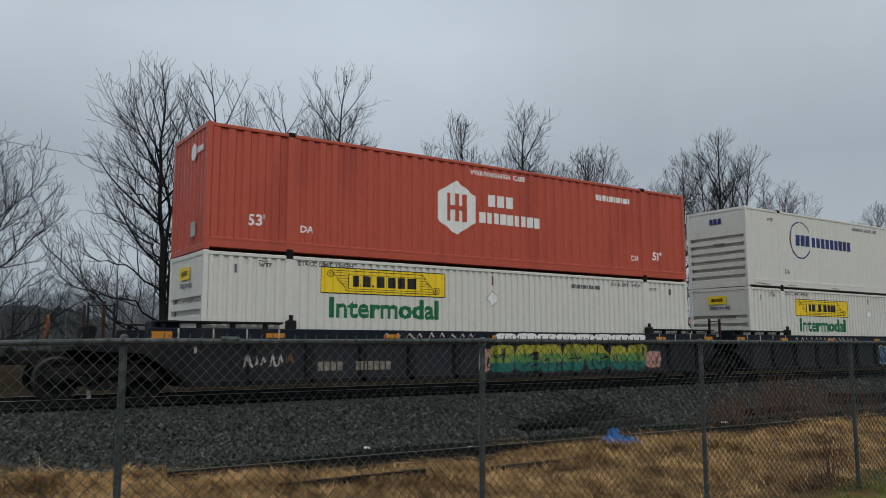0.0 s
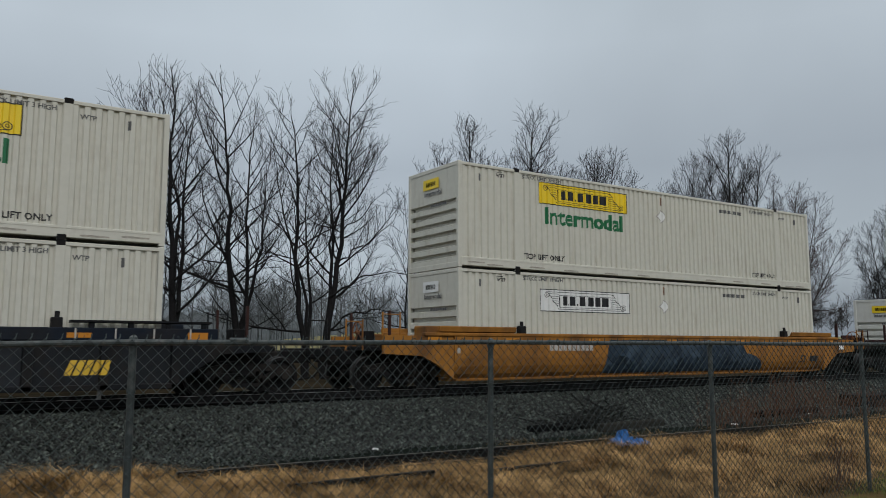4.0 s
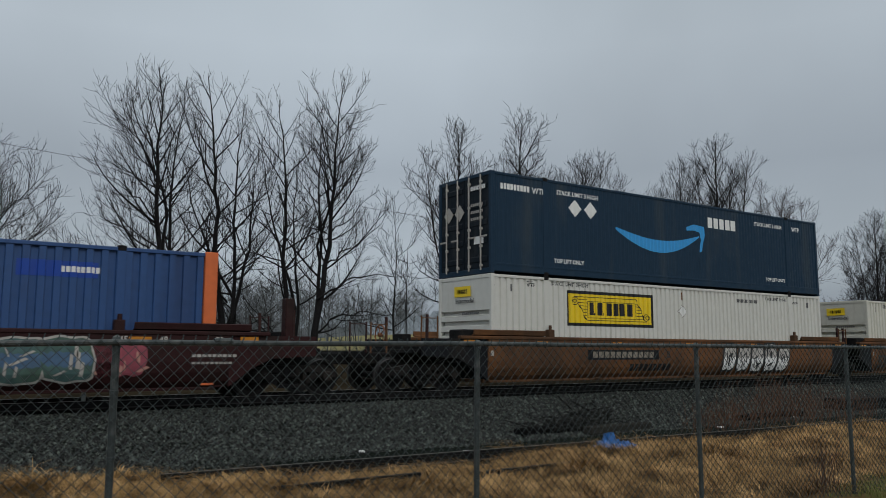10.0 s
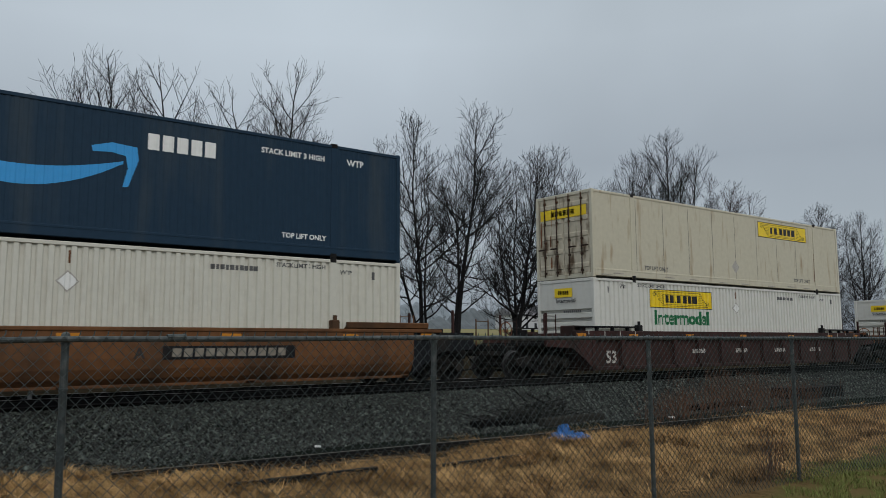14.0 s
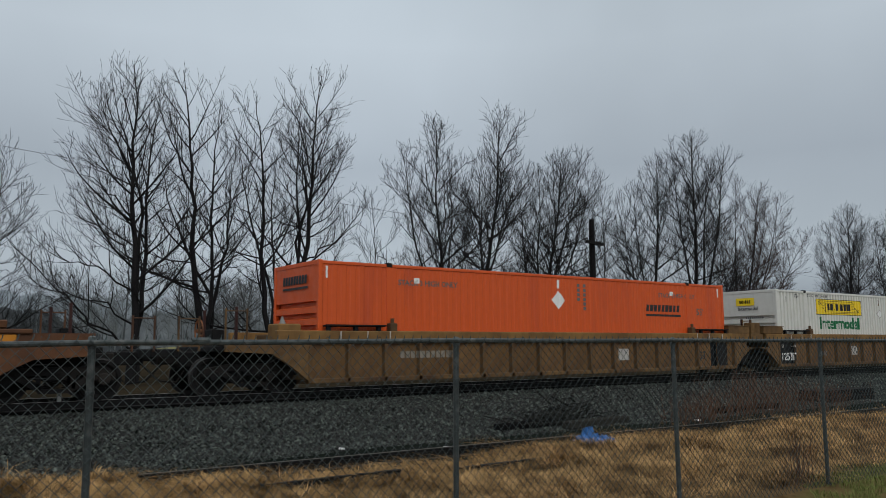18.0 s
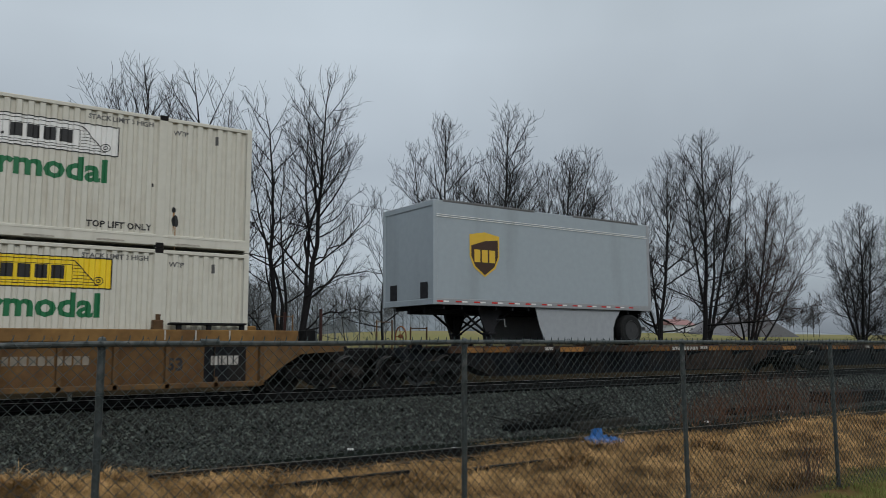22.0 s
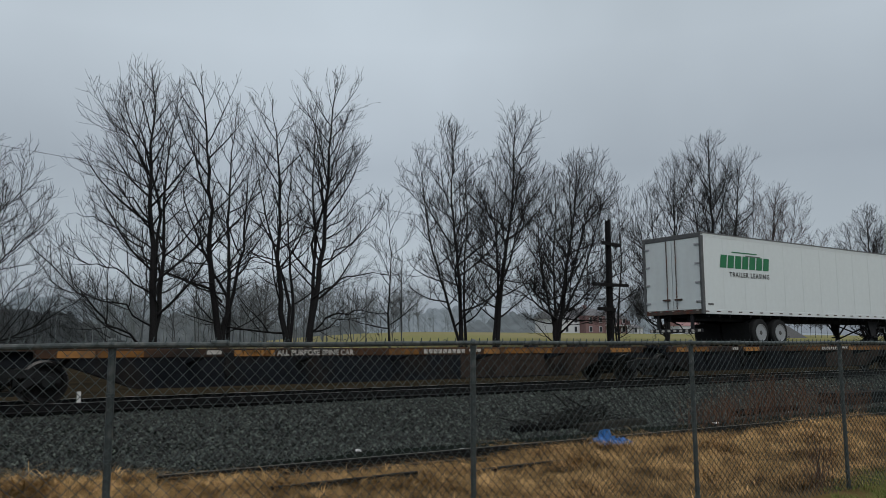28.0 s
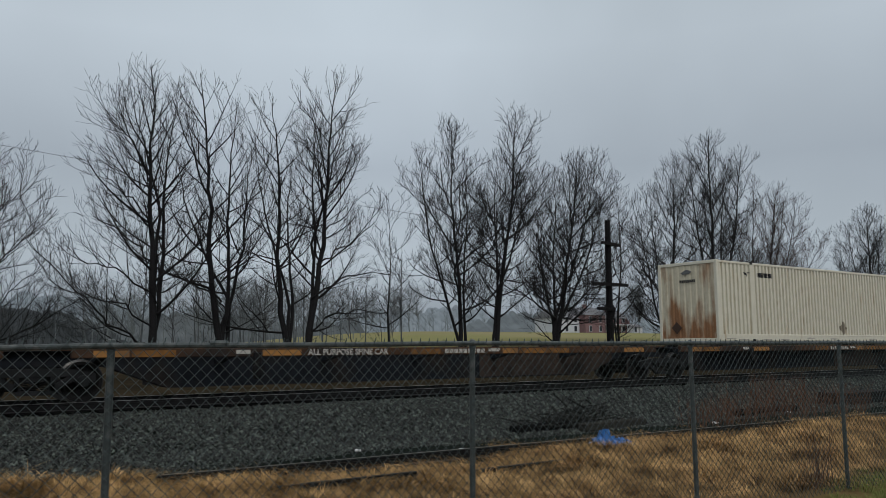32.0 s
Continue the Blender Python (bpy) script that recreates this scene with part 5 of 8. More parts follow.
def well_car(s, label, style, paint, tl=-2.1, tr=18.0, trucks=(True, False), ends=(False, False), items=(), chord=None, group="well cars", pads="black_car", amber=True):
    """A sunken-floor container car; x runs from the container's end."""
    car = thing("well_car", label, "freight car", (0, 0, 0), group=group)
    m, cm = M[paint], M[chord or paint]
    dark = M["black_car"] if paint == "ttx_car" else m
    shelf = cm if paint == "brown_car" else M["black_car"]
    tan = paint == "tan_car"
    x0, x1 = -0.28, CL + 0.28
    bays, rib = (16, 0.055) if paint == "tan_car" else (12, 0.10)
    bay = (x1 - x0) / bays
    for sg in (-1, 1):
        flip = Matrix.Diagonal((1, -sg, 1, 1))
        if style == "ribbed":
            part("top_chord", lambda: Shape().box(-1.15, CL + 1.15, -1.52, -1.36, 1.20, 1.46, 0.02), cm, car, at=flip, key="c")
            part("bottom_chord", lambda: Shape().box(x0, x1, -1.50, -1.32, 0.22, 0.33, 0.015), m, car, at=flip, key="b")
            if sg < 0:
                for i in range(bays):
                    part("side_sheet", lambda: Shape().box(0.0, bay, RIB_FACE + RIB_DEEP, RIB_FACE + RIB_DEEP + 0.02, 0.30, 1.22), M[{"black_car": "black_panel", "tan_car": "tan_panel"}.get(paint, "brown_panel")], car, at=(x0 + i * bay, 0, 0), key=("p", bays))
                for i in range(bays + 1):
                    part("rib", lambda: Shape().prism([(-rib, RIB_FACE + RIB_DEEP), (-rib * 0.8, RIB_FACE), (rib * 0.8, RIB_FACE), (rib, RIB_FACE + RIB_DEEP)], "z", 0.24, 1.21), m, car, at=(x0 + i * bay, 0, 0), key=("r", rib))
                    part("gusset", lambda: Shape().prism([(RIB_FACE, 0.335), (RIB_FACE - 0.02, 0.335), (RIB_FACE - 0.005, 0.46), (RIB_FACE, 0.46)], "x", -rib * 0.6, rib * 0.6), m, car, at=(x0 + i * bay, 0, 0), key=("g", rib))
            else:
                part("side_sheet", lambda: Shape().box(x0, x1, -1.415, -1.395, 0.30, 1.22), m, car, at=flip, key="far")
        else:
            prof = [(-1.50, 1.42), (-1.52, 1.36), (-1.52, 0.80), (-1.48, 0.58), (-1.38, 0.38), (-1.24, 0.25), (-1.16, 0.25), (-1.30, 0.42), (-1.38, 0.62), (-1.40, 1.42)]
            part("side_sheet", lambda: Shape().prism(prof, "x", x0, x1), m, car, at=flip, key="s")
            part("top_chord", lambda: Shape().box(-1.2, CL + 1.2, -1.545, -1.37, 1.36, 1.45, 0.02), cm, car, at=flip, key="sc")
            part("bottom_chord", lambda: Shape().box(x0, x1, -1.30, -1.14, 0.20, 0.26, 0.01), m, car, at=flip, key="sb")
        for end in (0, 1):
            e = flip if end == 0 else Matrix.Translation((CL, 0, 0)) @ Matrix.Diagonal((-1, -sg, 1, 1))
            lo = 0.98 if style == "ribbed" else 0.92
            hi = 1.21 if style == "ribbed" else 1.37
            part("end_plate", lambda: Shape().prism([(x0, 0.26), (x0, hi), (-2.35, hi), (-2.35, lo), (-1.25, lo - 0.06), (-0.75, 0.62)], "y", -1.48, -1.38), dark, car, at=e, key=("e", style))
            if style == "ribbed":
                part("end_shelf", lambda: Shape().prism([(-1.32, 1.555), (-1.54, 1.575), (-1.54, 1.61), (-1.32, 1.60)], "x", 0.12 if tan else -1.0, 1.80), shelf, car, at=e, key=("gs", tan))
                for x in (0.2, 0.95, 1.6) if tan else (-0.85, -0.1, 0.65, 1.4):
                    part("shelf_post", lambda: Shape().box(-0.05, 0.05, -1.50, -1.40, 1.455, 1.565, 0.008), shelf, car, at=e @ Matrix.Translation((x, 0, 0)), key="gp")
                    part("shelf_stripe", lambda: Shape().box(-0.015, 0.015, -1.531, -1.523, 1.24, 1.45), M["letter_grey"], car, at=e @ Matrix.Translation((x + 0.3, 0, 0)), key="gt")
            else:
                part("end_guard", lambda: Shape().prism([(-1.40, 1.44), (-1.52, 1.48), (-1.54, 1.60), (-1.50, 1.62), (-1.46, 1.50), (-1.38, 1.47)], "x", -0.75, 1.75), cm, car, at=e, key=("g", style))
            part("latch_block", lambda: Shape().box(1.93, 2.14, -1.50, -1.30, 1.40, 1.66, 0.02).tube([(2.03, -1.42, 1.62), (2.03, -1.42, 1.78)], 0.05, 8), M[pads], car, at=e, key="l")
    for end in (0, 1):
        e = Matrix.Identity(4) if end == 0 else Matrix.Translation((CL, 0, 0)) @ pose(0, 0, 0, 0, 0, 180)
        part("bulkhead", lambda: Shape().box(-0.42, -0.30, -1.38, 1.38, 0.30, 1.40, 0.02), dark, car, at=e, key="bh")
        # platform colour is near black: shade and grime of the car end painted in
        part("end_platform", lambda: Shape().box(-2.55, -0.43, -1.30, 1.30, 0.98, 1.10, 0.02).box(-3.0, -0.43, -0.35, 0.35, 0.62, 0.98, 0.03), M["truck_iron"], car, at=e, key="ep")
        part("end_box", lambda: Shape().box(-1.05, -0.46, -1.34, -0.75, 1.11, 1.62, 0.03), M["truck_iron"] if dark is not m else cm, car, at=e, key="eb")
        part("cross_step", lambda: Shape().box(-2.4, -1.3, -1.30, -0.5, 1.102, 1.16, 0.01).box(-2.2, -1.9, -0.2, 0.3, 1.102, 1.5, 0.02), M["truck_iron"], car, at=e, key="st")
        part("handrail", lambda: railing(-2.3, -1.32, 0.80), m, car, at=e, key="hr")
        for y in (-1, 1):
            for z in (0.50, 0.76):
                part("grab_iron", lambda: Shape().tube([(-1.62, 0.06, 0), (-1.62, 0, 0), (-1.20, 0, 0), (-1.20, 0.06, 0)], 0.011, 6), M["truck_dusty"], car, at=e @ Matrix.Translation((0, y * 1.50, z)), key="ld")
            if tan and not ends[end]:
                part("end_locker", lambda: Shape().box(-1.22, 0.04, -0.30, 0.30, 1.462, 1.73, 0.02).box(-1.24, 0.06, -0.32, 0.32, 1.73, 1.75), m, car, at=e @ Matrix.Translation((0, y * 1.18, 0)), key="el")
                part("end_upright", lambda: Shape().box(-1.72, -1.40, -0.16, 0.16, 1.10, 1.86, 0.02).box(-1.95, -1.30, -0.20, 0.20, 1.22, 1.46, 0.02), m, car, at=e @ Matrix.Translation((0, y * 1.28, 0)), key="eu")
            part("stake", lambda: Shape().box(-0.03, 0.03, -0.04, 0.04, 1.10, 2.0, 0.008), M["dark_brown_car"], car, at=e @ Matrix.Translation((-1.95, y * 1.05, 0)), key="sk")
    for x in (-0.2, 4.0, 8.0, 12.0, 16.3):
        part("floor_beam", lambda: Shape().box(-0.12, 0.12, -1.30, 1.30, 0.20, 0.285, 0.01), m, car, at=(x, 0, 0), key="fb")
    if amber:
        z = 1.26 if style == "ribbed" else 1.22
        items = [("reflector", rect(-1.1, z - 0.04, 0.42, 0.16), "amber", 0), ("reflector", rect(CL + 0.5, z - 0.04, 0.42, 0.16), "amber", 0)] + [("reflector", rect(x, z, 0.45, 0.10), "amber", 0) for x in (1.4, 4.45, 7.8, 11.2, 14.3)] + [("tag", rect(-0.2, 0.92, 0.10, 0.14), "letter_grey", 0)] + list(items)
    if style == "ribbed":
        edges, steps = [], []
        for i in range(bays + 1):
            o = x0 + i * bay
            edges += [o - rib * 1.02, o - rib * 0.78, o + rib * 0.78, o + rib * 1.02]
            steps += [RIB_DEEP, 0.0, 0.0, RIB_DEEP]
        fold = lambda x: float(np.interp(x, edges, steps))
        flat = [q for q in items if max(p[1] for p in q[1][0]) > 1.22]
        car_paint(car, flat, -1.522)
        car_paint(car, [q for q in items if q not in flat], RIB_FACE - 0.002, None, edges, fold)
    else:
        car_paint(car, items, -1.52, TANK)
    if trucks[0]:
        bogie(car, tl, s)
    if trucks[1]:
        bogie(car, tr, s)
    if ends[0]:
        part("coupler", lambda: coupler(-1), M["truck_iron"], car, at=(tl - 1.5, 0, 0), key="l")
        part("draft_sill", lambda: Shape().box(-1.9, 0.2, -0.3, 0.3, 0.70, 1.0, 0.03).box(-1.9, -1.75, -1.3, 1.3, 0.86, 1.05, 0.02), M["truck_iron"], car, at=(tl, 0, 0), key="d")
        part("brake_wheel", brake_wheel, M["rust"], car, at=(tl - 1.1, -0.6, 1.45), key="w")
        part("handrail", lambda: railing(-1.8, -1.35, 0.75, 0.45, 1.0), m, car, at=(tl, 0, 0), key="x")
    if ends[1]:
        part("coupler", lambda: coupler(1), M["truck_iron"], car, at=(tr + 1.5, 0, 0), key="r")
        part("draft_sill", lambda: Shape().box(-0.2, 1.9, -0.3, 0.3, 0.70, 1.0, 0.03).box(1.75, 1.9, -1.3, 1.3, 0.86, 1.05, 0.02), M["truck_iron"], car, at=(tr, 0, 0), key="d2")
        part("handrail", lambda: railing(1.35, -1.35, 0.75, 0.45, 1.0), m, car, at=(tr, 0, 0), key="y")
        if paint == "maroon_car":
            part("end_post", lambda: Shape().box(0.0, 0.22, -1.30, -1.05, 1.10, 2.25, 0.02), m, car, at=(tr - 0.3, 0, 0), key="z")
    return ride(car, s)


def scribble(x, z, w, h, n, seed, t=0.028):
    """A hand-sprayed scrawl: n separate thin bent strokes that form no words."""
    rnd = random.Random(seed)
    v, f = [], []
    for i in range(n):
        a = x + w * (i + rnd.uniform(0.0, 0.3)) / n
        pts = [(a, z + h * rnd.uniform(0, 0.2)), (a + 0.25 * w / n, z + h * rnd.uniform(0.75, 1.0)), (a + 0.5 * w / n, z + h * rnd.uniform(0.2, 0.5)), (a + 0.78 * w / n, z + h * rnd.choice((0.05, 0.9)))][: rnd.choice((3, 4))]
        k = len(v)
        for p, q in pts:
            v += [(p - t / 2, q - t / 2), (p + t / 2, q + t / 2)]
        f += [(k + 2 * j, k + 2 * j + 2, k + 2 * j + 3, k + 2 * j + 1) for j in range(len(pts) - 1)]
    return [("spray_paint", (v, f), "letter_grey", 0)]


BLACKCAR = "black ribbed well car of an articulated set, grimy, with amber reflectors"
DT = [("number_bars", blocks(2.75, 0.50, 0.68, 0.21, 4), "letter_dim", 0), ("number_bars", blocks(3.76, 0.50, 1.0, 0.21, 6), "letter_dim", 0), ("word", letters(1.95, 0.70, 0.20, "A"), "rust", 0)]

G1 = spray(7.8, 0.30, 6.2, 0.88, ("spray_yellow", "spray_green", "spray_teal"), 7, "black", 3) + spray(7.45, 0.34, 0.4, 0.7, ("pink_post",), 1, "black", 33) + spray(13.95, 0.34, 0.7, 0.6, ("pink_post",), 1, "black", 34) + spray(7.9, 1.22, 5.9, 0.22, ("letter_white",), 8, "black", 4)
well_car(5.49, BLACKCAR, "ribbed", "black_car", -1.84, 37.2, (True, False), (True, False), DT + G1 + scribble(0.94, 0.60, 1.0, 0.30, 5, 7, 0.04) + scribble(4.4, 1.235, 2.9, 0.19, 9, 8, 0.035), "navy_car")
G2 = [q for i in range(5) for q in spray(8.25 + 0.88 * i, 0.32, 0.76, 0.80, ("spray_blue", "spray_blue", "spray_blue_dark"), 1, "letter_grey", 50 + i, "black_car")] + spray(12.75, 0.42, 0.55, 0.42, ("spray_blue",), 1, "letter_grey", 61)
well_car(25.0, BLACKCAR, "ribbed", "black_car", -1.70, 18.0, (True, False), (False, False), G2 + scribble(2.3, 1.245, 4.3, 0.16, 14, 3) + scribble(13.5, 0.5, 0.5, 0.5, 4, 5) + scribble(14.2, 0.75, 0.9, 0.25, 5, 6), "navy_car")
well_car(44.65, BLACKCAR, "ribbed", "black_car", -1.75, 18.15, (True, True), (False, True), [("number_bars", blocks(2.66, 0.46, 0.66, 0.23, 4), "letter_dim", 0), ("number_bars", blocks(3.8, 0.46, 1.0, 0.23, 6), "letter_dim", 0), ("number", letters(10.0, 0.40, 0.28, "53"), "rust", 0), ("spray_paint", blocks(14.3, 0.52, 0.8, 0.3, 5, 0.4), "gold", 0)], "navy_car")
well_car(68.42, "yellow-orange smooth-sided well car with blue spray paint", "smooth", "yellow_car", -1.52, 17.63, (True, True), (True, True), cloud(5.1, 12.76, 8) + [("number", letters(14.9, 0.55, 0.24, "53"), "black", 0), ("label_plate", rect(15.48, 0.58, 0.5, 0.2), "black", 0), ("tag", rect(17.4, 1.0, 0.3, 0.18), "letter_white", 0), ("number_bars", blocks(2.95, 0.98, 1.7, 0.2, 10), "letter_grey", 0)])
BN = "dark brown-red smooth-sided well car with pale markings"


def bn_marks(letter):
    return [("number", letters(0.12, 0.52, 0.38, "53"), "letter_grey", 0), ("number_bars", blocks(3.92, 0.90, 2.15, 0.20, 10), "letter_dim", 0), ("word", letters(6.85, 0.88, 0.22, letter), "letter_grey", 0), ("emblem_bars", blocks(9.85, 0.80, 2.6, 0.28, 4, 0.35, 0.12), "letter_grey", 0), ("emblem_bars", polygon([(9.6, 0.62), (12.0, 0.62), (12.15, 0.70), (9.7, 0.70)]), "letter_grey", 0),
            ("word", letters(-0.1, 1.20, 0.13, "53"), "letter_grey", 0), ("word", letters(1.15, 1.20, 0.13, "48"), "letter_grey", 0), ("word", letters(1.85, 1.20, 0.13, "45"), "letter_grey", 0), ("word", letters(2.95, 1.20, 0.13, "40"), "letter_grey", 0), ("word", letters(-1.6, 1.20, 0.16, "125 T"), "letter_grey", 0), ("label_bars", blocks(1.2, 0.88, 0.5, 0.16, 5), "letter_grey", 0), ("label_bars", blocks(7.8, 0.98, 0.9, 0.07, 8), "letter_grey", 0), ("label_bars", blocks(15.6, 0.9, 1.0, 0.06, 9), "letter_grey", 0), ("label_bars", blocks(15.6, 0.75, 0.9, 0.05, 9), "letter_grey", 0), ("label_bars", blocks(13.9, 0.5, 1.0, 0.05, 9), "letter_grey", 0),
            ("word", letters(12.9, 1.20, 0.13, "40"), "letter_grey", 0), ("word", letters(14.1, 1.20, 0.13, "45"), "letter_grey", 0), ("word", letters(14.9, 1.20, 0.13, "48"), "letter_grey", 0), ("word", letters(16.1, 1.20, 0.13, "53"), "letter_grey", 0)]


well_car(92.0, BN, "smooth", "maroon_car", -2.45, 38.2, (True, False), (True, False), bn_marks("A"), pads="maroon_car")
well_car(111.55, BN, "smooth", "maroon_car", -1.45, 18.0, (True, False), (False, False), bn_marks("C"), pads="maroon_car")
well_car(130.99, BN + " and spray-painted shapes", "smooth", "maroon_car", -1.5, 18.1, (True, True), (False, True), bn_marks("B")[:3] + bn_marks("B")[5:11] + bn_marks("B")[12:14] + bn_marks("B")[15:] + [(n, g, c, k - 3) for n, g, c, k in spray(7.3, 0.42, 1.5, 0.8, ("spray_pink",), 2, "pink_post", 12)] + [(n, g, c, k - 3) for n, g, c, k in spray(13.3, 0.42, 1.4, 0.8, ("spray_pink",), 2, "pink_post", 17)] + [(n, g, c, k + 3) for n, g, c, k in spray(8.4, 0.38, 5.2, 0.96, ("spray_mint", "spray_blue", "spray_mint"), 6, "letter_grey", 11)], pads="maroon_car")
TT = "weathered orange-brown smooth-sided well car"
well_car(154.82, TT + " with white spray paint", "smooth", "ttx_car", -2.0, 38, (True, False), (True, False), [("label_plate", rect(3.4, 0.80, 3.1, 0.29), "black_car", 0), ("number_bars", blocks(3.6, 0.86, 2.7, 0.18, 11, 0.1), "letter_dim", 1), ("word", letters(6.9, 0.86, 0.20, "B"), "black", 0), ("spray_paint", blocks(5.2, 0.45, 1.9, 0.22, 9, 0.1), "black_car", 0)] + spray(9.7, 0.34, 3.9, 1.0, ("letter_grey", "letter_white"), 5, "black", 14, None, 0.85, 0.06, 0.1), pads="ttx_car")
well_car(174.44, TT + " with silver spray paint", "smooth", "ttx_car", -1.9, 18, (True, False), (False, False), [("number", letters(0.20, 0.42, 0.50, "53"), "black", 0), ("emblem_bars", blocks(8.55, 0.75, 1.9, 0.32, 3), "emblem_red", 0)] + spray(2.35, 0.29, 5.7, 1.10, ("spray_silver",), 5, "spray_shade", 15, "spray_shade", 0.92, 0.06, 0.16), pads="ttx_car")
well_car(193.94, TT + " with dark spray paint", "smooth", "ttx_car", -1.9, 17.35, (True, True), (False, True), [("number", letters(0.18, 0.42, 0.40, "53"), "black", 0), ("spray_paint", blocks(1.5, 0.36, 1.8, 0.34, 6, 0.3), "black_car", 0), ("label_plate", rect(9.9, 0.76, 3.1, 0.29), "black_car", 0), ("number_bars", blocks(10.1, 0.82, 2.7, 0.18, 11, 0.1), "letter_dim", 1), ("word", letters(9.3, 0.80, 0.22, "A"), "black", 0), ("word", letters(-0.9, 1.18, 0.18, "125 T"), "letter_grey", 0)], pads="ttx_car")
well_car(217.64, "dark brown ribbed well car with pale number", "ribbed", "dark_brown_car", -2.1, 18.2, (True, True), (True, True), [("number", letters(0.4, 0.44, 0.38, "53"), "letter_grey", 0)] + [("label_bars", blocks(5 + 2.7 * i, 0.7, 0.8, 0.15, 5), "letter_grey", 0) for i in range(4)])
well_car(240.5, "weathered brown smooth-sided well car with barred number plates", "smooth", "brown_car", -2.1, 17.9, (True, True), (True, True), [("number", letters(0.22, 0.50, 0.36, "53"), "black_car", 0), ("label_plate", rect(3.15, 0.78, 3.0, 0.29), "black_car", 0), ("number_bars", blocks(3.3, 0.83, 2.6, 0.19, 11, 0.15), "letter_dim", 1), ("label_plate", rect(9.9, 0.70, 2.6, 0.42), "black_car", 0), ("emblem_bars", blocks(10.1, 0.78, 2.1, 0.28, 3, 0.1), "letter_white", 1), ("tag", rect(-1.0, 1.14, 0.2, 0.25), "letter_white", 0)], pads="brown_car")
TN = "weathered tan ribbed well car of an articulated set"
T125 = [("label_plate", rect(-0.14, 0.34, 1.12, 0.86), "black_car", 0), ("number", letters(0.06, 0.47, 0.27, "125T"), "letter_white", 1), ("word", letters(0.05, 0.95, 0.11, "53"), "letter_grey", 1), ("word", letters(0.7, 0.95, 0.11, "48"), "letter_grey", 1)]
TMARK = [("number_bars", blocks(11.25, 0.74, 1.6, 0.18, 10), "letter_dim", 0), ("emblem_bars", blocks(9.3, 0.66, 1.7, 0.36, 3), "rust", 0), ("label_plate", rect(5.2, 0.62, 0.5, 0.36), "letter_grey", 0), ("label_bars", blocks(2.6, 0.6, 0.7, 0.2, 5), "ink", 0), ("number", letters(14.35, 0.60, 0.26, "53"), "black", 0), ("label_plate", rect(15.15, 0.34, 0.95, 0.82), "black_car", 0), ("label_bars", blocks(15.3, 0.7, 0.65, 0.2, 5), "letter_grey", 1)]
well_car(264.06, TN, "ribbed", "tan_car", -1.55, 38, (True, False), (True, False), [("number_bars", blocks(2.3, 0.78, 1.6, 0.18, 10), "letter_dim", 0), ("number", letters(14.5, 0.58, 0.26, "53"), "black", 0), ("label_plate", rect(15.15, 0.34, 0.95, 0.82), "black_car", 0), ("label_plate", rect(10.45, 0.60, 0.48, 0.36), "letter_grey", 0)], chord="tan_chord", pads="tan_car", amber=False)
well_car(283.57, TN, "ribbed", "tan_car", -1.2, 18, (True, False), (False, False), T125 + TMARK, chord="tan_chord", pads="tan_car", amber=False)
well_car(303.16, TN, "ribbed", "tan_car", -1.6, 18.15, (True, True), (False, True), T125 + TMARK, chord="tan_chord", pads="tan_car", amber=False)


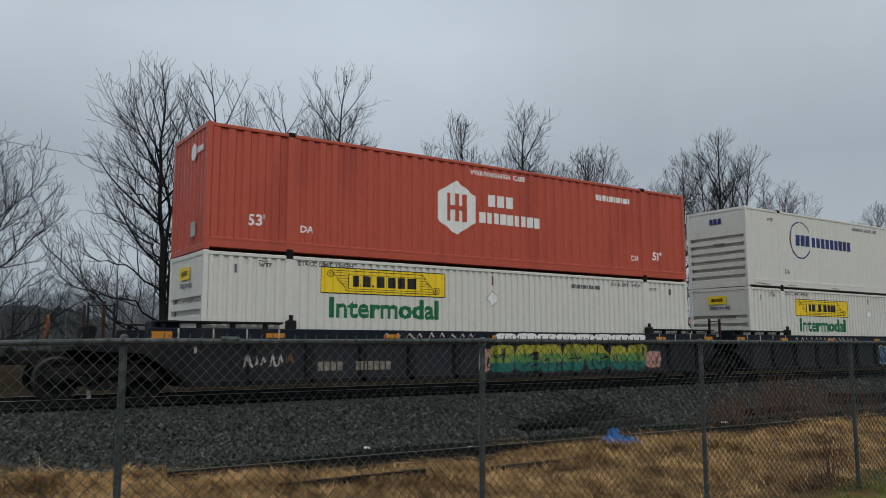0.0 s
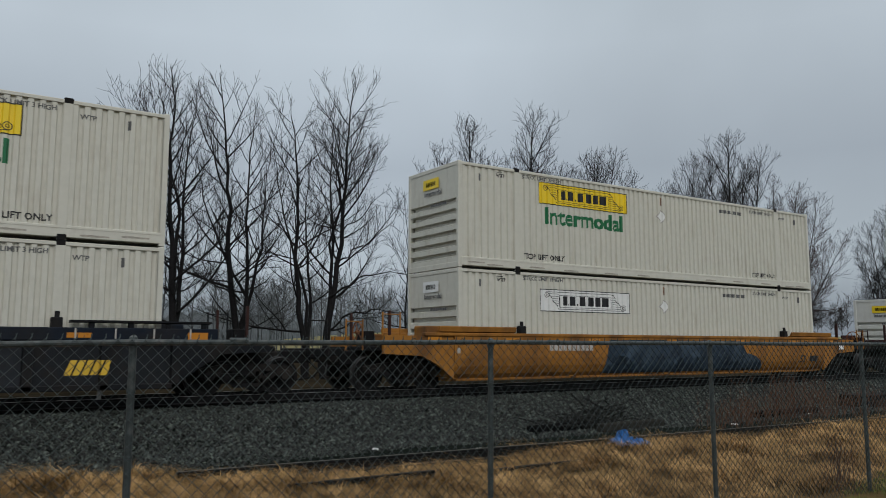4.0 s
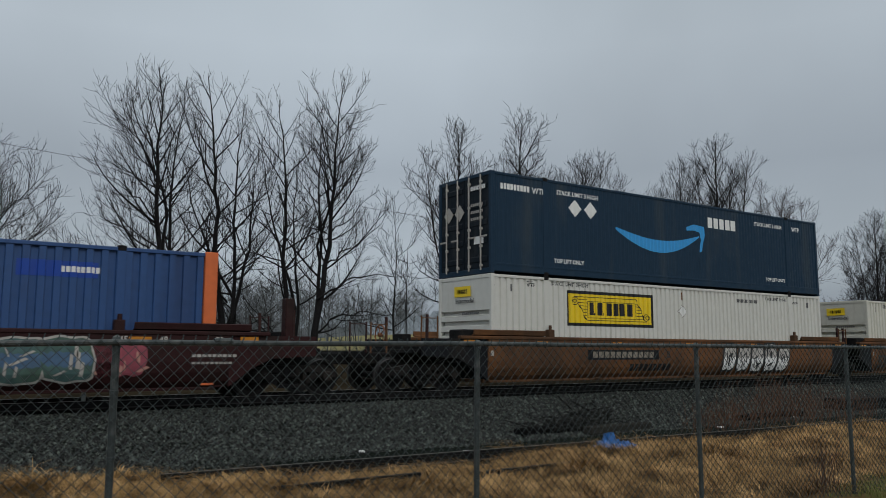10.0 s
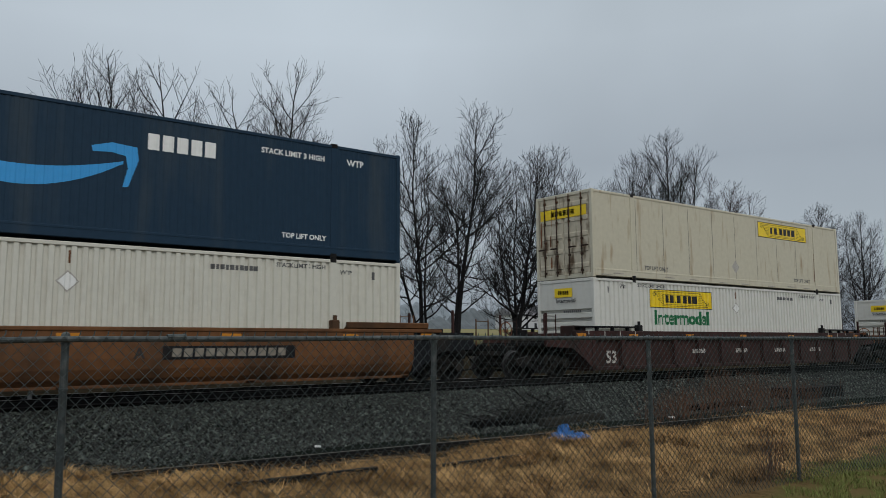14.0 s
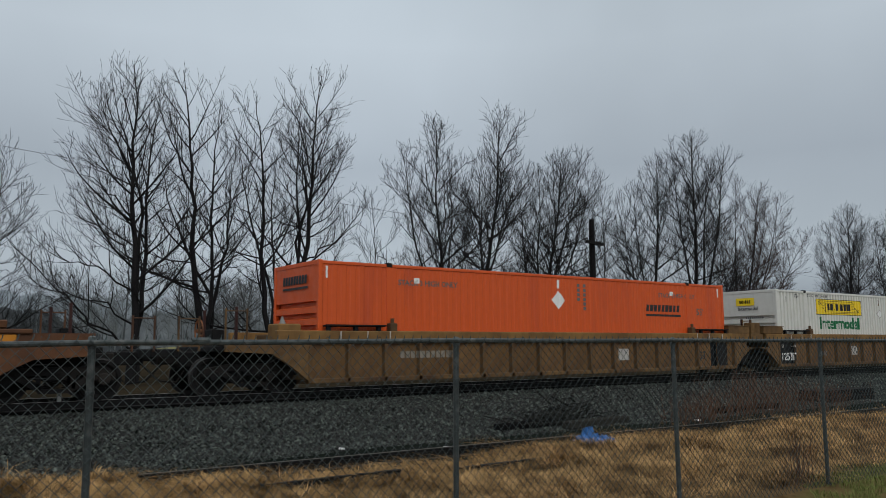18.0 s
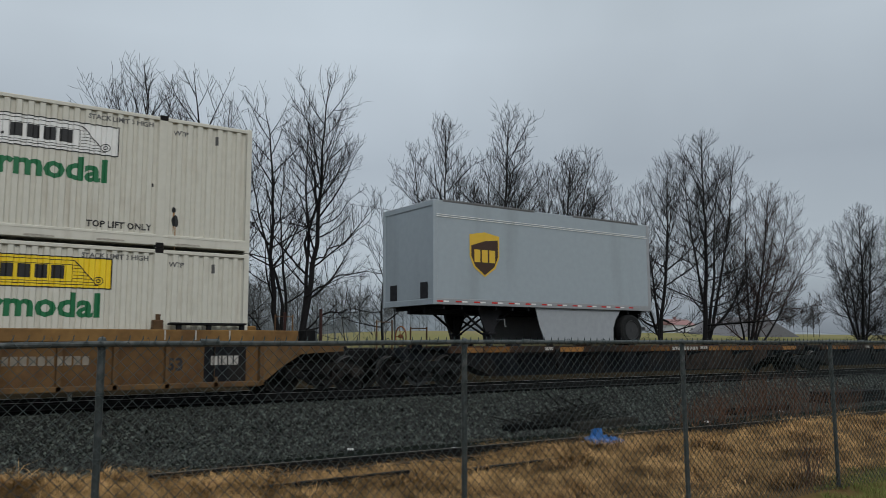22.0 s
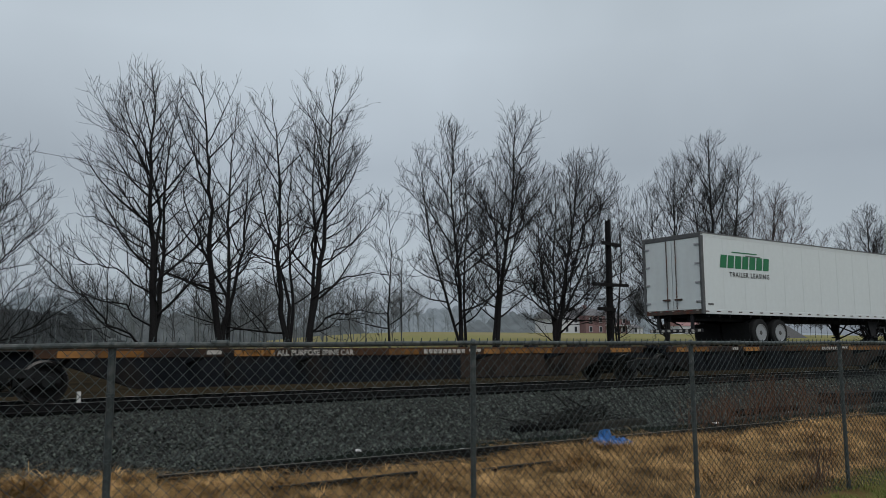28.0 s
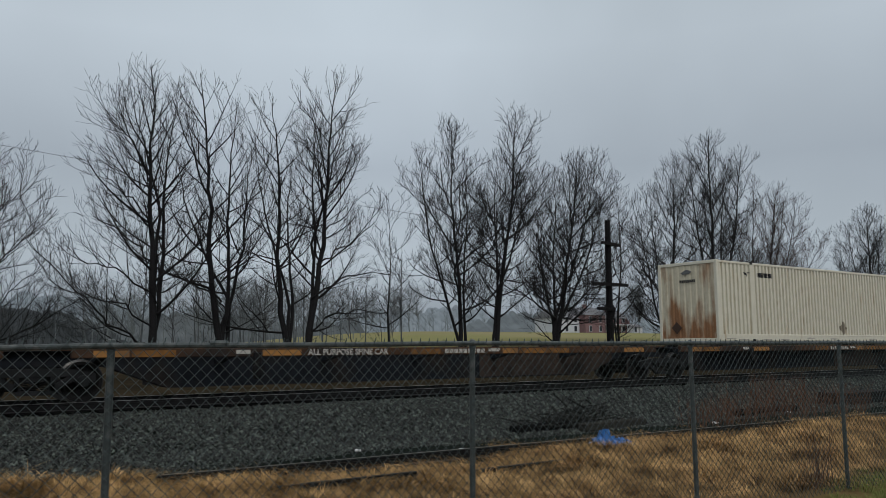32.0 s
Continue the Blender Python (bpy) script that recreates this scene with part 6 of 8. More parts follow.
def spine_car(s0, t0, t1, label, trucks, ends, items=(), hitch=None, paint="spine_car"):
    """A skeleton car: deep middle sill with side arms and long edge rails."""
    car = thing("spine_car", label, "freight car", (0, 0, 0), group="spine cars")
    m = M[paint]
    ln = t1 - t0
    belly = [(-0.9, 1.0), (-0.9, 0.74), (1.5, 0.70), (2.8, 0.22), (ln - 2.8, 0.22), (ln - 1.5, 0.70), (ln + 0.9, 0.74), (ln + 0.9, 1.0)]
    k = round(ln, 2)
    part("centre_sill", lambda: Shape().prism(belly, "y", -0.36, 0.36), m, car, key=k)
    part("sill_cap", lambda: Shape().box(-0.9, ln + 0.9, -0.55, 0.55, 1.0, 1.05, 0.01), m, car, key=k)
    if paint == "spine_car":
        part("web_plate", lambda: Shape().prism([(11.5, 0.25), (ln - 2.75, 0.25), (ln - 1.7, 0.66), (ln - 1.7, 0.98), (11.5, 0.98)], "y", -0.385, -0.362).box(11.5, ln - 2.2, -0.40, -0.384, 0.70, 0.74), M["spine_brown"], car, "grimy brown web plate", key=("w", k))
    for y in (-1, 1):
        part("edge_rail", lambda: Shape().box(0.6, ln - 0.6, -0.06, 0.06, 0.90, 1.09, 0.015), M["spine_rail"], car, at=(0, y * 1.24, 0), key=k)
    for i in range(7):
        x = 1.2 + (ln - 2.4) * i / 6
        part("side_arm", lambda: Shape().prism([(-1.2, 0.98), (-1.2, 0.90), (-0.3, 0.72), (0.3, 0.72), (1.2, 0.90), (1.2, 0.98)], "x", -0.09, 0.09), m, car, at=(x, 0, 0), key="a")
    for x in (ln / 2 - 8.0, ln / 2 - 6.1, ln / 2 + 6.1, ln / 2 + 8.0):
        for y in (-1, 1):
            part("pedestal", lambda: Shape().box(-0.2, 0.2, -0.14, 0.14, 1.05, 1.20, 0.02), m, car, at=(x, y * 1.12, 0), key="p")
    part("brake_bracket", lambda: Shape().box(-0.10, 0.10, -0.04, 0.04, 0.62, 1.0, 0.02).lathe((0, -0.09, 0.62), "y", [(-0.05, 0.04), (-0.05, 0.14), (0.05, 0.14), (0.05, 0.04)], 12).box(-0.09, 0.09, -0.10, 0.02, 0.40, 0.58, 0.02), M["truck_iron"], car, at=(4.48, -1.30, 0), key="bb")
    if hitch is not None:
        h = part("hitch_stand", lambda: Shape().prism([(0.12, 1.06), (-0.16, 1.96), (0.14, 1.96), (0.46, 1.06)], "y", -0.32, -0.22).prism([(0.12, 1.06), (-0.16, 1.96), (0.14, 1.96), (0.46, 1.06)], "y", 0.22, 0.32).box(-0.30, 0.36, -0.45, 0.45, 1.95, 2.03, 0.03), M["truck_iron"], car, at=(hitch - t0, 0, 0), key="h")
        part("hitch_strut", lambda: Shape().prism([(0.05, 1.88), (-0.1, 1.96), (-1.70, 1.14), (-1.60, 1.08)], "y", -0.10, 0.10), M["truck_iron"], h, key="hs")
    reflect = [("reflector", rect(x, 0.915, w, 0.135), c, 0) for x, w, c in ((1.0, 0.7, "amber_worn"), (1.75, 0.9, "amber_dull"), (4.6, 0.95, "amber_worn"), (8.6, 0.9, "amber_dull"), (11.6, 0.55, "amber_worn"), (12.2, 1.9, "amber_dull"), (ln - 2.1, 0.9, "amber_worn"))]
    reflect += [("stripe", rect(3.98, 0.96, 0.33, 0.09), "letter_grey", 0), ("stripe", rect(11.1, 0.97, 0.4, 0.08), "letter_grey", 0), ("number_bars", blocks(9.65, 0.935, 1.35, 0.11, 9), "letter_grey", 0)]
    car_paint(car, reflect + list(items), -1.302)
    if trucks[0]:
        bogie(car, 0.0, t0, "truck_dusty")
    if trucks[1]:
        bogie(car, ln, t0, "truck_dusty")
    for flag, x, sg in ((ends[0], -0.8, -1), (ends[1], ln + 0.8, 1)):
        if flag:
            part("coupler", lambda: coupler(sg), M["truck_iron"], car, at=(x, 0, 0), key=sg)
            part("end_beam", lambda: Shape().box(-0.08, 0.08, -1.3, 1.3, 0.80, 1.06, 0.02), m, car, at=(x, 0, 0), key="e")
            part("handrail", lambda: railing(-0.25, -1.3, 0.55, 0.5, 1.04), M["spine_rail"], car, at=(x - sg * 0.4, 0, 0), key="h")
            part("brake_wheel", brake_wheel, M["rust"], car, at=(x - sg * 0.2, -0.75, 1.35), key="s")
    return ride(car, t0)


SP = "grimy black-brown spine car with amber reflectors"
WORDS = [("word", letters(5.72, 0.922, 0.138, "ALL PURPOSE SPINE CAR"), "letter_grey", 0)]
TWIN = [("word", letters(4.75, 0.925, 0.125, "TWIN 28 - ALL PURPOSE SPINE CAR"), "letter_grey", 0)]
for a, b, tr, en, it, hi, pt in ((324.35, 342.45, (True, False), (True, False), (), None, "spine_car"), (342.45, 361.24, (True, False), (False, False), TWIN, 359.2, "spine_car"), (361.24, 378.0, (True, True), (False, True), (), 376.9, "spine_car"),
                                 (382.0, 400.5, (True, False), (True, False), (), None, "spine_car"), (400.5, 419.1, (True, False), (False, False), TWIN, None, "spine_car"), (419.1, 436.5, (True, True), (False, True), (), 435.7, "spine_car"),
                                 (440.6, 458.95, (True, False), (True, False), (), None, "spine_car"), (458.95, 477.5, (True, False), (False, False), WORDS, None, "spine_car"), (477.5, 496.0, (True, True), (False, True), (), None, "spine_car")):
    spine_car(a, a, b, SP, tr, en, it, hi, pt)


# ---- road trailers on the spine cars ----
def tyre():
    return Shape().lathe((0, 0, 0), "y", [(-0.14, 0.30), (-0.145, 0.43), (-0.12, 0.485), (-0.08, 0.50), (0.08, 0.50), (0.12, 0.485), (0.145, 0.44), (0.14, 0.30)], 32)


def rim():
    """The bright outer lip of a dished wheel."""
    return Shape().lathe((0, 0, 0), "y", [(-0.008, 0.315), (-0.032, 0.306), (-0.028, 0.288), (0.050, 0.270), (0.060, 0.262)], 28)


def wheel_disc():
    """The sunken disc with its hub and studs."""
    s = Shape().lathe((0, 0, 0), "y", [(0.058, 0.264), (0.082, 0.235), (0.088, 0.135), (0.030, 0.105), (-0.010, 0.080), (-0.018, 0.0)], 24)
    for i in range(10):
        a = 2 * math.pi * i / 10
        s.lathe((0.142 * math.cos(a), 0.08, 0.142 * math.sin(a)), "y", [(-0.03, 0.013), (0.01, 0.013)], 6)
    return s


def trailer(s, length, label, skin, axles, gear, rear_left, items, skirt=None, cap=False, tag="", rim_mat="alu"):
    """Box trailer, x from the end that leads to its left; z from the deck of the spine car."""
    t = thing("box_trailer", label, "trailer", (0, 0, 0), group="road trailers on the train")
    m = M[skin]
    z0, z1 = 0.98, 3.80
    n = round(length / 1.25) if not cap else 1
    w = length / n
    for y in (-1, 1):
        for i in range(n):
            part("side_panel", lambda: Shape().box(0.0012, w - 0.0012, -0.012, 0.012, z0 + 0.16, z1 - (0.42 if cap else 0.14)), m, t, at=(i * w, y * 1.278, 0), key=(round(w, 3), cap))
            if i and y < 0:
                part("seam_strip", lambda: Shape().box(-0.045, 0.045, -0.003, 0.003, z0 + 0.17, z1 - 0.15, 0.001), m, t, at=(i * w, -1.2925, 0), key="ss")
        part("bottom_rail", lambda: Shape().box(0.0, length, -0.03, 0.03, z0, z0 + 0.17, 0.01), m if skin == "trailer_white" else M["alu"], t, at=(0, y * 1.265, 0), key=length)
        part("top_rail", lambda: Shape().box(0.0, length, -0.03, 0.03, z1 - (0.43 if cap else 0.15), z1, 0.012).box(0, length, -0.036, -0.028, z1 - (0.46 if cap else 0.1), z1 - (0.44 if cap else 0.08)).box(0, length, -0.036, -0.028, z1 - (0.40 if cap else 0.04), z1 - (0.38 if cap else 0.02)), m if not cap else M["trailer_grey"], t, at=(0, y * 1.265, 0), key=(length, cap))
        if cap:
            part("roof_edge_strip", lambda: Shape().box(0.3, length * 0.42, -0.04, 0.02, z1 - 0.04, z1 + 0.03, 0.01).box(length * 0.6, length - 0.5, -0.04, 0.02, z1 - 0.04, z1 + 0.03, 0.01), M["ink"], t, at=(0, y * 1.262, 0), key=length)
            part("trim_line", lambda: Shape().box(0.1, length - 0.1, -0.012, 0.0, z1 - 0.455, z1 - 0.435).box(0.1, length - 0.1, -0.012, 0.0, z1 - 0.40, z1 - 0.385), M["letter_white"], t, at=(0, y * 1.262 + (-0.034 if y < 0 else 0.046), 0), key=(length, "tl"))
        for x in (0.06, length - 0.06):
            part("corner_post", lambda: Shape().box(-0.07, 0.07, -0.05, 0.05, z0, z1 + 0.004, 0.015), M["rim_grey"] if skin == "trailer_white" and x < 1 else M["alu"] if x > 1 or rear_left else m, t, at=(x, y * 1.25, 0), key="c")
    part("roof", lambda: Shape().box(0.02, length - 0.02, -1.24, 1.24, z1 - 0.06, z1 - 0.01), m, t, key=length)
    part("floor", lambda: Shape().box(0.02, length - 0.02, -1.24, 1.24, z0 + 0.02, z0 + 0.12), M["chassis"], t, key=length)
    for y in (-0.4, 0.4):
        part("chassis_rail", lambda: Shape().box(0.3, length - 0.3, -0.06, 0.06, z0 - 0.2, z0 + 0.02), M["chassis"], t, at=(0, y, 0), key=length)
    for i in range(int(length / 0.6)):
        part("cross_member", lambda: Shape().box(-0.03, 0.03, -1.2, 1.2, z0 - 0.10, z0 + 0.02), M["chassis"], t, at=(0.4 + 0.6 * i, 0, 0), key="x")
    tape = [("reflective_tape", rect(0.1 + 0.62 * i, z0 + 0.07, 0.20, 0.04), "red_tape" if skin != "trailer_white" else "tape_dark", 0) for i in range(int((length - 0.4) / 0.62))] + ([("reflective_tape", rect(0.32 + 0.62 * i, z0 + 0.07, 0.18, 0.04), "letter_white", 0) for i in range(int((length - 0.6) / 0.62))] if skin != "trailer_white" else [])
    car_paint(t, tape + list(items), -1.297)
    ends = ((0.0, rear_left), (length, not rear_left))
    for x, rear in ends:
        e = Matrix.Identity(4) if x == 0 else Matrix.Translation((length, 0, 0)) @ pose(0, 0, 0, 0, 0, 180)
        part("end_header", lambda: Shape().box(0.0, 0.08, -1.2, 1.2, z1 - 0.16, z1, 0.01), M["rim_grey"] if rear and skin == "trailer_white" else M["alu"] if rear else m, t, at=e, key="eh")
        part("end_sill", lambda: Shape().box(0, 0.08, -1.2, 1.2, z0, z0 + 0.16, 0.01), M["sill_rusty"] if rear and skin == "trailer_white" else M["alu"] if rear else m, t, at=e, key="es")
        if rear and skin == "trailer_white":
            for sg in (-1, 1):
                d = part("door", lambda: Shape().box(0.02, 0.05, 0.01, 1.19, z0 + 0.165, z1 - 0.165, 0.008), m, t, at=e @ Matrix.Diagonal((1, sg, 1, 1)), key="rd")
                part("locking_bar", lambda: Shape().tube([(-0.02, 0.2, z0 + 0.2), (-0.02, 0.2, z1 - 0.18)], 0.018, 8).box(-0.04, 0.02, 0.10, 0.42, z0 + 0.5, z0 + 0.56, 0.01), M["sill_rusty"], d, key="lb")
                for k in range(4):
                    part("hinge", lambda: Shape().box(-0.015, 0.03, 1.0, 1.2, 0, 0.07, 0.008), M["steel"], d, at=(0, 0, z0 + 0.4 + 0.66 * k), key="hg")
        elif rear:
            for k in range(4):
                part("door_slat", lambda: Shape().box(0.06, 0.09, -1.17, 1.17, 0.001, 0.619, 0.003), M["door_grey"] if skin == "trailer_grey" else m, t, at=e @ Matrix.Translation((0, 0, z0 + 0.17 + 0.62 * k)), key="ds")
            part("door_handle", lambda: Shape().box(0.02, 0.07, -0.45, -0.25, z0 + 0.28, z0 + 0.36, 0.01).tube([(0.04, -0.5, z0 + 0.3), (0.04, -0.1, z0 + 0.34)], 0.02, 6), M["steel"], t, at=e, key="dh")
            for k in range(6):
                part("reflective_strip", lambda: Shape().box(-0.006, 0.0, 0.0, 0.17, z0 + 0.05, z0 + 0.10), M["red_tape"] if k % 2 else M["letter_white"], t, at=e @ Matrix.Translation((0, -1.1 + 0.4 * k, 0)), key="rs")
        else:
            part("front_wall", lambda: Shape().box(0.02, 0.06, -1.2, 1.2, z0 + 0.16, z1 - 0.16), m, t, at=e, key="fw")
            for y in (-1.0, 0.55):
                part("vent", lambda: Shape().box(0.0, 0.02, 0.0, 0.36, z0 + 0.18, z0 + 0.62, 0.008), M["chassis"], t, at=e @ Matrix.Translation((0, y, 0)), key="vt")
        if rear:
            part("rear_bumper", lambda: Shape().box(0.05, 0.15, -1.15, 1.15, z0 - 0.62, z0 - 0.50, 0.015).box(0.05, 0.13, -0.8, -0.68, z0 - 0.55, z0, 0.01).box(0.05, 0.13, 0.68, 0.8, z0 - 0.55, z0, 0.01), M["alu"] if skin == "trailer_grey" else M["chassis"], t, at=e, key=("rb", skin))
            for k in range(9 if skin == "trailer_white" else 0):
                part("bumper_stripe", lambda: Shape().box(0.044, 0.049, -0.06, 0.06, z0 - 0.60, z0 - 0.52), M["letter_grey"], t, at=e @ Matrix.Translation((0, -1.04 + 0.26 * k, 0)), key="bs")
                part("reflective_strip", lambda: Shape().box(-0.006, 0.0, -0.05, 0.05, z0 + 0.115, z0 + 0.15), M["emblem_red"] if k % 2 else M["letter_grey"], t, at=e @ Matrix.Translation((0, -1.04 + 0.26 * k, 0)), key="rs")
            for y in () if skin == "trailer_white" else (-0.62, 0.62):
                part("mud_flap", lambda: Shape().box(0.20, 0.22, -0.3, 0.3, z0 - 0.75, z0 - 0.05), M["rubber"], t, at=e @ Matrix.Translation((0, y, 0)), key="mf")
    for x in axles:
        part("axle", lambda: Shape().tube([(0, -1.0, 0), (0, 1.0, 0)], 0.07, 10).box(-0.25, 0.25, -0.52, -0.40, 0.0, 0.5, 0.02).box(-0.25, 0.25, 0.40, 0.52, 0.0, 0.5, 0.02), M["chassis"], t, at=(x, 0, 0.36), key="ax")
        for y in (-1, 1):
            for off in (1.10, 0.78):
                wh = part("wheel", tyre, M["rubber"], t, at=(x, y * off, 0.36), key="ty")
                for k in range(5 if off == 1.10 and y < 0 else 0):
                    part("hand_hole", lambda: Shape().lathe((0, 0, 0), "y", [(-0.004, 0.0), (-0.004, 0.042), (0.002, 0.044)], 10), M["chassis"], wh, at=(0.195 * math.cos(1.2566 * k + 0.4), -0.051, 0.195 * math.sin(1.2566 * k + 0.4)), key="hh")
                part("rim", rim, M[rim_mat], wh, at=pose(0, -0.135 if y < 0 else 0.135, 0, 0, 0, 0 if y < 0 else 180), key="rm")
                # behind a bright lip the disc takes the grey with shade mixed in
                part("wheel_disc", wheel_disc, M["disc_grey"] if rim_mat == "alu" else M[rim_mat], wh, at=pose(0, -0.135 if y < 0 else 0.135, 0, 0, 0, 0 if y < 0 else 180), key="wd")
    for y in (-1, 1):
        part("landing_leg", lambda: Shape().box(-0.07, 0.07, -0.07, 0.07, -0.02, z0, 0.012).box(-0.18, 0.18, -0.14, 0.14, -0.05, 0.0, 0.01).tube([(0.0, 0, 0.25), (0.9, 0, z0 - 0.1)], 0.035, 6).tube([(0.0, 0, 0.25), (-0.9, 0, z0 - 0.1)], 0.035, 6), M["chassis"], t, at=(gear, y * 0.72, 0), key="lg")
    for y in (-1, 1):
        part("leg_plate", lambda: Shape().prism([(-0.42, 0.97), (0.48, 0.97), (0.20, 0.28), (-0.10, 0.28)], "y", -0.02, 0.02), M["chassis"], t, at=(gear, y * 0.82, 0), key="lp")
        part("sand_shoe", lambda: Shape().box(-0.16, 0.16, -0.13, 0.13, 0.20, 0.26, 0.015), M["chassis"], t, at=(gear + 0.05, y * 0.82, 0), key="sh")
    part("crank", lambda: Shape().tube([(0, -0.84, 0.62), (0, -1.18, 0.62), (0.02, -1.18, 0.42), (0.02, -1.26, 0.42)], 0.014, 6), M["alu"], t, at=(gear + 0.3, 0, 0), key="ck")
    part("leg_brace", lambda: Shape().tube([(0, -0.72, 0.15), (0, 0.72, 0.75)], 0.03, 6).tube([(0, 0.72, 0.15), (0, -0.72, 0.75)], 0.03, 6), M["chassis"], t, at=(gear, 0, 0), key="lbz")
    if skin == "trailer_white":
        for y in (-1, 1):
            part("mud_flap", lambda: Shape().prism([(-0.57, -0.02), (-0.67, 0.70), (-0.655, 0.70), (-0.555, -0.02)], "y", -0.58, 0.58), M["rubber"], t, at=(axles[0], y * 0.62, 0), key="mg")
            part("slide_rail", lambda: Shape().box(0.35, 6.2, -0.04, 0.04, 0.76, 0.885, 0.01), M["chassis"], t, at=(0, y * 0.62, 0), key="sr")
            part("axle_hanger", lambda: Shape().box(-0.45, 1.75, -0.06, 0.06, 0.40, 0.76, 0.03), M["chassis"], t, at=(axles[0], y * 0.52, 0), key="ah")
            part("roof_line", lambda: Shape().box(0.0, length, -0.008, 0.0, z1 - 0.035, z1 + 0.004), M["ink"], t, at=(0, y * 1.302, 0), key="rl")
    if skirt:
        a, b = skirt
        for y in (-1, 1):
            part("side_skirt", lambda: Shape().prism([(a, 0.02), (b - 0.36, 0.02), (b - 0.36, 0.42), (b - 0.24, 0.70), (b, z0), (a - 0.35, z0), (a - 0.2, 0.45)], "y", -0.012, 0.012), M["trailer_skirt"], t, at=(0, y * 1.2, 0), key=(a, b))
    return ride(t, s, DECK)


def shield(x, z, w, h):
    outer = [(x, z + 0.93 * h), (x + 0.5 * w, z + h), (x + w, z + 0.93 * h), (x + w, z + 0.45 * h), (x + 0.86 * w, z + 0.2 * h), (x + 0.5 * w, z), (x + 0.14 * w, z + 0.2 * h), (x, z + 0.45 * h)]
    inner = [(x + 0.05 * w, z + 0.68 * h), (x + 0.5 * w, z + 0.80 * h), (x + 0.95 * w, z + 0.84 * h), (x + 0.95 * w, z + 0.46 * h), (x + 0.82 * w, z + 0.23 * h), (x + 0.5 * w, z + 0.04 * h), (x + 0.18 * w, z + 0.23 * h), (x + 0.05 * w, z + 0.46 * h)]
    return [("emblem", polygon(outer), "gold", 0), ("emblem_field", polygon(inner), "brown_logo", 1), ("emblem_bars", blocks(x + 0.15 * w, z + 0.32 * h, 0.75 * w, 0.28 * h, 3), "gold", 2)]


GREY = "pale grey box trailer with gold shield emblem"
trailer(324.43, 8.6, GREY + " and white side skirt", "trailer_grey", (7.7,), 2.2, False, shield(1.2, 1.78, 1.05, 1.25), (4.0, 7.25), True, "ua", "rim_black")
trailer(370.92, 8.2, GREY + " and grey roll door", "trailer_grey", (0.85,), 5.6, True, shield(6.2, 1.80, 1.05, 1.22) + [("plate", rect(0.15, 1.35, 0.22, 0.12), "chassis", 0)], None, True, "ub", "rim_grey")
prem = [("name_bars", blocks(1.0, 2.62, 2.95, 0.46, 7, 0.15, 0.16), "green", 0), ("name_rule", rect(1.7, 3.18, 1.5, 0.04), "green", 0), ("name_rule", rect(2.5, 3.08, 0.9, 0.04), "ink", 0), ("word", letters(1.52, 2.32, 0.17, "TRAILER LEASING"), "black", 0), ("number_bars", blocks(15.1, 1.3, 0.5, 0.08, 8), "ink", 0), ("plate", rect(0.25, 1.28, 0.3, 0.07), "ink", 0)]
trailer(421.6, 16.0, "long white box trailer with green barred name and steel wheels", "trailer_white", (3.30, 4.50), 11.95, True, prem, None, False, "pr")


# ---- chain-link fence ----
FENCE_Y, FENCE_TOP, POST0, STEP = 5.94, 1.955, 1.319, 3.1285
fence = thing("chain_link_fence", "galvanised chain-link fence with round posts and top rail", "fence", (0, FENCE_Y, 0))
for i in range(-3, 9):
    def post_shape():
        s = Shape().tube([(0, 0, -0.3), (0, 0, FENCE_TOP - 0.02)], 0.026, 12)
        s.lathe((0, 0, FENCE_TOP - 0.05), "z", [(0.0, 0.032), (0.05, 0.032), (0.075, 0.027), (0.085, 0.012)], 12)
        for z in (0.25, 0.75, 1.15, 1.6):
            s.lathe((0, 0, z), "z", [(-0.012, 0.026), (-0.01, 0.031), (0.01, 0.031), (0.012, 0.026)], 10)
        return s
    part("post", post_shape, M["galv"], fence, at=pose(POST0 + STEP * i, 0, 0, 0.25 * math.sin(i * 2.1), 0.35 * math.sin(i * 1.7)), key="p")
for i in range(-3, 8):
    # the rail dips towards its near end
    za, zb = {-1: (-0.065, -0.014), 0: (-0.014, 0.0)}.get(i, (0.0, 0.0) if i > 0 else (-0.065, -0.065))
    part("top_rail", lambda: Shape().tube([(0, 0, za), (STEP * 0.5, 0, (za + zb) / 2 - 0.006), (STEP, 0, zb)], 0.0215, 10), M["galv"], fence, at=(POST0 + STEP * i, -0.035, FENCE_TOP), key=("t", za, zb))
    part("rail_sleeve", lambda: Shape().tube([(-0.07, 0, 0), (0.07, 0, 0)], 0.0235, 10), M["galv"], fence, at=(POST0 + STEP * i + 0.75, -0.035, FENCE_TOP), key="s")
    def tie_shape():
        s = Shape()
        n = 10
        pts = [(0.3 + 0.008 * j / n, 0.030 * math.cos(2 * math.pi * j / n), 0.030 * math.sin(2 * math.pi * j / n)) for j in range(n + 1)]
        return s.tube(pts, 0.003, 4, False)
    for k in range(6):
        part("wire_tie", tie_shape, M["wire"], fence, at=(POST0 + STEP * i + 0.5 * k, -0.035, FENCE_TOP), key="w")


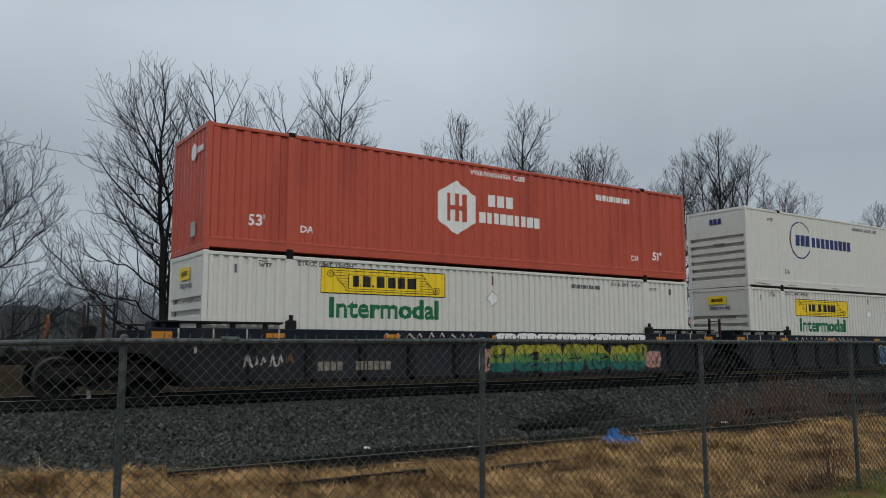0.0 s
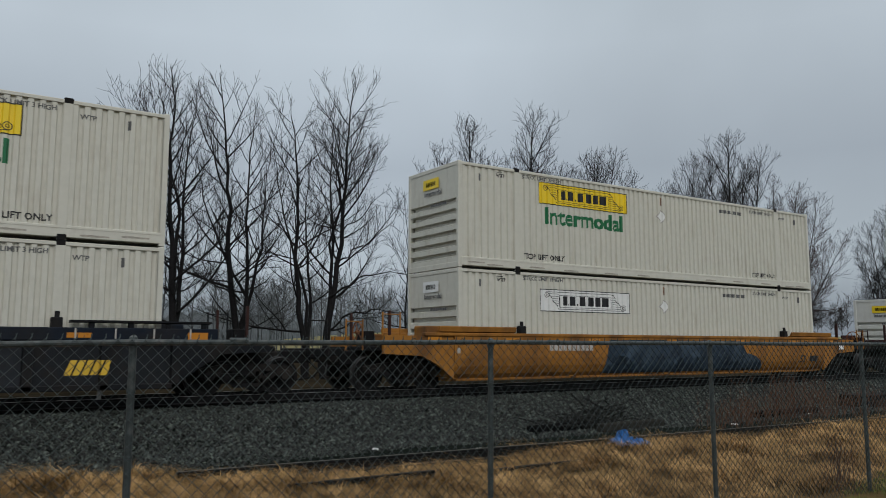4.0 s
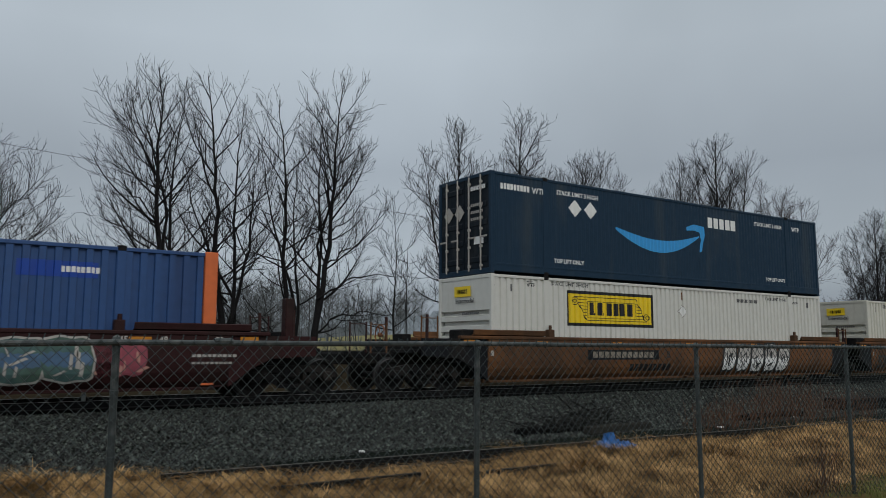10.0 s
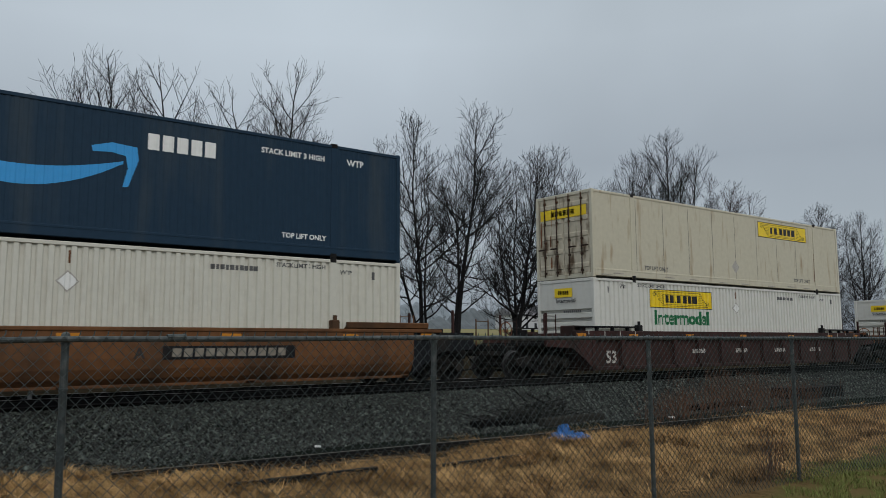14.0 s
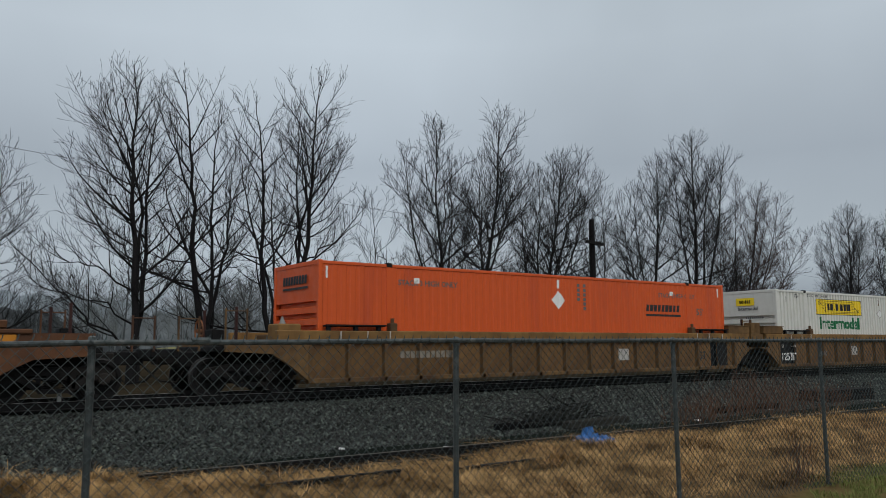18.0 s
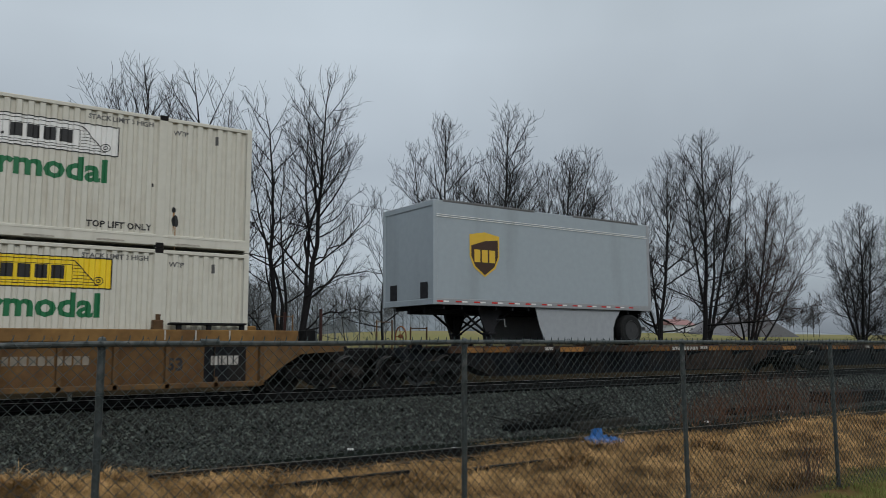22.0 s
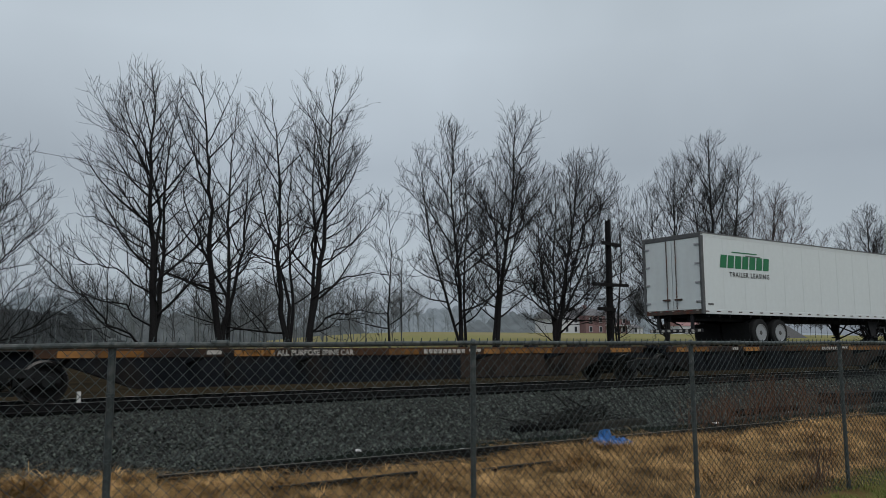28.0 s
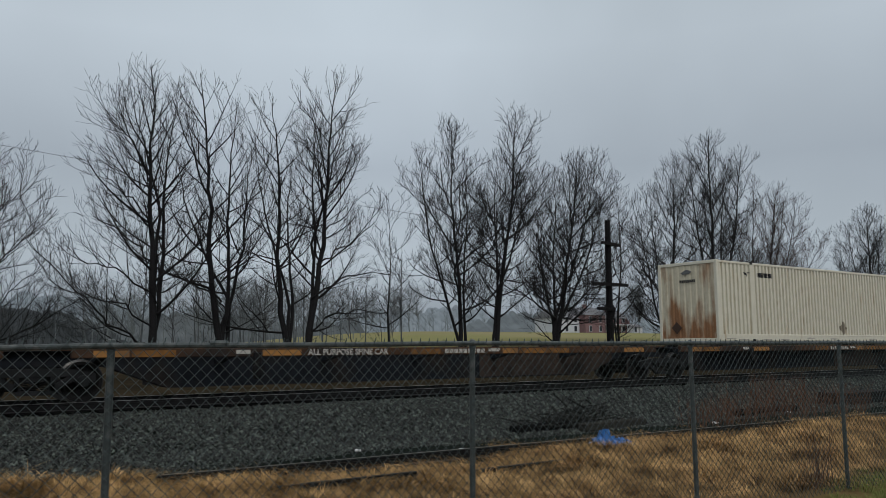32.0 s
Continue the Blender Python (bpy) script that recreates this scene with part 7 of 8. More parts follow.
def netting():
    """Woven zigzag wires: each bends to meet its neighbours, with twisted ends above the rail."""
    s = Shape()
    dx, dz = 0.0455, 0.0455
    n = int((FENCE_TOP + 0.01) / dz)
    x0, x1 = POST0 - 2 * STEP, POST0 + 6 * STEP
    r = 0.0029
    for j in range(int((x1 - x0) / dx) + 1):
        v, f = [], []
        for k in range(n + 1):
            x = x0 + dx * (j + (k + j) % 2)
            wave = 0.010 * math.sin(x * 1.7) * math.sin(k * 0.07 + 0.4 * x) + 0.004 * math.sin(k * 0.9 + x * 5)
            y, z = -0.062 + (0.003 if (k + j) % 2 else -0.003) + wave, dz * k + 0.006 * math.sin(x * 2.3)
            for a in (0.3, 2.39, 4.49):
                v.append((x + r * math.cos(a) * 1.2 + wave * 0.4, y + r * math.sin(a) * 1.2, z))
        for k in range(n):
            f += [(3 * k + i, 3 * k + (i + 1) % 3, 3 * k + 3 + (i + 1) % 3, 3 * k + 3 + i) for i in range(3)]
        s.add(v, f)
        if (n + j) % 2:
            tx, zt = x0 + dx * (j + 1), dz * n
            s.tube([(tx, -0.062, zt), (tx + 0.010, -0.060, zt + 0.020), (tx + 0.018, -0.058, zt + 0.042)], 0.0030, 3)
            s.tube([(tx, -0.062, zt), (tx + 0.014, -0.064, zt + 0.018), (tx + 0.008, -0.066, zt + 0.038)], 0.0030, 3)
    return s


net = netting()
me = bpy.data.meshes.new("netting")
me.from_pydata(net.v, [], net.f)
me.materials.append(M["wire"])
o = tagged(new("netting", me), "woven diamond wire netting", kind="stuff")
o.parent = fence

# ---- bare trees behind the track ----
def tree_meshes(stems, seed, density=1.0, base_r=0.16, low=0.22, limbs=()):
    """Trunk and crown of a leafless tree. stems: (tip x, tip y, tip z, fork height) from the foot."""
    rnd = random.Random(seed)
    trunk, crown = Shape(), Shape()
    pitch = {1: 0.30, 2: 0.285, 3: 0.19, 4: 0.60}        # metres between side shoots
    sides = {1: 5, 2: 4, 3: 3, 4: 3}
    step = {1: 0.34, 2: 0.26, 3: 0.26, 4: 0.26}

    def limb(start, way, length, r0, level, lift):
        n = max(2, int(length / step[level]))
        pts, p, d = [start], Vector(start), Vector(way).normalized()
        for i in range(n):
            k = (0.07, 0.075, 0.075, 0.08)[level - 1]
            d = (d + Vector((rnd.gauss(0, k), rnd.gauss(0, k), lift / n + rnd.gauss(0, k * 0.8)))).normalized()
            p = p + d * (length / n)
            pts.append(p.copy())
        rad = [max(r0 * (1 - i / n) ** 0.7, 0.0052) for i in range(n + 1)]
        crown.tube(pts, rad, sides[level], False)
        return pts, rad

    def grow(pts, rad, length, level, top, lo, reach):
        """Side shoots along one axis; reach: how far the crown spreads at its widest."""
        n = len(pts) - 1
        count = (1 - lo) * length / pitch[level] * density
        turn = rnd.uniform(0, 6.28)
        for i in range(int(count + rnd.random())):
            u = min(lo + (0.985 - lo) * (i + rnd.random()) / max(count, 1.0), 0.985)
            k = min(int(u * n), n - 1)
            q = pts[k].lerp(pts[k + 1], u * n - k)
            along = (pts[k + 1] - pts[k]).normalized()
            turn += 2.4 + rnd.gauss(0, 0.5)
            if level == 1:
                out = Vector((math.cos(turn), 0.75 * math.sin(turn), 0))
            else:
                out = Vector((rnd.gauss(0, 1), rnd.gauss(0, 1), rnd.gauss(0.35, 0.7)))
            out = out - along * out.dot(along)
            if out.length < 0.05:
                continue
            out.normalize()
            v = (u - lo) / (1 - lo)
            tilt = radians(75 - 44 * v if level == 1 else 43 if level == 2 else 37) * rnd.uniform(0.75, 1.2)
            way = along * math.cos(tilt) + out * math.sin(tilt)
            if level == 1:
                if v < 0.28 and rnd.random() < 0.42:
                    continue
                ln = reach * (0.36 + 0.82 * (1 - v) ** 0.75) * rnd.uniform(0.5, 1.2)
            elif level == 2:
                ln = 0.28 + length * (1 - u) * 0.60 * rnd.uniform(0.5, 1.2)
            else:
                ln = (0.30 + 0.42 * length * (1 - u)) * rnd.uniform(0.6, 1.35)
            ln = min(ln, max(top - q.z, 0.1) / max(way.z + 0.25, 0.3))
            if ln < 0.16:
                continue
            r = min(rad[k] * 0.66, {1: 0.011 + 0.0095 * ln, 2: 0.0075 + 0.0052 * ln, 3: 0.0080, 4: 0.0068}[level] * rnd.uniform(0.8, 1.2))
            lift = {1: 0.76 - 0.2 * v, 2: 0.45, 3: 0.28, 4: 0.2}[level]
            p2, r2 = limb(q, way, ln, max(r, 0.0062), level, lift)
            if level < 4:
                grow(p2, r2, ln, level + 1, top + 0.15, 0.12, reach)

    tall = max(q[2] for q in stems)
    for j, (tx, ty, tz, fork) in enumerate(stems):
        r0 = base_r * (1.0 if j == 0 else 0.68)
        n = 16
        pts, rad = [], []
        foot = Vector((0.10 * j, 0.06 * j, -0.3))
        sway = rnd.uniform(0, 6)
        for i in range(n + 1):
            u = i / n
            z = foot.z + (tz - foot.z) * u
            k = max(0.0, (z - fork) / max(tz - fork, 0.1))
            wob = 0.10 * math.sin(sway + 9 * u) * (u > 0) + rnd.gauss(0, 0.035) * (i > 0)
            pts.append(Vector((foot.x + (tx - foot.x) * (k ** 0.8) + wob, foot.y + (ty - foot.y) * k, z)))
            rad.append(max(r0 * (1 - 0.95 * u ** 0.85), 0.010))
        trunk.tube(pts, rad, 8, False)
        grow(pts, rad, tz, 1, tz + 0.2, low if j == 0 else max(low + 0.08, (fork + 0.5) / tz), (0.33 if j == 0 else 0.235) * tall)
    for r0, way in limbs:
        way = [Vector(p) for p in way]
        pts = []
        for i in range(len(way) - 1):
            for k in range(4):
                pts.append(way[i].lerp(way[i + 1], k / 4) + Vector((rnd.gauss(0, 0.05), rnd.gauss(0, 0.05), rnd.gauss(0, 0.06))))
        pts.append(way[-1])
        rad = [r0 * 0.75 * (1 - 0.9 * i / (len(pts) - 1)) for i in range(len(pts))]
        crown.tube(pts, rad, 6, False)
        grow(pts, rad, sum((b - a).length for a, b in zip(pts, pts[1:])), 2, 20.0, 0.15, 3.0)
    return trunk, crown


def tree(x, y, z, stems, seed, label, density=1.0, base_r=0.16, low=0.22, twigs="twig", limbs=()):
    t = thing("bare_tree", label, "tree", (x, y, z), group="bare trees behind the track")
    a, b = tree_meshes(stems, seed, density, base_r, low, limbs)
    for name, s, m in (("trunk", a, M["bark"]), ("crown", b, M[twigs])):
        me = bpy.data.meshes.new(name)
        me.from_pydata([tuple(p) for p in s.v], [], s.f)
        me.materials.append(m)
        me.polygons.foreach_set("use_smooth", [True] * len(me.polygons))
        o = new(name, me)
        o.parent = t
    return t


LOW_BOUGHS = {1.5: [(0.04, [(0.3, 0, 2.0), (1.5, 0, 2.6), (2.3, -0.3, 3.4), (3.3, -0.4, 4.6)]), (0.045, [(0.3, 0, 4.0), (1.1, 0, 5.0), (1.9, 0, 6.5), (2.3, 0, 8.2)]), (0.05, [(0.3, 0, 3.0), (1.5, -0.2, 4.0), (2.5, -0.3, 5.2), (3.0, -0.3, 6.5)]), (0.05, [(0.3, 0, 1.2), (2.0, -0.2, 1.6), (3.6, -0.3, 2.6), (5.0, -0.4, 3.4)])], 7.95: [(0.05, [(0, 0, 4.4), (-1.0, -0.2, 5.2), (-1.8, -0.3, 5.7), (-3.1, -0.5, 5.8)]), (0.05, [(-0.1, 0, 5.6), (-0.8, -0.2, 6.6), (-1.6, -0.3, 7.1), (-3.2, -0.4, 7.6)]), (0.045, [(-0.2, 0, 7.4), (-0.9, -0.1, 8.7), (-1.7, -0.2, 9.5), (-2.6, -0.3, 10.6)]), (0.05, [(0, 0, 2.0), (-1.2, -0.2, 2.9), (-3.2, -0.4, 3.2), (-4.1, -0.6, 4.6)]), (0.05, [(0, 0, 3.2), (-1.3, -0.3, 4.0), (-2.6, -0.4, 4.2), (-3.8, -0.5, 5.2)]), (0.07, [(0, 0, 1.2), (-0.5, -0.2, 1.5), (-1.7, -0.4, 2.3), (-2.6, -0.6, 3.2), (-3.9, -0.8, 4.3), (-4.6, -0.9, 5.2)]), (0.05, [(0, 0, 1.3), (-1.1, -0.3, 1.35), (-2.4, -0.6, 1.0), (-3.7, -0.8, 0.75), (-4.5, -0.9, 0.9), (-5.3, -1.0, 1.4)])],
         10.75: [(0.06, [(0, 0, 3.0), (-0.6, -0.3, 3.6), (-1.7, -0.5, 3.9), (-2.6, -0.6, 4.0)])], 14.1: [(0.05, [(0.4, 0, 4.6), (1.4, -0.3, 5.3), (2.7, -0.4, 6.2), (3.3, -0.4, 7.2)]), (0.045, [(0.6, 0, 6.0), (1.6, -0.2, 6.8), (2.5, -0.3, 8.0)]), (0.07, [(0.1, 0, 1.9), (0.9, -0.3, 2.5), (2.2, -0.6, 2.7), (3.6, -0.8, 2.6)]), (0.06, [(0.1, 0, 3.2), (1.2, -0.4, 4.0), (2.6, -0.6, 4.4), (3.8, -0.7, 4.3)])],
         27.85: [(0.08, [(0.1, 0, 2.6), (-1.2, -0.3, 3.3), (-3.0, -0.4, 3.9), (-4.6, -0.5, 4.9)]), (0.08, [(1.0, 0, 3.0), (2.4, -0.4, 4.2), (4.2, -0.5, 5.0), (6.0, -0.6, 6.2)])], 36.7: [(0.10, [(0.1, 0, 2.8), (1.0, -0.2, 2.4), (2.0, -0.3, 1.6)])]}
TALL = "tall leafless tree with dark ascending branches"
for x, y, stems, seed, dens, br, low, tw in (
        (1.5, 30.5, [(0.0, 0, 8.6, 2.0), (1.2, 0.5, 7.9, 2.5), (-1.5, 0, 8.5, 2)], 1, 1.1, 0.17, 0.14, "twig"),
        (7.95, 30, [(-0.35, 0, 11.7, 6.0), (0.75, 0.5, 11.0, 0.9), (-0.9, 0.2, 11.0, 6.5)], 2, 0.86, 0.18, 0.12, "twig"),
        (10.75, 30.5, [(-1.05, 0, 12.0, 1.4), (0.5, 0.4, 11.2, 1.5), (1.3, 0.3, 9.4, 2.0), (-1.9, 0.3, 8.6, 3.0)], 3, 0.74, 0.17, 0.16, "twig"),
        (13.35, 30.2, [(-0.75, 0, 11.4, 1.2), (-1.4, 0.5, 9.8, 3.0), (0.2, 0.4, 9.0, 2.5)], 4, 0.74, 0.15, 0.16, "twig"),
        (14.1, 29.8, [(1.2, 0, 12.8, 0.8), (1.9, 0.4, 11.2, 5.5), (0.4, 0.3, 11.3, 4.0)], 5, 0.82, 0.17, 0.10, "twig"),
        (22.2, 30.3, [(-0.6, 0, 11.7, 0.8), (-2.4, 0.4, 10.4, 0.6), (0.5, 0.3, 10.4, 1.0)], 6, 1.0, 0.14, 0.14, "twig"),
        (23.7, 29.8, [(1.6, 0, 12.8, 1.0), (0.6, 0.4, 10.6, 2.0), (3.0, 0.3, 10.0, 4.0)], 7, 1.02, 0.16, 0.14, "twig"),
        (27.85, 30.2, [(2.0, 0, 11.2, 0.8), (0.6, 0.4, 10.4, 1.0), (3.9, 0.3, 11.7, 2.6), (5.0, 0.5, 10.6, 2.2), (-1.2, 0, 9.0, 1.2)], 8, 1.08, 0.17, 0.14, "twig"),
        (36.7, 30.4, [(1.4, 0, 12.2, 0.8), (-0.6, 0.4, 10.4, 1.5), (-2.2, 0.2, 9.4, 1.5)], 9, 1.0, 0.15, 0.14, "twig"),
        (40.35, 30, [(0.5, 0, 14.0, 1.6), (4.4, 0.4, 13.7, 0.8), (2.4, 0.3, 12.6, 1.2), (-1.2, 0.3, 12.4, 3.0)], 10, 0.94, 0.19, 0.14, "twig"),
        (44.9, 30.3, [(3.3, 0, 11.6, 0.4), (6.6, 0.4, 11.3, 0.4), (1.0, 0.3, 11.9, 0.5), (5.0, 0.6, 11.0, 0.4), (8.8, 0, 9.0, 0.4), (-1.5, 0, 9.0, 0.4)], 11, 1.02, 0.13, 0.10, "twig_red"),
        (60.4, 31, [(0.7, 0, 11.6, 0.8), (3.4, 0.4, 11.0, 0.6), (-1.8, 0.3, 10.0, 0.6), (-3.2, 0.3, 8.2, 0.6)], 12, 1.15, 0.16, 0.08, "twig"),
        (68.5, 31.5, [(0.5, 0, 11.8, 0.8), (3.0, 0.4, 10.8, 0.6), (-2.0, 0.3, 10.8, 0.6)], 17, 1.1, 0.15, 0.08, "twig"),
        (18.2, 30.2, [(-0.1, 0, 7.9, 2.0)], 13, 0.8, 0.06, 0.25, "twig"),
        (33.4, 31.0, [(0.4, 0, 9.8, 0.6), (-1.2, 0.2, 9.0, 0.8)], 16, 0.95, 0.09, 0.12, "twig")):
    tree(x, y, 0.72, stems, seed, TALL if br > 0.1 else "slender young leafless tree", dens, br, low, tw, LOW_BOUGHS.get(x, ()))

# ---- wooden line pole ----
pole = thing("utility_pole", "old dark wooden pole with two broken crossarms", "utility pole", (31.06, 29.4, 0.2))
part("shaft", lambda: Shape().tube([(0, 0, -0.5), (0.02, 0, 4), (0.05, 0, 8.35)], [0.20, 0.175, 0.15], 12), M["pole_wood"], pole)
for z, a, b, tilt in ((7.06, -0.8, 0.65, 2), (4.93, -1.7, 1.35, -1), (3.66, -1.3, 0.15, 0)):
    arm = part("crossarm", lambda: Shape().box(a, b, -0.07, 0.07, -0.085, 0.085, 0.01), M["pole_wood"], pole, at=pose(0, -0.26, z, 0, tilt, 8))
    for x in (a + 0.12, b - 0.12):
        part("insulator", lambda: Shape().lathe((0, 0, 0.06), "z", [(0, 0.02), (0.05, 0.02), (0.06, 0.05), (0.12, 0.045), (0.15, 0.02)], 8), M["glass_dark"], arm, at=(x, 0, 0), key="i")
cable = Shape().tube([(-30, 30.6, 12.2)] + [(x, 30.6, 9.2 - 0.045 * (x - 2) - 0.4 * math.sin(math.pi * (x + 10) / 50)) for x in range(-10, 40, 5)] + [(80, 30.6, 5.5)], 0.007, 4)
solid("overhead_cable", cable, M["black"], (0, 0, 0), "thin dark overhead cable strung behind the trees", "cable")

# ---- distance: farm, far trees and hills ----
def house(x, y, z, w, d, h, wall, roof, label, windows, ridge=2.2, rot=0.0, porch=False):
    b = thing("farm_house", label, "house", pose(x, y, z, 0, 0, rot))
    part("wall", lambda: Shape().box(0, w, 0, d, -1.5, h), M[wall], b)
    part("roof", lambda: Shape().prism([(-0.4, h), (d / 2, h + ridge), (d + 0.4, h)], "x", -0.4, w + 0.4), M[roof], b)
    for i in range(windows):
        for zz in ((0.9, 3.6) if h > 4.5 else (0.9,)):
            wd = part("window", lambda: Shape().box(-0.6, 0.6, -0.10, 0.02, -0.1, 1.6, 0.02), M["house_white"], b, at=(w * (i + 0.5) / windows, 0, zz), key="w")
            part("pane", lambda: Shape().box(-0.48, 0.48, -0.13, -0.09, 0.0, 1.5), M["glass_dark"], wd, key="p")
    if porch:
        part("porch_roof", lambda: Shape().box(-0.3, w + 0.3, -2.6, 0, 2.7, 3.0, 0.05), M["house_white"], b)
        for i in range(5):
            part("porch_post", lambda: Shape().box(-0.12, 0.12, -2.5, -2.3, -0.2, 2.7), M["house_white"], b, at=(w * i / 4, 0, 0), key="p")
    part("chimney", lambda: Shape().box(w * 0.45, w * 0.45 + 0.8, d * 0.45, d * 0.45 + 0.8, h, h + ridge + 1.0), M["brick_far"], b)
    return b


house(158.5, 172, 5.6, 10.5, 8, 4.6, "house_white", "roof_grey", "white two-storey farmhouse wing behind the trees", 3)
house(168.9, 169.5, 5.6, 8.2, 9, 5.6, "brick_far", "roof_grey", "red brick farmhouse with grey roof beyond the field", 2, ridge=2.4)
house(177.2, 170.5, 5.6, 10.6, 7, 4.8, "brick_far", "roof_grey", "red brick house wing with white columned porch", 3, porch=True)
house(192, 174, 5.6, 6.5, 6, 2.4, "house_white", "roof_grey", "low white farm shed beside the house", 1, ridge=1.2)
house(236.5, 190, 5.9, 13.0, 8, 3.6, "house_white", "roof_red", "white outbuilding with red metal roof", 3)
barn = thing("barn", "grey weathered barn with steep roof behind bushes", "barn", (186, 128, 3.0))
part("wall", lambda: Shape().box(1, 27, 0, 18, -1, 1.2), M["barn_grey"], barn)
part("roof", lambda: Shape().prism([(-0.2, 0.6), (11.0, 6.9), (28.0, 1.0)], "y", -0.6, 18.5), M["roof_grey"], barn)
part("door", lambda: Shape().box(9, 13, -0.12, 0.02, -0.5, 1.1, 0.03), M["glass_dark"], barn)


def woods(x0, x1, y0, y1, count, hmin, hmax, seed, detail=14):
    """Far leafless woods: trunks and fans of thin branches."""
    rnd = random.Random(seed)
    s = Shape()
    for _ in range(count):
        x, y = rnd.uniform(x0, x1), rnd.uniform(y0, y1)
        z, h = float(ground_height(np.array(x), np.array(y))), rnd.uniform(hmin, hmax)
        s.tube([(x, y, z - 0.5), (x + rnd.gauss(0, 0.3), y, z + h * 0.55), (x + rnd.gauss(0, 0.6), y, z + h)], [h * 0.0075, h * 0.0055, 0.02], 4, False)
        for i in range(detail):
            u = rnd.uniform(0.25, 0.95)
            ln = h * rnd.uniform(0.18, 0.42) * (1.15 - u)
            a = rnd.uniform(0, 2 * math.pi)
            p = Vector((x, y, z + h * u))
            q = p + Vector((math.cos(a) * ln, math.sin(a) * ln, ln * rnd.uniform(0.5, 1.3)))
            s.tube([p, q], [h * 0.004, h * 0.0015], 3, False)
            for _ in range(3):
                m = p.lerp(q, rnd.uniform(0.3, 0.9))
                e = m + Vector((rnd.gauss(0, 0.16) * h * 0.6, rnd.gauss(0, 0.1) * h * 0.6, rnd.uniform(0.02, 0.14) * h))
                s.tube([m, e], [h * 0.0022, h * 0.001], 3, False)
    return s


def stuff(name, s, m, label, category):
    me = bpy.data.meshes.new(name)
    me.from_pydata([tuple(p) for p in s.v], [], s.f)
    me.materials.append(m)
    return tagged(new(name, me), label, category, kind="stuff")


def wooded_slope(x0, x1, y, top, crown, seed, depth=14.0):
    """A bank of woods with mist in its colour: a rough slope with an uneven skyline of crowns. top(x) is its height."""
    rng = np.random.default_rng(seed)
    n, m = int((x1 - x0) / crown * 14), 9
    xs = np.linspace(x0, x1, n)
    crest = np.zeros(n)
    for c in np.arange(x0, x1, crown * 0.45):
        w, h = crown * rng.uniform(0.5, 1.0), crown * rng.uniform(0.35, 1.1)
        mid = c + rng.normal(0, crown * 0.3)
        crest = np.maximum(crest, h * np.sqrt(np.clip(1 - ((xs - mid) / w) ** 2, 0, 1)))
    crest = crest + rng.normal(0, crown * 0.015, n)
    rise = np.array([max(top(v), 0.2) for v in xs])
    v = []
    for j in range(m):
        u = j / (m - 1)
        z = (rise + crest) * u - 1.0 * (1 - u)
        v.append(np.stack([xs, y + depth * u + rng.normal(0, crown * 0.012, n) * u, z], 1))
    i = (np.arange(m - 1)[:, None] * n + np.arange(n - 1)).ravel()
    s = Shape()
    s.add([tuple(p) for p in np.concatenate(v)], [tuple(q) for q in np.stack([i, i + 1, i + n + 1, i + n], 1).tolist()])
    return s


# no mist volume: the far wood colours are greyed and paled to carry haze
M["far_wood"] = mat("haze_tinted_far_branches", (0.115, 0.125, 0.13), 0.95, grain=0.1)
M["left_wood"] = mat("haze_tinted_dark_woods", (0.046, 0.051, 0.054), 1.0, grain=0.3, scale=0.35, spec=0.0)
M["bank_grey"] = mat("haze_tinted_grey_bank", (0.088, 0.098, 0.103), 1.0, grain=0.3, scale=0.35, spec=0.0)
M["bank_pale"] = mat("haze_tinted_pale_stems", (0.135, 0.148, 0.155), 1.0, grain=0.2, spec=0.0)
M["haze_wood"] = mat("haze_tinted_pale_woods", (0.19, 0.218, 0.24), 1.0, grain=0.2, scale=0.2, spec=0.0)
M["grey_wood"] = mat("haze_tinted_grey_woods", (0.12, 0.135, 0.145), 1.0, grain=0.25, scale=0.2, spec=0.0)
M["slim_wood"] = mat("haze_tinted_slender_stems", (0.065, 0.070, 0.073), 0.95, grain=0.15)
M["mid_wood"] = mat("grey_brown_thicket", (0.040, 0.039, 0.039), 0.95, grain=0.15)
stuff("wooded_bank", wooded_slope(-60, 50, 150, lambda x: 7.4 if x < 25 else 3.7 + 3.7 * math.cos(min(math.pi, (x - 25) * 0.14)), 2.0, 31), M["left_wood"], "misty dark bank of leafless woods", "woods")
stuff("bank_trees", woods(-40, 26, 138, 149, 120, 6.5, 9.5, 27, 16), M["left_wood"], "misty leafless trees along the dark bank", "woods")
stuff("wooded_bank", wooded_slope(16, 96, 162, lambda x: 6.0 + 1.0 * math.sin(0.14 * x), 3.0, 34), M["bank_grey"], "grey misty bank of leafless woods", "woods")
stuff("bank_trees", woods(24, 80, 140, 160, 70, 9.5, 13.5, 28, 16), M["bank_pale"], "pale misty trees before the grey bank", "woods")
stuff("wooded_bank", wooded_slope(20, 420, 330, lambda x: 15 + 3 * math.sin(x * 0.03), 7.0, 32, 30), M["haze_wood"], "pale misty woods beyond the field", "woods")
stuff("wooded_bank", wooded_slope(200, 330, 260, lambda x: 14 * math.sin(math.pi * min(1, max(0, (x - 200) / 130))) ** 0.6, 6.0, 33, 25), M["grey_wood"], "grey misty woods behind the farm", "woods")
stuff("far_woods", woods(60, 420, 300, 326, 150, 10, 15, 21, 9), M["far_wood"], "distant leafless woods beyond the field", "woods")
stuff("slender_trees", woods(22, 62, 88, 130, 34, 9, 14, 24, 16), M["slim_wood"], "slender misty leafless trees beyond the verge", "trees")
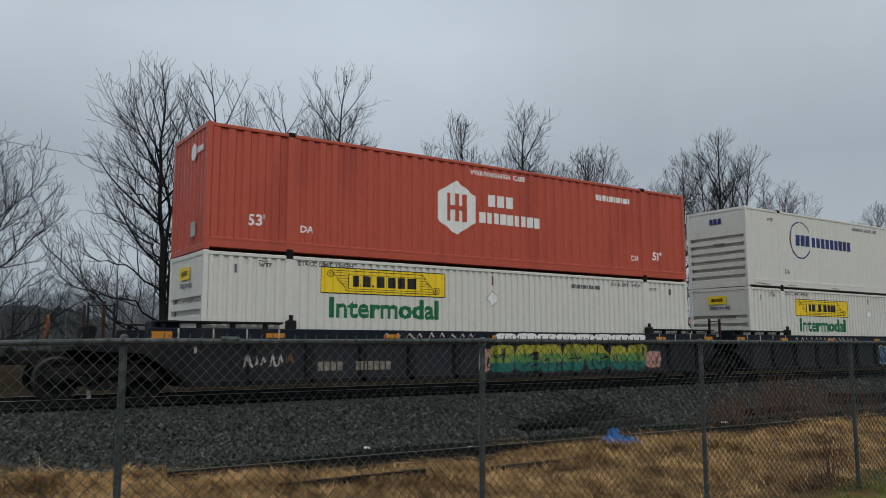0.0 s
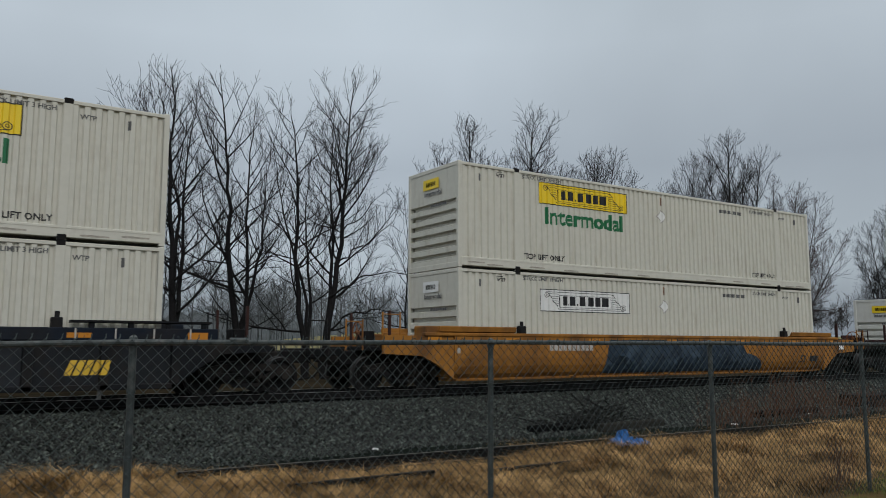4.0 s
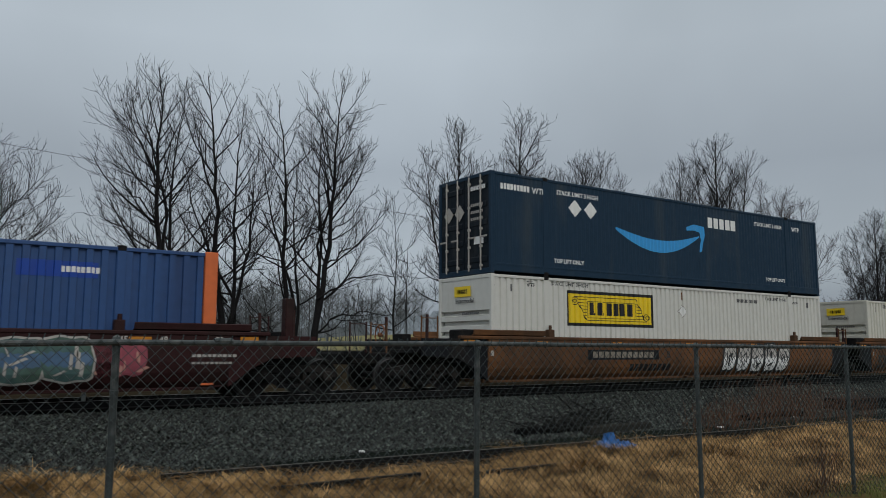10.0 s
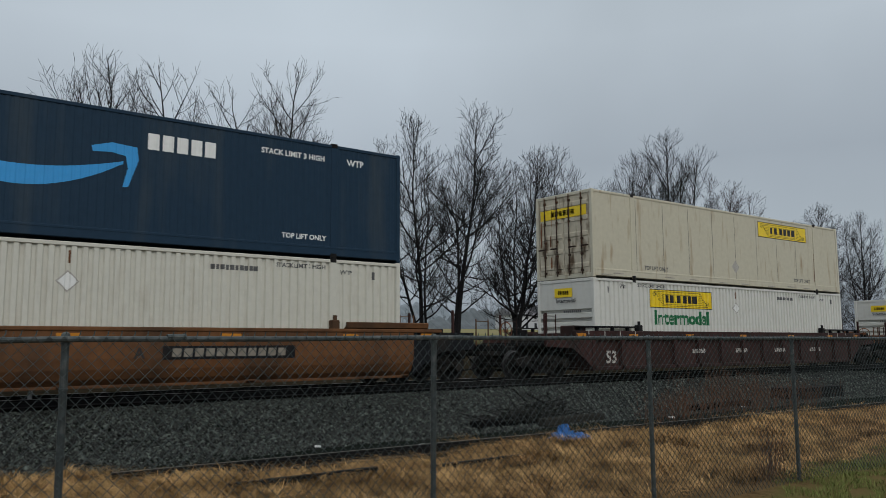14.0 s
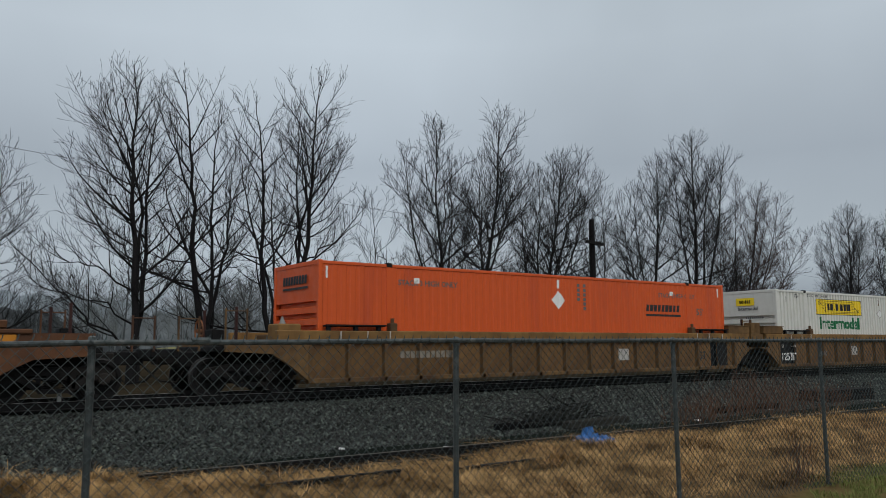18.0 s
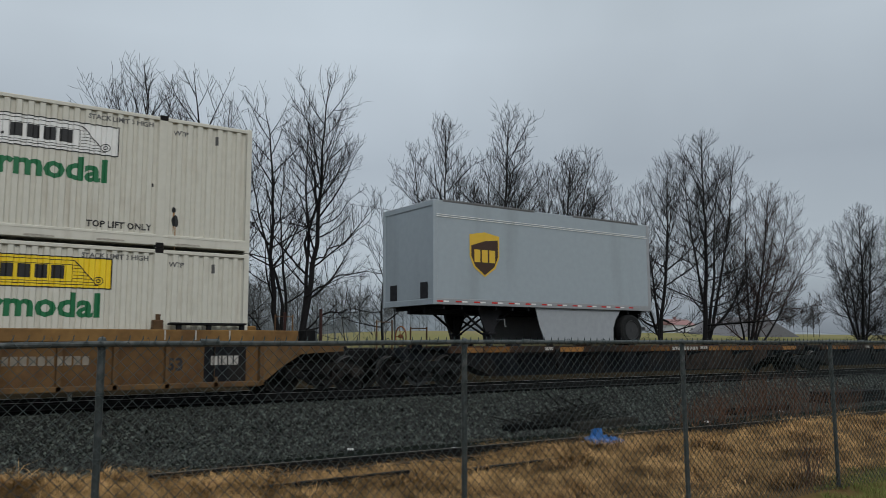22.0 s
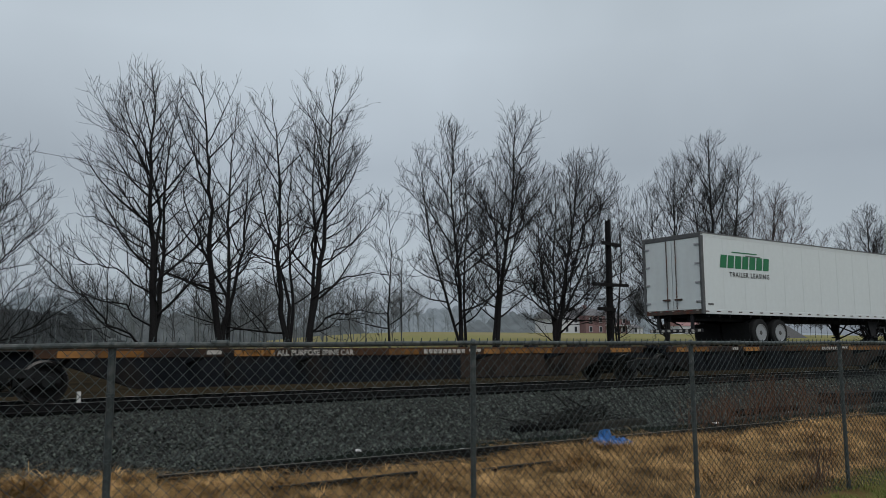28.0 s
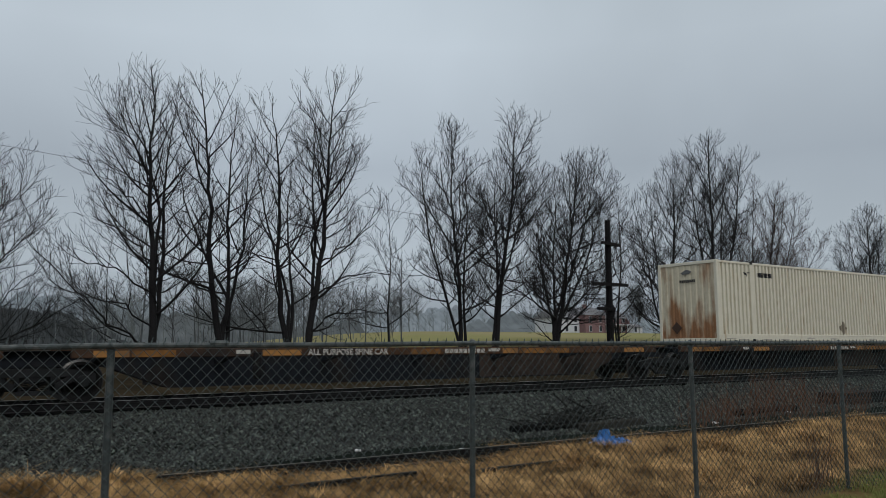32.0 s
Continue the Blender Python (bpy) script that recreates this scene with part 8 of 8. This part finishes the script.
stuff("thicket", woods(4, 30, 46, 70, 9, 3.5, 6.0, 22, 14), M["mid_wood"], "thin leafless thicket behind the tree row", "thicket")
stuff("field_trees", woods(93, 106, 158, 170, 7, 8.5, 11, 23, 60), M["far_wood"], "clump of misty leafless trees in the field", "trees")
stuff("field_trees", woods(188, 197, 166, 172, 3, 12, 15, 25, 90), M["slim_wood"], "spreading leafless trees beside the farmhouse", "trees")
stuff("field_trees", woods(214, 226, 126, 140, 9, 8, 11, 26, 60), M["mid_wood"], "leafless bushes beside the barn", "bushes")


def hills():
    """A long wooded ridge far behind the fields."""
    rnd = random.Random(5)
    v, f = [], []
    n = 240
    for i in range(n):
        x = -1200 + 3600 * i / (n - 1)
        h = 44 + 22 * math.sin(x * 0.004 + 2.2) + 10 * math.sin(x * 0.013) + rnd.uniform(-1.5, 1.5)
        for q, zz in ((1050, 0), (1100, h * 0.75), (1200, h)):
            v.append((x, q, zz))
    for i in range(n - 1):
        for k in range(2):
            f.append((3 * i + k, 3 * i + 3 + k, 3 * i + 4 + k, 3 * i + 1 + k))
    return v, f


hv, hf = hills()
me = bpy.data.meshes.new("backdrop")
me.from_pydata(hv, [], hf)
# distance haze is mixed into the ridge's base colour
M["ridge"] = mat("haze_tinted_ridge", (0.26, 0.29, 0.32), 1.0, grain=0.12, scale=0.05, spec=0.0)
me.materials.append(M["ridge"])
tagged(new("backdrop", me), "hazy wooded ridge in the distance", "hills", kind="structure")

# ---- loose things along the siding ----
def height(x, y):
    return max(float(ground_height(np.array(x), np.array(y))), float(bed_height(np.array(x), np.array(y))))


def tarp_shape():
    rnd = random.Random(3)
    s = Shape()
    n, m = 16, 10
    v = []
    for j in range(m):
        for i in range(n):
            u, w = i / (n - 1), j / (m - 1)
            z = (0.20 * math.exp(-((u - 0.3) ** 2 + (w - 0.5) ** 2) * 12) + 0.09 * math.exp(-((u - 0.8) ** 2 + (w - 0.5) ** 2) * 16)) * (0.5 + rnd.random()) + 0.02
            v.append((u * 0.68 + rnd.gauss(0, 0.02), w * 0.5 + 0.1 * math.sin(u * 9) + rnd.gauss(0, 0.02), z))
    f = [(j * n + i, j * n + i + 1, (j + 1) * n + i + 1, (j + 1) * n + i) for j in range(m - 1) for i in range(n - 1)]
    return s.add(v, f)


solid("tarp", tarp_shape(), M["tarp"], pose(10.12, 9.80, 0.22, 0, 0, -14), "crumpled blue plastic tarp lying by the rusty rail", "tarp")


def brush_pile():
    rnd = random.Random(9)
    s = Shape()
    for _ in range(190):
        x, y = rnd.gauss(-0.05, 0.55), rnd.gauss(0, 0.25)
        top = 0.46 * math.exp(-((x - 0.25) / 0.42) ** 2)
        p = Vector((x, y, rnd.uniform(0, max(top, 0.08))))
        a, ln = rnd.uniform(0, 2 * math.pi), rnd.uniform(0.25, 0.85)
        q = p + Vector((math.cos(a) * ln, math.sin(a) * ln * 0.4, rnd.uniform(-0.3, 0.40) * ln))
        q.z = max(q.z, 0.0)
        m = p.lerp(q, 0.5) + Vector((rnd.gauss(0, 0.08), 0, abs(rnd.gauss(0, 0.08))))
        r = rnd.uniform(0.006, 0.022)
        s.tube([p, m, q], [r, r * 0.8, r * 0.4], 5, False)
    return s


solid("brush_heap", brush_pile(), M["brush"], (11.9, 12.4, 0.30), "dark heap of dead branches on the ballast edge", "brush heap", kind="stuff")
for x, y, ln, rot, z in ((11.4, 11.5, 1.9, 4.0, 0.27), (10.0, 11.9, 1.9, 8, 0.27), (16.6, 11.75, 2.6, 2.0, 0.27)):
    solid("old_sleeper", Shape().box(0, ln, 0, 0.23, 0, 0.15, 0.02), M["tie_grey" if x == 11.4 else "tie"], pose(x, y, z, 0, 0, rot), "weathered timber sleeper lying beside the siding", "sleeper", "loose sleepers")
pile = thing("sleeper_stack", "low stack of black old timber sleepers", "sleeper stack", pose(21.6, 12.0, 0.28, 0, 0, -3))
for i in range(6):
    part("sleeper", lambda: Shape().box(0, 2.6, 0, 0.23, 0, 0.17, 0.02), M["tie_black"], pile, at=pose(0.05 * (i % 2), 0.26 * (i % 3), 0.172 * (i // 3), 0, 0, 0.8 * (i % 2)), key="s")
marker = solid("marker_stake", Shape().box(-0.04, 0.04, -0.02, 0.02, -0.28, 0.21, 0.006), M["letter_white"], (3.455, 18.3, RAIL), "short white marker stake just inside the near rail", "marker")
random.seed(31)
for x, y in ((8.02, 10.95), (15.0, 11.2), (18.6, 11.7), (6.4, 11.6)):
    solid("litter", Shape().box(-0.07, 0.07, -0.05, 0.05, 0, 0.03, 0.01), M["letter_white"], pose(x, y, height(x, y), 4, 3, random.uniform(0, 90)), "scrap of white litter on the ballast", "litter", "litter")


# ---- ballast stones, dry grass and weeds ----
def scatter_stones(count, seed):
    rng = np.random.default_rng(seed)
    chip = np.array([(1, 0.8, -0.6), (-1, 0.9, -0.6), (-0.9, -0.9, -0.6), (1.1, -0.7, -0.6), (0.55, 0.1, 0.62), (-0.5, -0.1, 0.5)], dtype=float)
    tri = np.array([(0, 1, 5), (0, 5, 4), (2, 3, 4), (2, 4, 5), (1, 2, 5), (3, 0, 4)])
    # denser where the camera passes nearest
    u = rng.random(count)
    x = -1 + 36 * u ** 1.4
    y = np.where(x < 3.2, 11.30, 10.95 + 0.45 * smooth(3.0, 6.0, x))
    y = y + (17.5 - y) * rng.random(count)
    z = bed_height(x, y)
    size = (0.0165 + 0.019 * rng.random(count) ** 2.2 + 0.0008 * x) * (0.45 + 0.55 * smooth(11.2, 12.3, y))
    jit = 0.75 * (rng.random((count, 6, 3)) - 0.5)
    sc = size[:, None] * (0.7 + 0.6 * rng.random((count, 3)))
    a = rng.random(count) * 6.283
    p = (chip[None] + jit) * sc[:, None, :]
    tx, ty = rng.normal(0, 0.45, (2, count, 1))
    p[:, :, 2] = p[:, :, 2] + tx * p[:, :, 0] + ty * p[:, :, 1]
    ca, sa = np.cos(a)[:, None], np.sin(a)[:, None]
    px, py = p[:, :, 0] * ca - p[:, :, 1] * sa, p[:, :, 0] * sa + p[:, :, 1] * ca
    v = np.stack([px + x[:, None], py + y[:, None], p[:, :, 2] * 1.05 + z[:, None] + 0.010], -1).reshape(-1, 3)
    f = (tri[None] + 6 * np.arange(count)[:, None, None]).reshape(-1, 3)
    return v, f


def from_arrays(name, v, f, m, label, category, k=3):
    me = bpy.data.meshes.new(name)
    me.vertices.add(len(v))
    me.vertices.foreach_set("co", np.asarray(v, dtype=np.float32).ravel())
    me.loops.add(f.size)
    me.loops.foreach_set("vertex_index", f.ravel().astype(np.int32))
    me.polygons.add(len(f))
    me.polygons.foreach_set("loop_start", (np.arange(len(f)) * k).astype(np.int32))
    me.update(calc_edges=True)
    me.validate()
    me.materials.append(m)
    return tagged(new(name, me), label, category, kind="stuff")


v, f = scatter_stones(90000, 4)
from_arrays("ballast_stones", v, f, M["stone"], "loose angular grey ballast stones, wet", "ballast stones")


def blades(x, y, z, length, lean, width, seed, combed=None):
    """Grass blades of two bent segments, each a narrow strip."""
    rng = np.random.default_rng(seed)
    n = len(x)
    a = rng.random(n) * 6.283 if combed is None else combed + rng.normal(0, 0.5, n)
    dirx, diry = np.cos(a), np.sin(a)
    v = np.zeros((n, 5, 3))
    t = np.array([0, 0.55, 1.0])
    for k in range(3):
        out = lean * length * t[k] ** 1.6
        up = length * (t[k] - 0.42 * lean * t[k] ** 2)
        w = width * (1 - 0.7 * t[k])
        cx, cy, cz = x + dirx * out, y + diry * out, z + up
        if k < 2:
            v[:, 2 * k] = np.stack([cx - diry * w, cy + dirx * w, cz], 1)
            v[:, 2 * k + 1] = np.stack([cx + diry * w, cy - dirx * w, cz], 1)
        else:
            v[:, 4] = np.stack([cx, cy, cz], 1)
    tri = np.array([(0, 1, 3), (0, 3, 2), (2, 3, 4)])
    f = (tri[None] + 5 * np.arange(n)[:, None, None]).reshape(-1, 3)
    return v.reshape(-1, 3), f


def dry_grass(count, seed):
    rng = np.random.default_rng(seed)
    c = count // 22
    cx = -0.5 + 24 * rng.random(c) ** 1.25
    cy = 6.2 + 5.2 * rng.random(c)
    edge = np.where(cx < 3.1, 11.25 + 0.12 * np.sin(cx * 5.0) - 0.25 * smooth(1.6, 0.8, cx), 10.58 + 0.08 * np.sin(cx * 2.3))
    keep = (cy < edge) & ~((cx > 4.15 + 0.3 * (cy - 9.7)) & (cx < 8.2) & (cy > 9.75 + 0.12 * np.sin(3 * cx))) & (cy > np.minimum(1.35 + 0.45 * cx, 5.9 + 0.06 * cx))
    cx, cy = cx[keep], cy[keep]
    lump = np.sin(2.1 * cx + 1.7 * np.sin(1.3 * cy)) * np.sin(2.7 * cy + 0.8 * np.sin(1.9 * cx)) + 0.5 * np.sin(5.3 * cx + 2 * cy) * np.sin(4.1 * cy - cx)
    keep = rng.random(len(cx)) < 0.70 + 0.48 * lump
    cx, cy, lump = cx[keep], cy[keep], lump[keep]
    x = np.repeat(cx, 22) + rng.normal(0, 0.12, 22 * len(cx))
    y = np.repeat(cy, 22) + rng.normal(0, 0.09, 22 * len(cx))
    n = len(x)
    ln = (0.15 + 0.25 * rng.random(n)) * (0.5 + 0.9 * np.repeat(rng.random(len(cx)) ** 1.5, 22)) * (0.9 + 0.4 * np.repeat(lump, 22))
    lean = 1.15 + 0.85 * rng.random(n)
    z = np.maximum(ground_height(x, y), bed_height(x, y)) - 0.02
    return blades(x, y, z, ln, lean, 0.0028 + 0.0038 * rng.random(n), seed + 1, np.repeat(3.0 * lump + 2.0 * rng.random(len(cx)), 22))


v, f = dry_grass(290000, 8)
from_arrays("dry_grass", v, f, M["straw"], "matted dry straw-coloured grass along the fence", "grass")
rng = np.random.default_rng(12)
gx = 6.5 + 12 * rng.random(36000)
gy = 4.3 + 3.4 * rng.random(36000)
keep = (gy < np.minimum(1.4 + 0.45 * gx, 5.9 + 0.06 * gx) + 0.22 * np.sin(gx * 3.1)) & (np.sin(gx * 4.3 + 2 * np.sin(gy * 3.1)) * np.sin(gy * 5.1 + gx) > -0.35)
gx, gy = gx[keep], gy[keep]
v, f = blades(gx, gy, ground_height(gx, gy) - 0.01, 0.05 + 0.09 * rng.random(len(gx)), 0.3 + 0.6 * rng.random(len(gx)), 0.003 + 0.002 * rng.random(len(gx)), 13)
from_arrays("green_grass", v, f, M["green_grass"], "short green lawn grass at the foot of the fence", "grass")


def weeds(spots, seed):
    rnd = random.Random(seed)
    s = Shape()
    for x, y, n, h, spread in spots:
        for _ in range(n):
            p = Vector((x + rnd.gauss(0, spread), y + rnd.gauss(0, spread * 0.4), 0))
            p.z = height(p.x, p.y) - 0.02
            hh = h * rnd.uniform(0.5, 1.1)
            q = p + Vector((rnd.gauss(0, 0.12), rnd.gauss(0, 0.12), hh))
            s.tube([p, p.lerp(q, 0.6) + Vector((rnd.gauss(0, 0.02), 0, 0)), q], [0.006, 0.004, 0.002], 3, False)
            for _ in range(5):
                m = p.lerp(q, rnd.uniform(0.35, 0.95))
                e = m + Vector((rnd.gauss(0, 0.09), rnd.gauss(0, 0.09), rnd.uniform(0.03, 0.14)))
                s.tube([m, e], [0.003, 0.0015], 3, False)
    return s


stuff("dry_weeds", weeds([(17.6, 11.4, 200, 1.0, 1.0), (15.0, 11.1, 110, 0.6, 0.6), (10.35, 6.15, 18, 0.75, 0.12), (20.2, 11.2, 80, 0.7, 0.8)], 6), M["weed"], "reddish dry weed stems beside the siding", "weeds")


# ---- motion of the train ----
def travelled(t):
    return 14.06518 * t + 0.0058876 * t * t + 0.0000093856 * t ** 3


def motions():
    times = [2.0 * i for i in range(17)]
    for ob, s, z in MOVING:
        walk(ob, [(t, pose(s - travelled(t), TRACK_Y, RAIL + z)) for t in times])
    # wheels roll while they pass by the camera
    for w, dx, s in WHEELS:
        near = [k / FPS for k in range(32 * FPS + 1) if -3 < s - travelled(k / FPS) < 46]
        rows = [(t, pose(dx, 0, 0.42, 0, -math.degrees(travelled(t) / 0.42) % 360, 0)) for t in near]
        if not rows:
            continue
        if rows[0][0] > 0:
            rows.insert(0, (0.0, rows[0][1]))
        if rows[-1][0] < 32:
            rows.append((32.0, rows[-1][1]))
        walk(w, rows)


motions()
